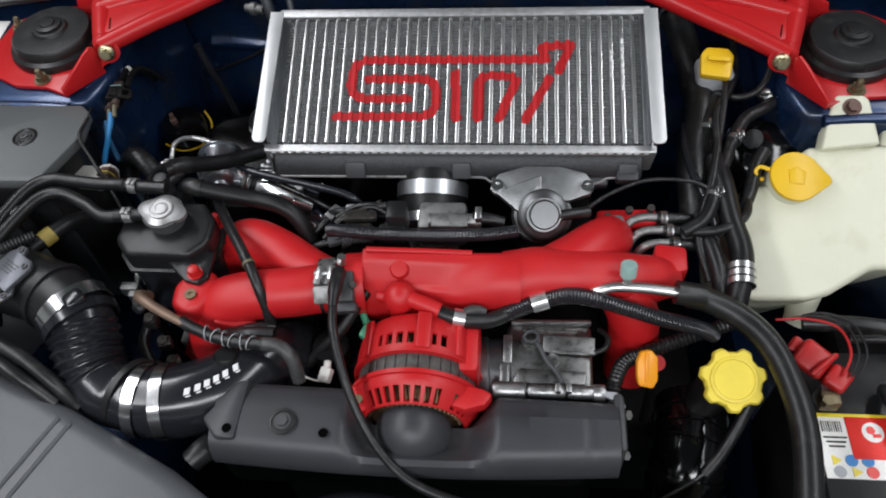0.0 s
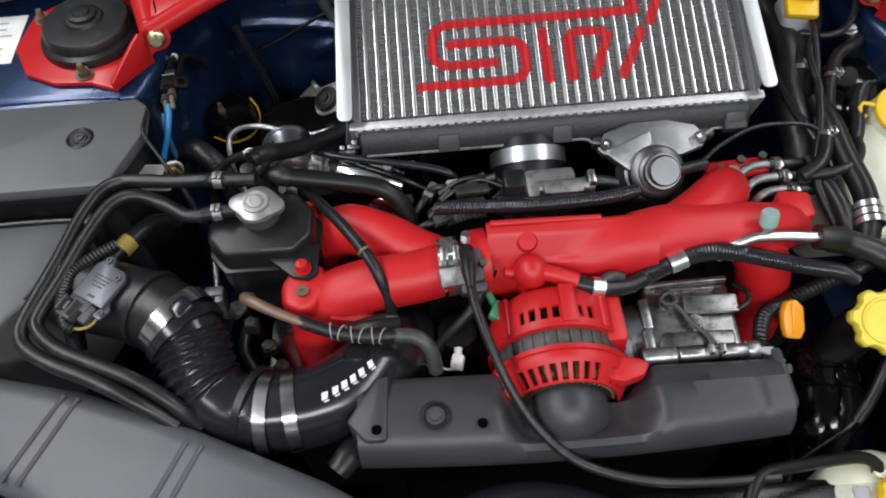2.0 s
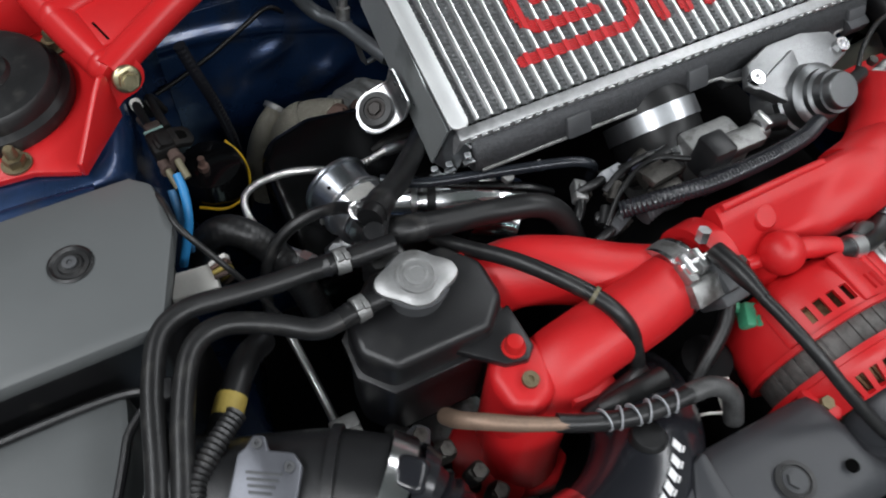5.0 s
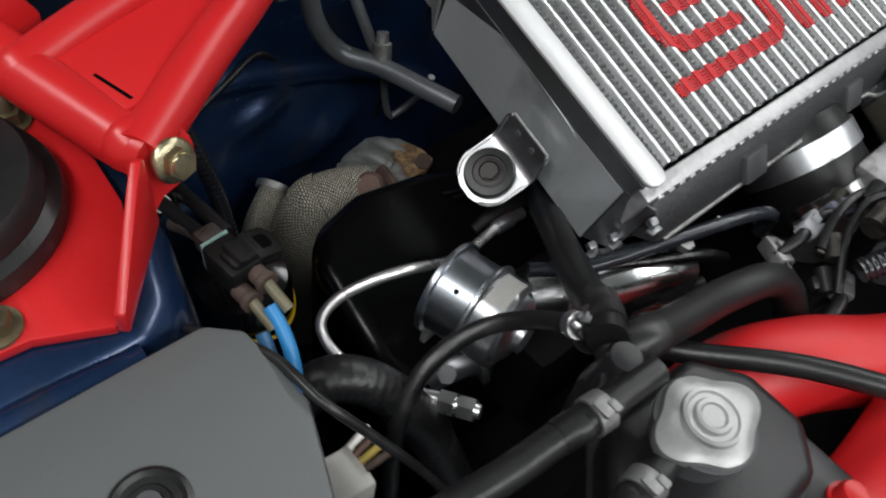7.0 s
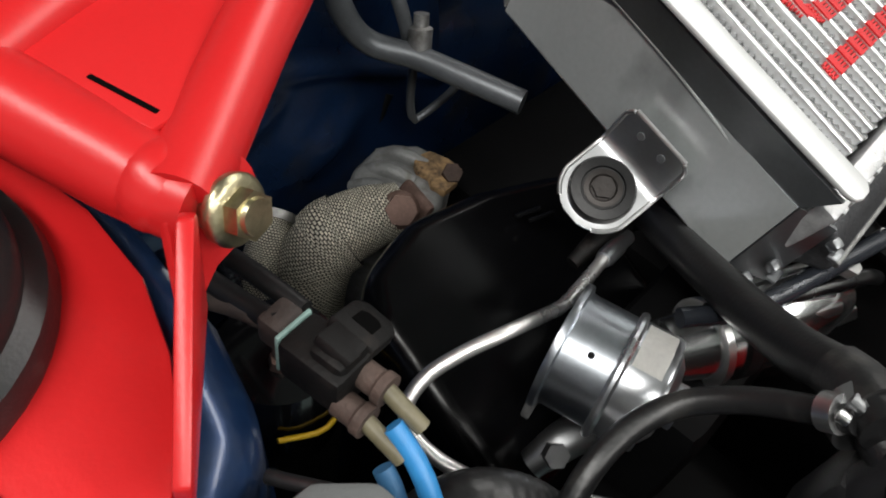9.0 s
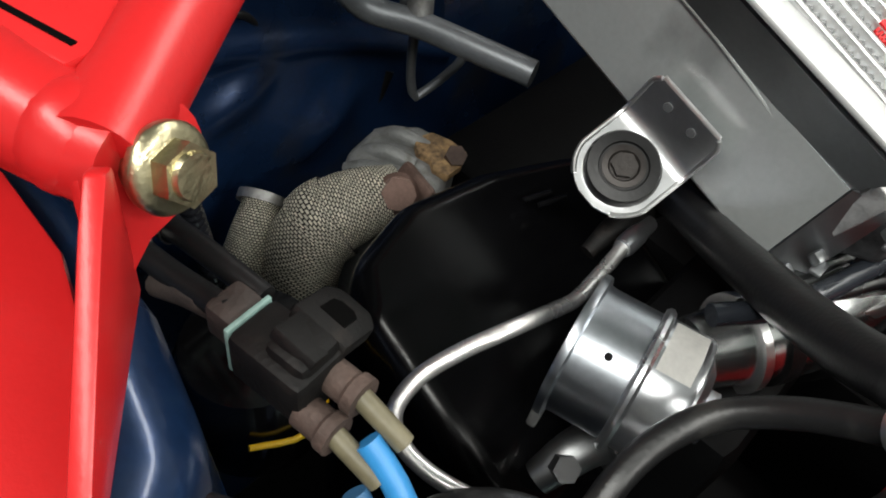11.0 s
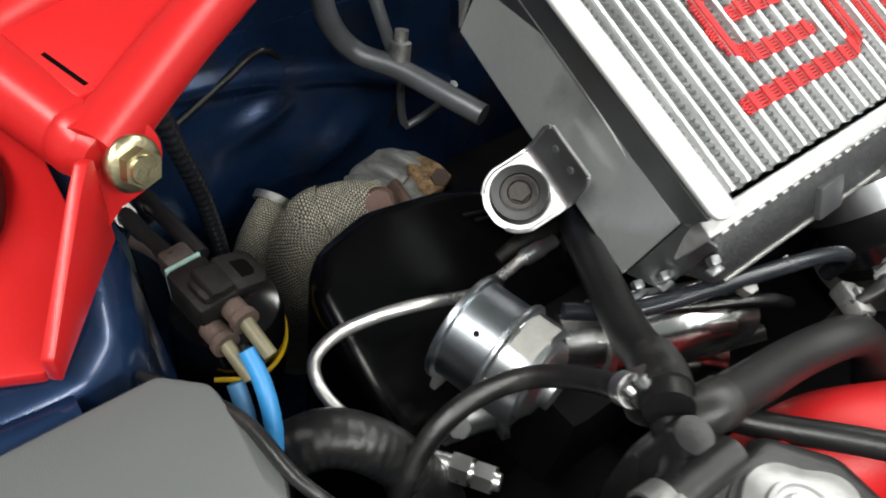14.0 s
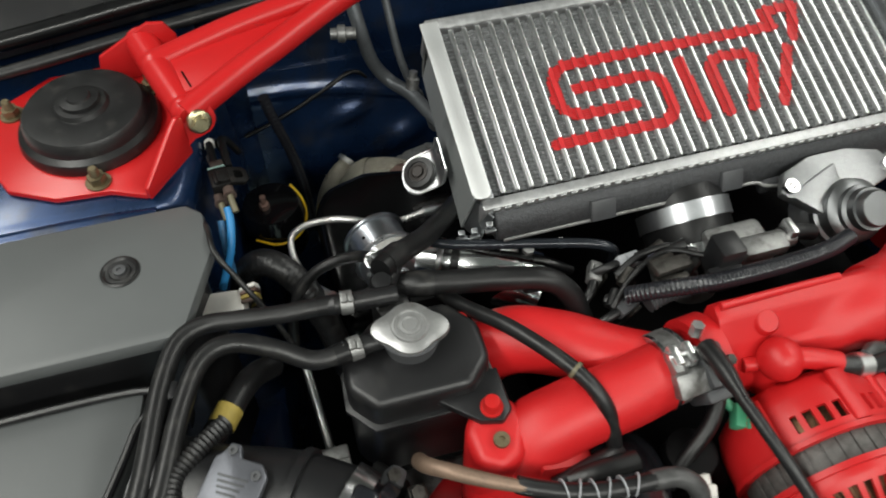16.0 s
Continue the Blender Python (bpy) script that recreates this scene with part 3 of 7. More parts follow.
        part("slot", box((0, 0, 0), ((sb - sa).length, 0.0018, 0.0006), 0.0002, Matrix.Translation(((sa.x + sb.x) / 2, (sa.y + sb.y) / 2, z + 0.0041)) @ Matrix.Rotation(math.atan2(sb.y - sa.y, sb.x - sa.x), 4, "Z")), HOLE, wb0, "narrow dark drain slot")
        part("weld", blob(P(-0.4880, 0.7545, 0.9908), (0.0134, 0.0134, 0.0132)), RED_GLOSS, br)
        part("weld", blob(P(-0.5065, 0.8145, 0.9960), (0.0142, 0.0142, 0.0140)), RED_GLOSS, br)
    part("centre_bar", tube([(-0.24, 0.895, 1.0), (CX, 0.900, 0.99), (0.10, 0.895, 0.978)], 0.0118, 24), RED_GLOSS, br)


strut_top(-1)
strut_top(1)
brace()

# ---- intercooler ----
IO = Vector((-0.262, 0.628, 0.940))
IV = Vector((0, 0.949, 0.316)).normalized()
IN = Vector((0, -IV.z, IV.y))
ICM = Matrix(((1, 0, 0, IO.x), (0, IV.y, IN.y, IO.y), (0, IV.z, IN.z, IO.z), (0, 0, 0, 1)))
W, D = 0.452, 0.178

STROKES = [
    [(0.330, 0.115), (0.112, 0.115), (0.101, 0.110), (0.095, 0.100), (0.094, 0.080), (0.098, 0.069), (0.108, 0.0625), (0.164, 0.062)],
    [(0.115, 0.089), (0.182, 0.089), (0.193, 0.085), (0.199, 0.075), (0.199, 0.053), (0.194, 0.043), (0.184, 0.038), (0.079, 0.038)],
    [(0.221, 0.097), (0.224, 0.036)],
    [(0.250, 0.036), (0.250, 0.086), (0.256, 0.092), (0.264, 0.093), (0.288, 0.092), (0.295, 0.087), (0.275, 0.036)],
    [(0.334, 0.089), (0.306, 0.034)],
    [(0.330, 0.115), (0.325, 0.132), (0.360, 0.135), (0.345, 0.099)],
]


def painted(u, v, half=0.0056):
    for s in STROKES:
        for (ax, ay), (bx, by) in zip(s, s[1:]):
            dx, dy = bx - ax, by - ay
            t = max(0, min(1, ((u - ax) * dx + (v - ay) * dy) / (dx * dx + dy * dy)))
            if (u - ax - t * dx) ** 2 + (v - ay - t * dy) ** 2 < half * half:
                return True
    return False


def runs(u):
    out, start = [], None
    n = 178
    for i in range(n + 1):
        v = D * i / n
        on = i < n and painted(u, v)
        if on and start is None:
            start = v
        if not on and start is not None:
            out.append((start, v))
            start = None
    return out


def slab(bm, u0, u1, v0, v1, z0, z1):
    bmesh.ops.create_cube(bm, size=1, matrix=Matrix.Translation(((u0 + u1) / 2, (v0 + v1) / 2, (z0 + z1) / 2)) @ Matrix.Diagonal((u1 - u0, v1 - v0, z1 - z0, 1)))


ic = thing("intercooler", IO + Vector((W / 2, 0.09, -0.04)), "silver aluminium top-mount intercooler with red painted emblem", "intercooler")
N = 33
pitch = (W - 0.024) / N
tube_w = 0.0046
first = 0.012 + pitch / 2
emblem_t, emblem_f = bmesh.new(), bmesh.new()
one_tube = None
for i in range(N):
    u = first + i * pitch
    if one_tube is None:
        b = bmesh.new()
        slab(b, -tube_w / 2, tube_w / 2, 0.004, D - 0.004, -0.045, 0)
        bevelled(b, 0.0012, 2)
        b.transform(ICM.to_3x3().to_4x4())
        one_tube = finish("tube", b, ALU)
    t = new("tube", one_tube)
    t.parent = ic
    t.location = ICM @ Vector((u, 0, 0)) - OFF[ic.name]
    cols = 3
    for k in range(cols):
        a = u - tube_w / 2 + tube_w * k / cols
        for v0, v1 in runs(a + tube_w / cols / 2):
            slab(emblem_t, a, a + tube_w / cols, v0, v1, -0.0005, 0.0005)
# corrugated fins between the tubes
fin = bmesh.new()
lay = 0.0021
for i in range(N + 1):
    u0 = first + (i - 1) * pitch + tube_w / 2
    u1 = u0 + pitch - tube_w
    u0, u1 = max(u0, 0.004), min(u1, W - 0.004)
    um = (u0 + u1) / 2
    prev = None
    n = int((D - 0.008) / lay)
    for k in range(n + 1):
        v = 0.004 + k * lay
        j = (0.0006 if k % 2 else -0.0006) + random.uniform(-0.0002, 0.0002)
        z = -0.0035 if k % 2 else -0.0018
        row = [fin.verts.new((u0, v, z - 0.0012)), fin.verts.new((um, v + j * 1.6, z)), fin.verts.new((u1, v, z - 0.0012))]
        if prev:
            fin.faces.new((prev[0], prev[1], row[1], row[0]))
            fin.faces.new((prev[1], prev[2], row[2], row[1]))
        prev = row
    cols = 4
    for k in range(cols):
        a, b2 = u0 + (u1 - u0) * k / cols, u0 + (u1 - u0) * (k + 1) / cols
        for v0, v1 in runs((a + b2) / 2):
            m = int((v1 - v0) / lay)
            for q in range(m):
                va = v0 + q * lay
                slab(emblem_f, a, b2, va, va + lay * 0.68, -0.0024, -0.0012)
fin.transform(ICM)
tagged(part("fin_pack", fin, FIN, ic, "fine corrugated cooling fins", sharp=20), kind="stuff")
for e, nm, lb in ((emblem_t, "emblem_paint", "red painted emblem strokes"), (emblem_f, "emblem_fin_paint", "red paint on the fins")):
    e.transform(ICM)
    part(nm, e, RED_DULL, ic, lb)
# black sheet behind the fins, painted as the shade in their gaps
part("core_backing", box((0, 0, 0), (W - 0.01, D - 0.008, 0.034), 0.001, ICM @ Matrix.Translation((W / 2, D / 2, -0.026))), DEEP_SHADE, ic)


def icpart(name, u0, u1, v0, v1, z0, z1, material, bev=0.002, label="", seg=2):
    return part(name, box((0, 0, 0), (u1 - u0, v1 - v0, z1 - z0), bev, ICM @ Matrix.Translation(((u0 + u1) / 2, (v0 + v1) / 2, (z0 + z1) / 2)), seg), material, ic, label)


icpart("header_bar", -0.004, W + 0.004, -0.0095, 0.001, -0.048, 0.0025, ALU_BAR, 0.0022, "ribbed bright header bar")
icpart("header_bar", -0.004, W + 0.004, D - 0.003, D + 0.009, -0.048, 0.0025, ALU_BAR, 0.0022)
for k in range(44):
    u = 0.008 + k * (W - 0.016) / 43
    icpart("crimp", u - 0.0030, u + 0.0030, -0.0107, -0.0090, -0.0050, 0.0012, ALU_BAR, 0.0006)
for q, (uu, v0, nb) in enumerate(((first + 31 * pitch, 0.072, 7), (first + 30 * pitch, 0.090, 4))):
    for k in range(nb):
        icpart("print_bar", uu - 0.0016, uu + 0.0016, v0 + 0.0105 * k, v0 + 0.0105 * k + 0.0070 - 0.002 * (k % 2), 0.0, 0.0004, PRINT, 0.0001, "small white printed bar")
icpart("core_side", -0.002, 0.010, 0, D, -0.047, -0.002, ALU_DARK)
icpart("core_side", W - 0.010, W + 0.002, 0, D, -0.047, -0.002, ALU_DARK)


PM = Matrix.Translation((-0.276, 0.616, 0.958)) @ pose(0, 0, 0, 16.5, 0, 0)


def end_plate(sign):
    poly = [(0.0, 0.006), (0.002, 0.0015), (0.006, 0.0), (0.012, 0.0), (0.0155, 0.002), (0.0165, 0.006), (0.0190, 0.181), (0.002, 0.181)]
    inner = (0.0135, 0.0165)
    if sign > 0:
        poly = [(0.478 - u, v) for u, v in poly][::-1]
        inner = (0.4615, 0.4645)
    part("end_plate", prism(poly, -0.003, 0.0, 0.0012, PM), ALU_PLATE, ic, "plain pale aluminium end plate")
    part("plate_wall", box((0, 0, 0), (0.003, 0.172, 0.022), 0.0008, PM @ Matrix.Translation(((inner[0] + inner[1]) / 2, 0.094, -0.0145))), ALU_DARK, ic)


end_plate(-1)
end_plate(1)


def slope_plate(a, b, c, d, t):
    """A flat plate between four corners, t thick."""
    a, b, c, d = (Vector(v) for v in (a, b, c, d))
    n = (b - a).cross(d - a).normalized()
    c = c - n * (c - a).dot(n)
    n = n * t
    bm = bmesh.new()
    lo, hi = [bm.verts.new(v - n) for v in (a, b, c, d)], [bm.verts.new(v) for v in (a, b, c, d)]
    bm.faces.new(hi)
    bm.faces.new(lo[::-1])
    for i in range(4):
        bm.faces.new((lo[i], lo[(i + 1) % 4], hi[(i + 1) % 4], hi[i]))
    return bevelled(bm, 0.0006, 1)


# left side: sloping grey sheet, bright folded edge, upper fold coloured darker for shade
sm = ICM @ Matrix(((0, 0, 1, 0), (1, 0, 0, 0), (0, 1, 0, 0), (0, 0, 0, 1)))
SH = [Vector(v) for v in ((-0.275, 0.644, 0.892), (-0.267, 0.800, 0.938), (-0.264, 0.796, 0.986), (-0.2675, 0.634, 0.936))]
part("side_sheet", slope_plate(*SH, 0.002), ALU_SHEET_LIT, ic, "grey folded side sheet")
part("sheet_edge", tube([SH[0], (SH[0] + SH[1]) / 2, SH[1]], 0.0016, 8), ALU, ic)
part("upper_sheet", slope_plate(SH[3] + Vector((0.001, 0, 0)), SH[2] + Vector((0.001, 0, 0)), (-0.2700, 0.790, 1.0045), (-0.2725, 0.621, 0.954), 0.002), ALU_DARK, ic, "upper fold of the side sheet, shade in its darker grey")
part("sheet_crease", tube([SH[3].lerp(SH[2], 0.12) + Vector((-0.0004, 0, -0.006)), SH[3].lerp(SH[2], 0.5) + Vector((-0.0004, 0, 0)), SH[2]], 0.0011, 8), ALU_SHEET_LIT, ic)
part("sheet_tail", slope_plate((-0.268, 0.800, 0.940), (-0.262, 0.812, 0.960), (-0.264, 0.812, 0.990), (-0.266, 0.797, 0.988), 0.002), ALU_CAST, ic, "torn folded tail of the sheet")
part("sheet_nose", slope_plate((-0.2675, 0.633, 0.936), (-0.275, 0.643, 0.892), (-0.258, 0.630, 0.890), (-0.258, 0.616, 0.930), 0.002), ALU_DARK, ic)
part("sheet_spot", lathe([(0.002, 0), (0.0016, 0.0006), (0, 0.0006)], axis(SH[0].lerp(SH[2], 0.28), (-1, 0, 0)), 12), DARK_GREY, ic)
for x, y, z in ((-0.280, 0.633, 0.897), (-0.270, 0.627, 0.904), (-0.262, 0.613, 0.926)):
    part("tank_bolt", join(box((x, y, z), (0.006, 0.005, 0.005), 0.0012, pose(0, 0, 0, 20, 0, -12)), box((x, y - 0.003, z - 0.004), (0.010, 0.005, 0.002), 0.0008)), ALU_DARK, ic)
# rough cast alloy front tank coloured for shade; lip bead pale as highlight, undercut
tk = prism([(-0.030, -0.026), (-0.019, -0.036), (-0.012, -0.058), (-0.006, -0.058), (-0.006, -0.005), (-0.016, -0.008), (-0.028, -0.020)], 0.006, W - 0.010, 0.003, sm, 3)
part("front_tank", tk, ALU_ROUGH_SHADED, ic, "rough sand-cast front tank")
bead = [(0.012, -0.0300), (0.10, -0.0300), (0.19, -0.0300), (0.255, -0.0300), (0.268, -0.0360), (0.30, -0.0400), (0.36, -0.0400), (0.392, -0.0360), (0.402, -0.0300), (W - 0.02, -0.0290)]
part("flange_bead", tube([ICM @ Vector((u, v, -0.0235)) for u, v in bead], 0.0017, 8), ALU_CAST, ic, "flange bead of the tank, paler as its highlight")
icpart("neck_lip", 0.266, 0.404, -0.0385, -0.020, -0.040, -0.0235, ALU_ROUGH_SHADED, 0.004, seg=3)
for u, w in ((0.105, 0.024), (0.232, 0.022), (0.425, 0.022)):
    part("tank_pad", box((0, 0, 0), (w, 0.020, 0.010), 0.002, ICM @ Matrix.Translation((u, -0.0235, -0.0170)) @ pose(0, 0, 0, 44, 0, 0)), DARK_GREY, ic)
icpart("lug", W - 0.040, W - 0.014, -0.036, -0.020, -0.030, -0.014, ALU_ROUGH_SHADED, 0.003)

# bracket with rubber bush on the left flank, one strip folded up against the side sheet
bn = Vector((-0.48, -0.22, 0.85)).normalized()
bk = thing("mount_bracket", (-0.295, 0.71, 0.885), "folded bright steel bracket with a black rubber bush", "bracket")
bx = Vector((0.9, -0.14, 0.4))
bx = (bx - bn * bx.dot(bn)).normalized()
by = bn.cross(bx)
BM = Matrix.Identity(4)
for i, col in enumerate((bx, by, bn)):
    BM.col[i][:3] = col
BM.translation = Vector((-0.2970, 0.7065, 0.9040))
FOLD_AT, FOLD_R, FOLD_TURN = 0.0135, 0.010, radians(60)


def fold(a):
    """Place and direction of the bracket's strip at the arc length a from the bush."""
    if a <= FOLD_AT:
        return Vector((a, 0, 0)), 0.0
    bend = min((a - FOLD_AT) / FOLD_R, FOLD_TURN)
    p = Vector((FOLD_AT + FOLD_R * math.sin(bend), 0, FOLD_R * (1 - math.cos(bend))))
    rest = a - FOLD_AT - FOLD_R * bend
    return p + Vector((math.cos(bend), 0, math.sin(bend))) * max(0, rest), bend


def strip_half(a):
    """Half the strip's width along its length: a rounded nose, a straight run, rounded corners."""
    if a < -0.004:
        return math.sqrt(max(1e-8, 0.0195 ** 2 - min(0.0194, -0.004 - a + 0.004) ** 2))
    return 0.0190 - max(0, a - 0.0375) ** 2 * 160


def bracket_strip():
    bm = bmesh.new()
    rows = []
    n = 46
    for i in range(n + 1):
        a = -0.0190 + 0.0605 * i / n
        p, bend = fold(a)
        up = Vector((-math.sin(bend), 0, math.cos(bend)))
        w = strip_half(a)
        rows.append([[bm.verts.new(BM @ (p + Vector((0, w * k / 4, 0)) + up * h)) for k in range(-4, 5)] for h in (-0.0009, 0.0011)])
    for (l0, h0), (l1, h1) in zip(rows, rows[1:]):
        for k in range(8):
            bm.faces.new((h0[k], h0[k + 1], h1[k + 1], h1[k]))
            bm.faces.new((l0[k + 1], l0[k], l1[k], l1[k + 1]))
        bm.faces.new((l0[0], h0[0], h1[0], l1[0]))
        bm.faces.new((h0[8], l0[8], l1[8], h1[8]))
    for (lo, hi) in (rows[0], rows[-1]):
        for k in range(8):
            bm.faces.new((lo[k], lo[k + 1], hi[k + 1], hi[k]))
    return bm


def strip_edge(side, a0, a1, n=14):
    pts = []
    for i in range(n + 1):
        a = a0 + (a1 - a0) * i / n
        p, bend = fold(a)
        pts.append(BM @ (p + Vector((0, side * strip_half(a), 0)) + Vector((-math.sin(bend), 0, math.cos(bend))) * 0.0012))
    return pts


part("strip", bracket_strip(), BRACKET_STEEL, bk, sharp=50)
for side in (-1, 1):
    part("lip", tube(strip_edge(side, -0.016, 0.0415, 20), 0.0011, 8, step=0.002), ALU, bk)
pe, be = fold(0.0415)
part("lip", tube([BM @ (pe + Vector((0, k * 0.0062, 0.0006))) for k in (-2.6, -1.3, 0, 1.3, 2.6)], 0.0011, 8), ALU, bk)
bush = part("bush", lathe([(0.0160, -0.006), (0.0160, 0.0045), (0.0148, 0.0068), (0.0105, 0.0072), (0.0100, 0.0060), (0.0090, 0.0060)], BM, 40), RUBBER_MATT, bk, "round black rubber bush")
part("bolt", join(lathe([(0.0090, 0.0055), (0.0090, 0.0068), (0.0066, 0.0072), (0.0058, 0.0062), (0, 0.0062)], BM, 28), hexhead(BM @ Vector((0, 0, 0.0056)), bn, 0.0055, 0.0034, 12)), BOLT_BLACK, bush)
for q in (-0.0068, 0.0068):
    p, bend = fold(0.0345)
    way = BM.to_3x3() @ Vector((-math.sin(bend), 0, math.cos(bend)))
    at = BM @ (p + Vector((0, q, 0)))
    part("rivet_hole", lathe([(0.0021, 0.0008), (0.0021, 0.0016), (0.0014, 0.0018), (0, 0.0014)], axis(at, way), 16), DARK_GREY, bk)

# ---- red intake manifold ----
man = thing("intake_manifold", (-0.05, 0.46, 0.80), "red wrinkle-painted cast intake manifold with curved runners", "intake manifold")
part("runner", tube([(-0.310, 0.420, 0.785), (-0.308, 0.427, 0.84), (-0.289, 0.436, 0.884), (-0.252, 0.441, 0.899), (-0.205, 0.446, 0.900), (-0.160, 0.457, 0.897)], [0.030, 0.030, 0.0295, 0.0275, 0.027, 0.027], 28), RED_CAST, man)
part("runner", tube([(-0.316, 0.520, 0.81), (-0.306, 0.526, 0.856), (-0.276, 0.523, 0.886), (-0.238, 0.506, 0.892), (-0.196, 0.481, 0.889), (-0.160, 0.462, 0.890)], [0.027, 0.028, 0.028, 0.027, 0.026, 0.025], 28), RED_CAST, man)
part("flange", prism([(-0.365, 0.395), (-0.295, 0.385), (-0.275, 0.40), (-0.285, 0.455), (-0.345, 0.465), (-0.365, 0.45)], 0.765, 0.79, 0.005), RED_CAST, man)
part("shoulder", prism([(-0.336, 0.418), (-0.318, 0.409), (-0.300, 0.416), (-0.290, 0.440), (-0.294, 0.464), (-0.322, 0.468), (-0.338, 0.445)], 0.79, 0.914, 0.009, seg=4), RED_CAST, man, sharp=60)
part("boss_screw", lathe([(0.006, 0), (0.006, 0.003), (0.0025, 0.003), (0.0025, 0.0012), (0, 0.0012)], axis((-0.314, 0.430, 0.9150), (0.05, -0.05, 1)), 18), BRASS_DIRTY, man)
part("injector_post", join(tube([(-0.262, 0.444, 0.900), (-0.264, 0.432, 0.896), (-0.267, 0.424, 0.884), (-0.269, 0.420, 0.868)], [0.014, 0.0125, 0.0120, 0.0120], 20), lathe([(0.0085, 0), (0.0090, 0.002), (0.0090, 0.010), (0.0070, 0.012), (0, 0.012)], axis((-0.270, 0.421, 0.868), (-0.1, -0.9, 0.5)), 20)), RED_CAST, man, sharp=60)
part("rail_pipe", tube([(-0.282, 0.398, 0.884), (-0.262, 0.402, 0.888), (-0.240, 0.406, 0.890), (-0.226, 0.410, 0.884)], 0.0062, 14), BLACK_PLASTIC, man, "glossy black rail end")
part("gusset_web", prism([(-0.30, 0.84), (-0.258, 0.85), (-0.245, 0.885), (-0.29, 0.90)], -0.432, -0.405, 0.006, Matrix(((1, 0, 0, 0), (0, 0, -1, 0), (0, 1, 0, 0), (0, 0, 0, 1)))), RED_CAST, man)
part("bolt_boss", lathe([(0.010, -0.02), (0.010, 0.004), (0.008, 0.006), (0, 0.006)], axis((-0.330, 0.398, 0.79), (0, -0.5, 1)), 20), RED_CAST, man)
# middle chamber, running out into the right-hand runner
def chamber():
    """A boxy section that turns round as it runs to the right."""
    box_yz = [(0.484, 0.866), (0.484, 0.934), (0.477, 0.941), (0.466, 0.937), (0.450, 0.919), (0.437, 0.898), (0.431, 0.884), (0.432, 0.866)]
    loop = []
    for a, b in zip(box_yz, box_yz[1:] + box_yz[:1]):
        loop += [(Vector(a)).lerp(Vector(b), k / 6) for k in range(6)]
    bm, rows, cen = bmesh.new(), [], Vector((0.459, 0.900))
    for i in range(31):
        x = -0.128 + 0.168 * i / 30
        row = []
        for p in loop:
            d = p - cen
            f = min(1, max(0, (x + 0.055 - 0.75 * (p.x - 0.455)) / 0.080))
            f = f * f * (3 - 2 * f)
            q = (cen + Vector((0.006 * f, 0)) + (d.lerp(d.normalized() * 0.0335, f)))
            e = min(1, (i + 0.6) / 2.2)
            q = cen + (q - cen) * (1 - 0.07 * (1 - e) ** 2)
            row.append(bm.verts.new((x, q.x, q.y - 0.07 * (x + 0.12) * (1 - f) * (q.y > 0.915))))
        rows.append(row)
    n = len(loop)
    for r, q in zip(rows, rows[1:]):
        for j in range(n):
            bm.faces.new((r[j], r[(j + 1) % n], q[(j + 1) % n], q[j]))
    bm.faces.new(rows[0])
    bm.faces.new(rows[-1][::-1])
    bmesh.ops.recalc_face_normals(bm, faces=bm.faces[:])
    for _ in range(2):
        bmesh.ops.smooth_vert(bm, verts=[v for r in rows[1:-1] for v in r], factor=0.4, use_axis_x=False, use_axis_y=True, use_axis_z=True)
    return bm


part("chamber", chamber(), RED_CAST, man, sharp=60)
part("chamber_rim", tube([(-0.124, 0.475, 0.9415), (-0.064, 0.4775, 0.9365), (-0.012, 0.4795, 0.9315)], 0.0034, 12), RED_CAST, man)
part("nub", lathe([(0.012, -0.01), (0.0105, 0.003), (0.0085, 0.0055), (0, 0.006)], axis((-0.0885, 0.461, 0.926), (0, -0.55, 1)), 22), RED_CAST, man)
part("collar", ring((-0.138, 0.46, 0.898), (1, 0.1, 0), 0.026, 0.020, 0.008), RED_CAST, man)
part("runner", tube([(0.026, 0.466, 0.900), (0.042, 0.469, 0.901), (0.06, 0.472, 0.902), (0.11, 0.474, 0.900), (0.16, 0.478, 0.890), (0.205, 0.492, 0.872)], [0.0325, 0.0318, 0.030, 0.029, 0.029, 0.027, 0.022], 28), RED_CAST, man)
part("runner", tube([(0.07, 0.478, 0.895), (0.105, 0.500, 0.897), (0.138, 0.535, 0.885), (0.150, 0.565, 0.84)], [0.030, 0.030, 0.027, 0.024], 28), RED_CAST, man)
part("runner", tube([(0.150, 0.470, 0.885), (0.165, 0.452, 0.855), (0.170, 0.440, 0.80), (0.170, 0.436, 0.765)], [0.028, 0.028, 0.028, 0.03], 24), RED_CAST, man)
part("bolt_boss", lathe([(0.009, -0.02), (0.009, 0.010), (0, 0.010)], axis((0.190, 0.410, 0.825), (0, -0.4, 1)), 18), RED_CAST, man)
part("end_flange", prism([(0.182, 0.480), (0.222, 0.488), (0.224, 0.520), (0.190, 0.525)], 0.855, 0.895, 0.005), RED_CAST, man)
part("gasket_block", prism([(0.126, 0.556), (0.150, 0.552), (0.162, 0.560), (0.196, 0.560), (0.204, 0.570), (0.196, 0.583), (0.130, 0.580)], 0.868, 0.884, 0.004), RED_CAST, man)
for x, y in ((0.140, 0.562), (0.165, 0.572), (0.190, 0.575)):
    part("bolt", hexhead((x, y, 0.890), (0, -0.2, 1), 0.0048, 0.006), LINKAGE, man)

ball = thing("breather_valve", (-0.087, 0.436, 0.89), "round red valve body with side pipe", "valve")
part("body", join(blob((-0.087, 0.433, 0.914), (0.0175, 0.0175, 0.0175)), lathe([(0.015, 0), (0.014, 0.03)], Matrix.Translation((-0.087, 0.436, 0.875)), 20)), RED_CAST, ball)
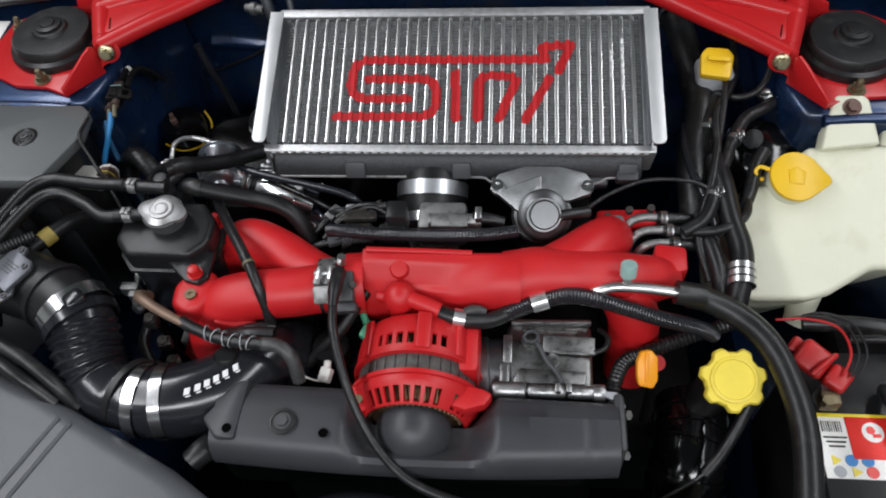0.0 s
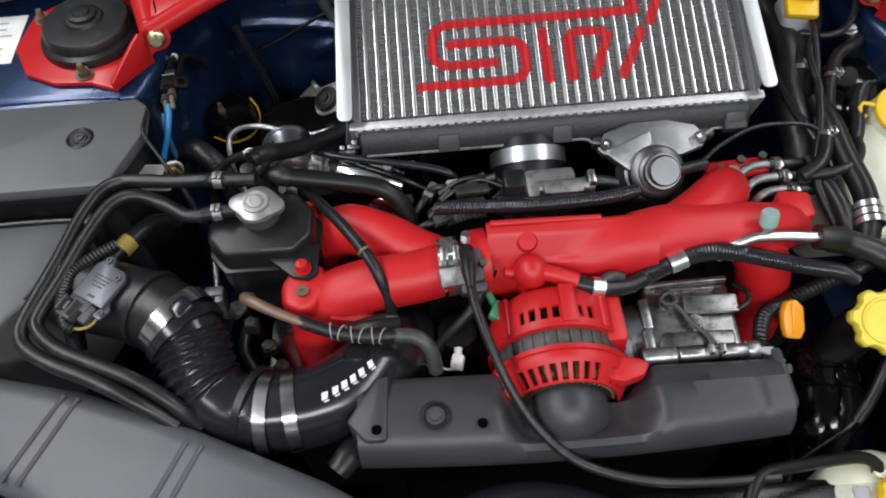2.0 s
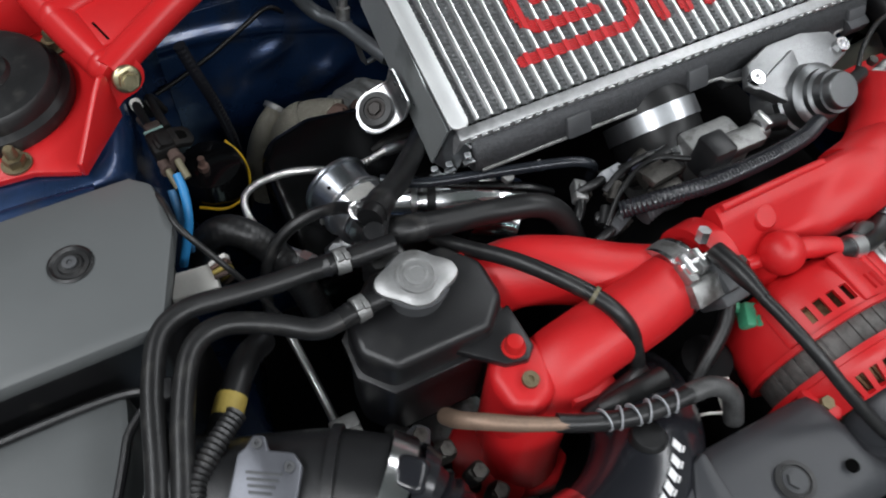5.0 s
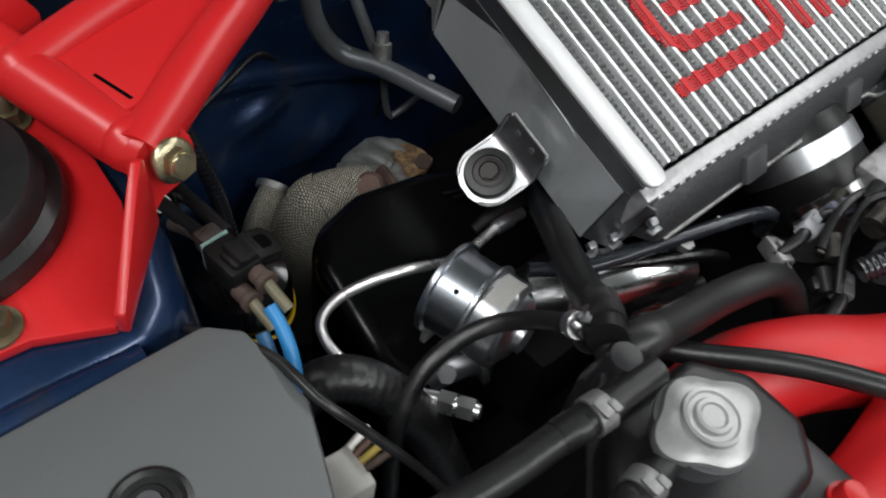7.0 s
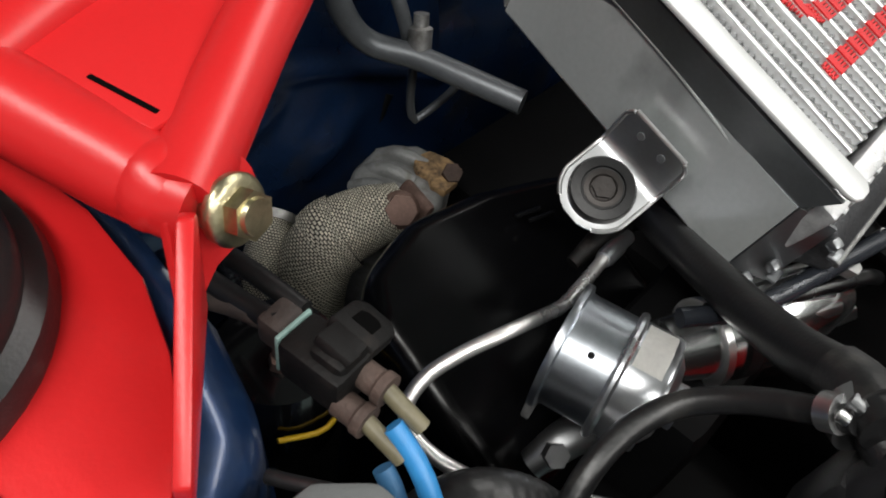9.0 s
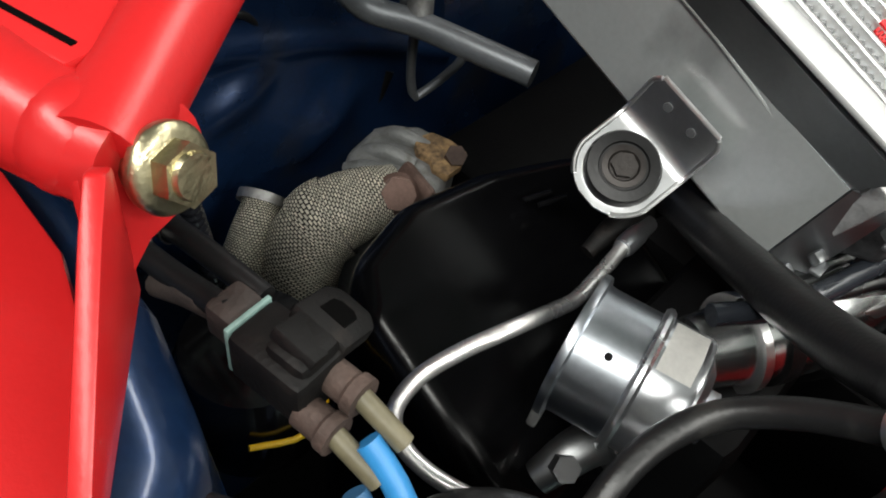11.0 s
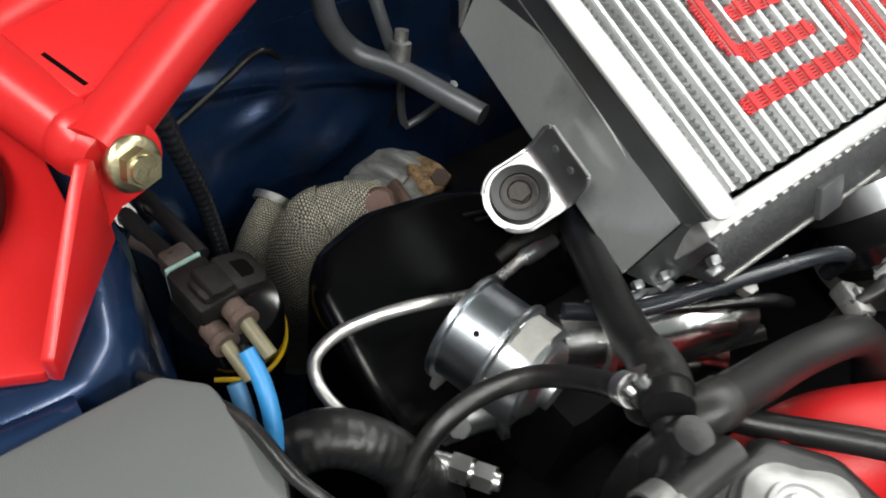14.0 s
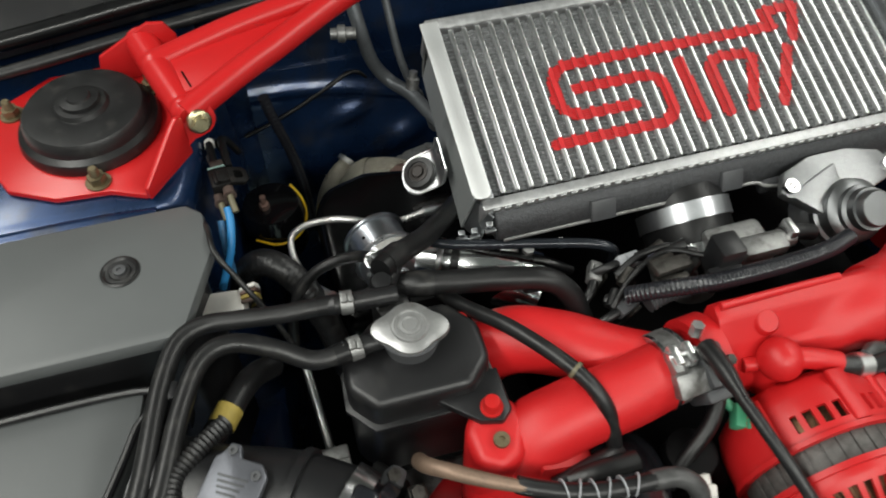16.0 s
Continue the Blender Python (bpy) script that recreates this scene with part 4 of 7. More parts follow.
part("pipe", tube([(-0.082, 0.431, 0.917), (-0.066, 0.426, 0.917), (-0.044, 0.419, 0.912)], 0.0085, 18), RED_CAST, ball)
part("stem", tube([(-0.112, 0.440, 0.905), (-0.095, 0.437, 0.906)], 0.006, 12), RED_CAST, ball)

for n, p in (("stud_cap", (-0.3135, 0.454, 0.921)), ("stud_cap", (-0.313, 0.533, 0.912))):
    solo(n, join(lathe([(0.0068, 0), (0.0068, 0.007), (0.0055, 0.0095), (0.0, 0.0105)], Matrix.Translation(p), 20), lathe([(0.0085, -0.035), (0.0085, 0.001)], Matrix.Translation(p), 20)), RED_PLASTIC, "small round red stud cap", "stud cap", "stud caps")

# clamp and cable bracket on the manifold joint
jc = thing("joint_clamp", (-0.158, 0.458, 0.868), "silver band clamp with black bracket on the manifold joint", "clamp")
part("band", ring((-0.167, 0.458, 0.897), (1, 0.12, 0), 0.0282, 0.018, 0.002), ALU_CAST, jc)
for x in (-0.1755, -0.1585):
    part("band_edge", ring((x, 0.457 + (x + 0.167) * 0.12, 0.897), (1, 0.12, 0), 0.0298, 0.0035, 0.0012), CHROME, jc)
part("clamp_block", join(box((-0.163, 0.438, 0.912), (0.032, 0.020, 0.030), 0.003, pose(0, 0, 0, 40, 0, 6)), box((-0.174, 0.446, 0.926), (0.008, 0.020, 0.014), 0.002), box((-0.158, 0.434, 0.922), (0.010, 0.014, 0.006), 0.0015, pose(0, 0, 0, 40, 0, 6))), ALU_CAST, jc, "cast alloy clamp block")
part("band_lug", join(box((-0.172, 0.450, 0.929), (0.008, 0.018, 0.012), 0.002), box((-0.160, 0.450, 0.929), (0.007, 0.018, 0.012), 0.002), tube([(-0.178, 0.450, 0.932), (-0.166, 0.450, 0.932), (-0.152, 0.450, 0.932)], 0.0028, 10)), ALU, jc)
part("bracket", join(box((-0.145, 0.442, 0.914), (0.020, 0.034, 0.036), 0.004, pose(0, 0, 0, 20, 0, 4)), box((-0.145, 0.425, 0.902), (0.026, 0.010, 0.034), 0.003, pose(0, 0, 0, 25, 0, 4))), DARK_GREY, jc, "dark cable bracket")
part("screw", hexhead((-0.150, 0.462, 0.934), (0.1, 0.2, 1), 0.0052, 0.010), ALU, jc)
part("screw", hexhead((-0.136, 0.436, 0.930), (0.3, -0.3, 1), 0.0042, 0.006), LINKAGE, jc)
part("cable_end", tube([(-0.150, 0.448, 0.938), (-0.150, 0.425, 0.944), (-0.149, 0.40, 0.945)], [0.008, 0.0075, 0.0046], 14), RUBBER, jc)

# ---- alternator ----
alt = thing("alternator", (-0.067, 0.38, 0.785), "red painted alternator with slotted end shields", "alternator")
AC = Vector((-0.067, 0.0, 0.853))


def along(prof, seg=48):
    """Turned about the alternator's shaft; heights count back along y."""
    return lathe(prof, Matrix.Translation((AC.x, 0, AC.z)) @ Matrix(((1, 0, 0, 0), (0, 0, 1, 0), (0, -1, 0, 0), (0, 0, 0, 1))), seg)


part("stator", along([(0.0605, 0.343), (0.0615, 0.345), (0.0615, 0.369), (0.0605, 0.371)], 64), STATOR, alt, "laminated grey stator band")
for k in range(17):
    a = math.pi * (k + 0.5) / 17
    part("lamination_plate", box((0, 0, 0), (0.0104, 0.024, 0.0022), 0.0005, Matrix.Translation((AC.x + 0.0616 * math.cos(a), 0.357, AC.z + 0.0616 * math.sin(a))) @ Matrix.Rotation(math.pi / 2 - a, 4, "Y")), STATOR, alt)
part("winding", along([(0.030, 0.312), (0.046, 0.320), (0.0535, 0.334), (0.0555, 0.346)]), COPPER, alt, "dark copper windings")
for k in range(26):
    a = math.pi * (k + 0.5) / 26
    part("coil", tube([(AC.x + r * math.cos(a + o), y, AC.z + r * math.sin(a + o)) for r, y, o in ((0.046, 0.318, 0.0), (0.0520, 0.327, 0.03), (0.0560, 0.338, 0.05), (0.0565, 0.345, 0.05))], 0.0021, 6, step=0.009), COPPER, alt)
part("winding", along([(0.056, 0.366), (0.055, 0.40), (0.03, 0.415)]), COPPER, alt)


def slotted(prof, wall, cut_rows, pitch, gaps):
    """A turned shell about the alternator's shaft (radius, y), with radial slots left open in some rows over some spans of degrees."""
    bm = bmesh.new()
    steps = int(360 / pitch) * 5
    grid = [[bm.verts.new((AC.x + r * math.cos(2 * math.pi * i / steps), y, AC.z + r * math.sin(2 * math.pi * i / steps))) for i in range(steps)] for r, y in prof]
    for k, (a, b) in enumerate(zip(grid, grid[1:])):
        for i in range(steps):
            deg = 360 * (i + 0.5) / steps
            if k in cut_rows and i % 5 in (0, 1, 2) and any(lo < deg < hi for lo, hi in gaps):
                continue
            j = (i + 1) % steps
            bm.faces.new((a[i], a[j], b[j], b[i]))
    bmesh.ops.recalc_face_normals(bm, faces=bm.faces[:])
    bmesh.ops.solidify(bm, geom=bm.faces[:], thickness=wall)
    return bm


part("front_shield", slotted([(0.0505, 0.3170), (0.0528, 0.3165), (0.0545, 0.3180), (0.0632, 0.3320), (0.0660, 0.3360), (0.0672, 0.3400), (0.0660, 0.3480)], 0.0035, (2,), 10.0, ((22, 50), (60, 138))), RED_CAST, alt, "slotted red front end shield", sharp=50)
part("rear_shield", slotted([(0.0600, 0.3665), (0.0655, 0.3668), (0.0672, 0.3700), (0.0672, 0.3765), (0.0668, 0.3900), (0.0655, 0.4020), (0.0610, 0.4130), (0.0500, 0.4215), (0.0300, 0.4270), (0.004, 0.4275)], 0.0035, (3,), 10.0, ((90, 124), (60, 74))), RED_CAST, alt, "slotted red rear end shield", sharp=50)
for a, w in ((82, 0.016), (46, 0.012), (140, 0.012)):
    part("rib", box((0, 0, 0), (w, 0.042, 0.006), 0.0025, Matrix.Translation((AC.x + 0.0662 * math.cos(radians(a)), 0.392, AC.z + 0.0662 * math.sin(radians(a)))) @ Matrix.Rotation(math.pi / 2 - radians(a), 4, "Y")), RED_CAST, alt)
part("flange_rim", slotted([(0.0660, 0.3425), (0.0695, 0.3430), (0.0695, 0.3475), (0.0660, 0.3480)], 0.002, (), 9.0, ()), RED_CAST, alt)
part("flange_rim", slotted([(0.0660, 0.3665), (0.0690, 0.3670), (0.0690, 0.3705), (0.0660, 0.3710)], 0.002, (), 9.0, ()), RED_CAST, alt)
part("side_block", box((-0.014, 0.388, 0.862), (0.026, 0.060, 0.072), 0.008), RED_CAST, alt)
part("mount_ear", prism([(-0.040, 0.326), (-0.014, 0.318), (0.006, 0.324), (0.014, 0.336), (0.004, 0.342), (-0.020, 0.347), (-0.045, 0.345)], 0.876, 0.893, 0.004), RED_CAST, alt)
part("ear_bolt", join(lathe([(0.008, 0), (0.008, 0.0015)], Matrix.Translation((-0.0285, 0.335, 0.893)), 18), hexhead((-0.0285, 0.335, 0.894), (0, -0.1, 1), 0.0056, 0.005)), BRASS_DIRTY, alt)
part("mount_ear", prism([(-0.138, 0.322), (-0.118, 0.314), (-0.104, 0.330), (-0.106, 0.347), (-0.130, 0.349)], 0.866, 0.884, 0.004), RED_CAST, alt)
part("ear_bolt", hexhead((-0.1225, 0.329, 0.883), (0, -0.2, 1), 0.0052, 0.005), BRASS_DIRTY, alt)
solo("green_connector", join(box((-0.122, 0.410, 0.880), (0.015, 0.020, 0.014), 0.003, pose(0, 0, 0, 10, 10, -25)), box((-0.119, 0.401, 0.883), (0.010, 0.010, 0.011), 0.002, pose(0, 0, 0, 10, 10, -25)), tube([(-0.124, 0.418, 0.879), (-0.130, 0.43, 0.884), (-0.130, 0.445, 0.89)], 0.004, 10)), GREEN, "small green plug beside the alternator", "connector")

# ---- belt cover ----
bc = thing("belt_cover", (-0.05, 0.30, 0.80), "satin black plastic drive belt cover with domed bulge", "belt cover")


def cover_mesh():
    bm = bmesh.new()
    nx, prof = 84, [(0.350, 0.830), (0.350, 0.880), (0.347, 0.892), (0.338, 0.898), (0.325, 0.901), (0.310, 0.902), (0.296, 0.902), (0.284, 0.901), (0.275, 0.897), (0.269, 0.888), (0.266, 0.876), (0.265, 0.866), (0.268, 0.858), (0.275, 0.852), (0.29, 0.845)]
    rows = []
    x0, x1 = -0.262, 0.137
    for i in range(nx + 1):
        x = x0 + (x1 - x0) * i / nx
        f = i / nx
        a = min(1, max(0, (x + 0.135) / 0.030))
        b = min(1, max(0, (0.022 - x) / 0.035))
        mid = (a * a * (3 - 2 * a)) * (b * b * (3 - 2 * b))
        row = []
        for y, z in prof:
            yy = y - 0.008 * math.sin(math.pi * f) * (1 if y < 0.30 else 0) + 0.006 * f
            zz = z - 0.016 * f
            top = max(0, min(1, (y - 0.268) / 0.03))
            zz -= 0.036 * mid * top
            if y > 0.32:
                yy -= 0.018 * mid + 0.007 + 0.009 * f
            if z > 0.895 and abs(x - 0.110) < 0.003:
                zz -= 0.0015
            row.append(bm.verts.new((x, yy, zz)))
        rows.append(row)
    for r, s in zip(rows, rows[1:]):
        for j in range(len(prof) - 1):
            bm.faces.new((r[j], r[j + 1], s[j + 1], s[j]))
    bm.faces.new(rows[0])
    bm.faces.new(rows[-1][::-1])
    return bm


part("shell", cover_mesh(), COVER, bc, sharp=45)
part("left_flap", prism([(-0.272, 0.296), (-0.255, 0.276), (-0.235, 0.276), (-0.232, 0.340), (-0.245, 0.336)], 0.868, 0.9035, 0.004), COVER, bc)
part("bulge", blob((-0.066, 0.306, 0.862), (0.0385, 0.036, 0.0385)), COVER, bc, "smooth half-round bulge")
part("right_end", box((0.139, 0.318, 0.852), (0.012, 0.062, 0.056), 0.008), COVER, bc)
bolt = part("recess", lathe([(0.0135, 0), (0.0135, 0.0008), (0.0105, 0.001), (0.0095, -0.002), (0, -0.002)], Matrix.Translation((-0.191, 0.296, 0.9012)), 30), RUBBER, bc)
part("bolt", join(lathe([(0.0085, 0), (0.0085, 0.0018)], Matrix.Translation((-0.191, 0.296, 0.900)), 24), hexhead((-0.191, 0.296, 0.9015), (0, 0, 1), 0.0060, 0.003)), DARK_GREY, bolt, "dull steel bolt")
for x in (-0.244, -0.149):
    part("hole", lathe([(0.0048, 0), (0.0048, 0.0006), (0, 0.0006)], Matrix.Translation((x, 0.286, 0.9034 if x < -0.2 else 0.8998)), 20), HOLE, bc)
for x, y, z in ((0.1455, 0.330, 0.866), (0.1455, 0.300, 0.835)):
    part("clip_bolt", hexhead((x, y, z), (0.6, -0.3, 0.7), 0.005, 0.006), ALU_CAST, bc)
solo("paper_tag", prism([(0.112, 0.352), (0.138, 0.350), (0.146, 0.334), (0.138, 0.340)], 0.872, 0.876, 0.0008), GREY, "small pale metal tab behind the belt cover", "tab")

# ---- air conditioning compressor ----
co = thing("compressor", (0.075, 0.39, 0.77), "bare cast aluminium air conditioning compressor", "compressor")
part("body", prism([(0.018, 0.350), (0.116, 0.350), (0.118, 0.434), (0.028, 0.434)], 0.775, 0.866, 0.006, seg=3), COMP_CAST, co)
part("clutch_housing", lathe([(0.026, -0.012), (0.038, -0.010), (0.042, 0.002), (0.042, 0.012), (0.039, 0.014), (0.039, 0.028), (0.034, 0.034)], axis((-0.004, 0.390, 0.824), (1, 0.06, 0.05)), 40), ALU_DARK, co)
part("front_flange", join(lathe([(0.0080, 0), (0.0090, 0.003), (0.0090, 0.032), (0.0070, 0.034)], axis((0.013, 0.352, 0.869), (1, 0, 0)), 24), lathe([(0.0060, 0), (0.0070, 0.002), (0.0070, 0.036), (0.0055, 0.038)], axis((0.049, 0.352, 0.868), (1, 0, 0)), 24), lathe([(0.0060, 0), (0.0070, 0.002), (0.0070, 0.026), (0.0055, 0.028)], axis((0.089, 0.352, 0.868), (1, 0, 0)), 24), lathe([(0.0085, 0), (0.0090, 0.002), (0.0090, 0.010), (0.0080, 0.012)], axis((0.115, 0.352, 0.868), (1, 0, 0)), 24)), COMP_BRIGHT, co, "bright machined front flange")
part("flange_clip", join(box((0.079, 0.352, 0.876), (0.006, 0.010, 0.008), 0.0015), box((0.090, 0.352, 0.876), (0.006, 0.010, 0.008), 0.0015)), COMP_BRIGHT, co)
part("rear_bar", box((0.074, 0.4335, 0.8675), (0.086, 0.006, 0.008), 0.002, pose(0, 0, 0, 0, 0, 1)), COMP_BRIGHT, co, "bright machined rear edge")
part("side_rib", join(box((0.0245, 0.366, 0.866), (0.010, 0.034, 0.008), 0.002), box((0.0275, 0.402, 0.864), (0.010, 0.034, 0.006), 0.002)), COMP_BRIGHT, co)
part("deck_step", prism([(0.032, 0.360), (0.108, 0.360), (0.110, 0.376), (0.040, 0.378)], 0.862, 0.870, 0.003), COMP_CAST, co)
part("deck_rib", box((0.072, 0.426, 0.867), (0.060, 0.003, 0.004), 0.001), COMP_CAST, co)
part("deck_boss", lathe([(0.010, -0.01), (0.010, 0.003), (0.0075, 0.0035), (0.0065, 0.0015), (0, 0.0015)], Matrix.Translation((0.052, 0.413, 0.867)), 26), COMP_CAST, co)
part("deck_boss", lathe([(0.007, -0.01), (0.007, 0.003), (0.004, 0.0035), (0, 0.0035)], Matrix.Translation((0.075, 0.388, 0.867)), 22), COMP_CAST, co)
part("wiring_plate", box((0.092, 0.4045, 0.8725), (0.054, 0.018, 0.004), 0.001, pose(0, 0, 0, 12, 0, -2)), COMP_CAST, co, "small folded cover plate")
part("plate_edge", box((0.092, 0.3955, 0.8715), (0.054, 0.0022, 0.005), 0.0008, pose(0, 0, 0, 0, 0, -2)), COMP_BRIGHT, co)
part("sense_wire", tube([(0.056, 0.409, 0.871), (0.062, 0.400, 0.872), (0.068, 0.386, 0.872), (0.078, 0.372, 0.873), (0.084, 0.358, 0.876)], 0.0024, 10), DARK_GREY, co)
part("wire_loop", tube([(0.044, 0.413, 0.873), (0.050, 0.420, 0.874), (0.059, 0.417, 0.874), (0.058, 0.408, 0.874), (0.049, 0.406, 0.874), (0.044, 0.413, 0.873)], 0.0018, 8), DARK_GREY, co)
part("lead", tube([(0.118, 0.396, 0.872), (0.130, 0.402, 0.872), (0.134, 0.416, 0.870), (0.126, 0.430, 0.862)], 0.0030, 10), RUBBER, co)

# ---- header tank with pressure cap ----
ht = thing("coolant_header_tank", (-0.355, 0.50, 0.80), "black plastic coolant header tank with steel pressure cap", "coolant tank")
part("body", prism([(-0.412, 0.490), (-0.410, 0.518), (-0.380, 0.545), (-0.322, 0.545), (-0.303, 0.520), (-0.303, 0.488), (-0.322, 0.469), (-0.395, 0.470)], 0.815, 0.934, 0.007, seg=4), BLACK_PLASTIC, ht)
part("seam", prism([(-0.415, 0.488), (-0.413, 0.519), (-0.380, 0.549), (-0.318, 0.549), (-0.299, 0.522), (-0.299, 0.486), (-0.320, 0.465), (-0.397, 0.466)], 0.900, 0.9055, 0.001), BLACK_PLASTIC, ht)
part("foot_flange", prism([(-0.352, 0.472), (-0.324, 0.446), (-0.308, 0.442), (-0.299, 0.450), (-0.299, 0.486)], 0.912, 0.920, 0.002), BLACK_PLASTIC, ht)
part("neck", lathe([(0.020, 0), (0.020, 0.018), (0.023, 0.019), (0.023, 0.022)], Matrix.Translation((-0.357, 0.516, 0.928)), 32), DARK_GREY, ht)
CM = axis((-0.357, 0.516, 0.952), (0, -0.06, 1))
cap = part("pressure_cap", lathe([(0.0214, -0.0045), (0.0226, -0.0040), (0.0230, -0.0010), (0.0224, 0.0012), (0.0200, 0.0020), (0.0165, 0.0034), (0, 0.0035)], CM @ Matrix.Rotation(radians(-10), 4, "Z"), 96, lambda a: 1 + 0.135 * math.cos(2 * a) + 0.105 * math.cos(4 * a) + 0.030 * math.cos(6 * a)), CAP_STEEL, ht, "stamped steel pressure cap")
part("cap_crown", lathe([(0.0140, 0.003), (0.0134, 0.0056), (0.0118, 0.0058), (0.0110, 0.0048), (0.0088, 0.0048), (0.0080, 0.0064), (0.0060, 0.0066), (0.0052, 0.0056), (0, 0.0056)], CM, 48), CAP_STEEL, cap)
part("cap_skirt", lathe([(0.0190, -0.012), (0.0200, -0.003)], CM, 40), DARK_GREY, cap)
for p, w in (((-0.394, 0.547, 0.957), (-1, 0.05, 0.0)), ((-0.394, 0.5155, 0.945), (-1, -0.05, 0))):
    part("spigot", lathe([(0.0068, -0.035), (0.0068, 0.012), (0.0078, 0.012), (0.0060, 0.018)], axis(p, w), 20), BLACK_PLASTIC, ht)
part("spigot_block", box((-0.362, 0.556, 0.912), (0.030, 0.030, 0.05), 0.008), BLACK_PLASTIC, ht)

# ---- intake pipe at the front ----
ip = thing("intake_pipe", (-0.36, 0.35, 0.82), "glossy black ribbed intake pipe joined by steel clamps", "intake hose")
part("bellows", tube([(-0.440, 0.4095, 0.919), (-0.428, 0.397, 0.913), (-0.420, 0.380, 0.905), (-0.413, 0.360, 0.896), (-0.401, 0.342, 0.886), (-0.378, 0.328, 0.878), (-0.330, 0.3235, 0.873)], [0.036, 0.034, 0.0325, 0.0325, 0.0335, 0.036, 0.037], 40, step=0.0018, ribs=(0.0090, 0.0040), span=(0.17, 0.52)), SILICONE, ip, "ribbed glossy bellows")
EL = [(-0.345, 0.3235, 0.874), (-0.315, 0.325, 0.874), (-0.287, 0.334, 0.873), (-0.260, 0.352, 0.868), (-0.237, 0.378, 0.857), (-0.222, 0.404, 0.836), (-0.215, 0.42, 0.80)]
part("silicone_elbow", tube(EL, [0.0380, 0.0385, 0.040, 0.040, 0.040], 40), SILICONE, ip, "smooth black silicone elbow")
worm_clamp(ip, (-0.3485, 0.3245, 0.8745), (1, -0.10, 0), 0.0388, 0.012)
worm_clamp(ip, (-0.3245, 0.3242, 0.8740), (1, 0.10, 0), 0.0391, 0.012)
part("ring", ring((-0.3635, 0.3300, 0.877), (1, -0.42, 0.0), 0.0378, 0.007, 0.0015), RUBBER, ip)
# slanted white print on the elbow, as plain bars
ep, el = curve(EL, 0.001)
for k in range(6):
    i0 = int((0.050 + 0.0082 * k) / 0.001)
    c, ax = ep[i0], (ep[i0 + 2] - ep[i0 - 2]).normalized()
    for wd, dp, tilt, lb in ((0.0060, 0.0066, -0.02, "white printed bar"), (0.0050, 0.0014, -0.17, "small white printed bar")):
        e = Vector((-0.15, tilt - 0.38, 1.0))
        e = (e - ax * e.dot(ax)).normalized()
        m = Matrix.Identity(4)
        for n, col in enumerate((ax, e.cross(ax), e)):
            m.col[n][:3] = col
        m.translation = c + e * 0.0402
        bar = box((0, 0, 0), (wd, dp, 0.0010), 0.0002, None)
        for v in bar.verts:
            v.co.x += v.co.y * 0.35
        bar.transform(m)
        part("print_bar", bar, PRINT, ip, lb)
worm_clamp(ip, (-0.4345, 0.4045, 0.9165), (0.72, -0.66, -0.22), 0.0388, 0.016)
part("collar", ring((-0.4265, 0.3945, 0.9120), (0.62, -0.74, -0.28), 0.0370, 0.010, 0.0035), SILICONE, ip)
part("nose_lug", box((-0.419, 0.400, 0.949), (0.020, 0.022, 0.014), 0.005, pose(0, 0, 0, 0, 0, -42), 3), SILICONE, ip)
part("breather_stub", lathe([(0.014, -0.03), (0.013, 0.004), (0.011, 0.007), (0, 0.007)], axis((-0.262, 0.362, 0.902), (0.1, 0.3, 1)), 22), RUBBER_MATT, ip)

mf = thing("airflow_meter", (-0.50, 0.43, 0.86), "black airflow meter tube with a pale grey sensor plate", "airflow sensor")
part("tube", tube([(-0.550, 0.457, 0.915), (-0.515, 0.442, 0.9175), (-0.466, 0.4245, 0.918), (-0.434, 0.4045, 0.917)], [0.038, 0.038, 0.037, 0.037], 32), BLACK_PLASTIC, mf)
part("tube_rib", ring((-0.460, 0.4215, 0.9180), (0.86, -0.50, 0.0), 0.037, 0.006, 0.0030), BLACK_PLASTIC, mf)
part("tube_step", ring((-0.5395, 0.452, 0.917), (0.89, -0.45, 0.0), 0.0385, 0.030, 0.0030), BLACK_PLASTIC, mf)
SP = Matrix.Translation((-0.4945, 0.4285, 0.9615)) @ pose(0, 0, 0, 3, 0, -32) @ Matrix.Diagonal((0.86, 0.90, 1, 1))
part("pedestal", box((0, 0, 0), (0.034, 0.038, 0.024), 0.003, SP @ Matrix.Translation((0.002, 0.002, -0.018))), BLACK_PLASTIC, mf)
pl = part("sensor_plate", prism([(-0.022, -0.023), (0.022, -0.023), (0.022, 0.014), (0.015, 0.022), (-0.002, 0.022), (-0.006, 0.031), (-0.014, 0.031), (-0.018, 0.022), (-0.022, 0.018)], -0.006, 0.0, 0.002, SP), SENSOR_ALLOY, mf, "pale grey sensor plate")
part("ear", prism([(0.012, -0.033), (0.024, -0.033), (0.027, -0.020), (0.020, -0.012)], -0.009, -0.005, 0.001, SP), SENSOR_ALLOY, mf)
for q in ((-0.010, 0.025, 0.0), (0.014, 0.012, 0.0), (0.021, -0.027, -0.005)):
    part("screw", lathe([(0.0036, 0), (0.0036, 0.0018), (0.0016, 0.0018), (0.0016, 0.0006), (0, 0.0006)], SP @ Matrix.Translation(q), 14), DARK_GREY, pl)
for k in range(4):
    part("print_bar", box((0, 0, 0), (0.024 - 0.003 * k, 0.0018, 0.0006), 0.0002, SP @ Matrix.Translation((-0.002, 0.007 - 0.0040 * k, 0.0002))), DARK_GREY, pl)
part("print_bar", box((0, 0, 0), (0.009, 0.0030, 0.0006), 0.0002, SP @ Matrix.Translation((0.001, -0.0165, 0.0002))), DARK_GREY, pl)
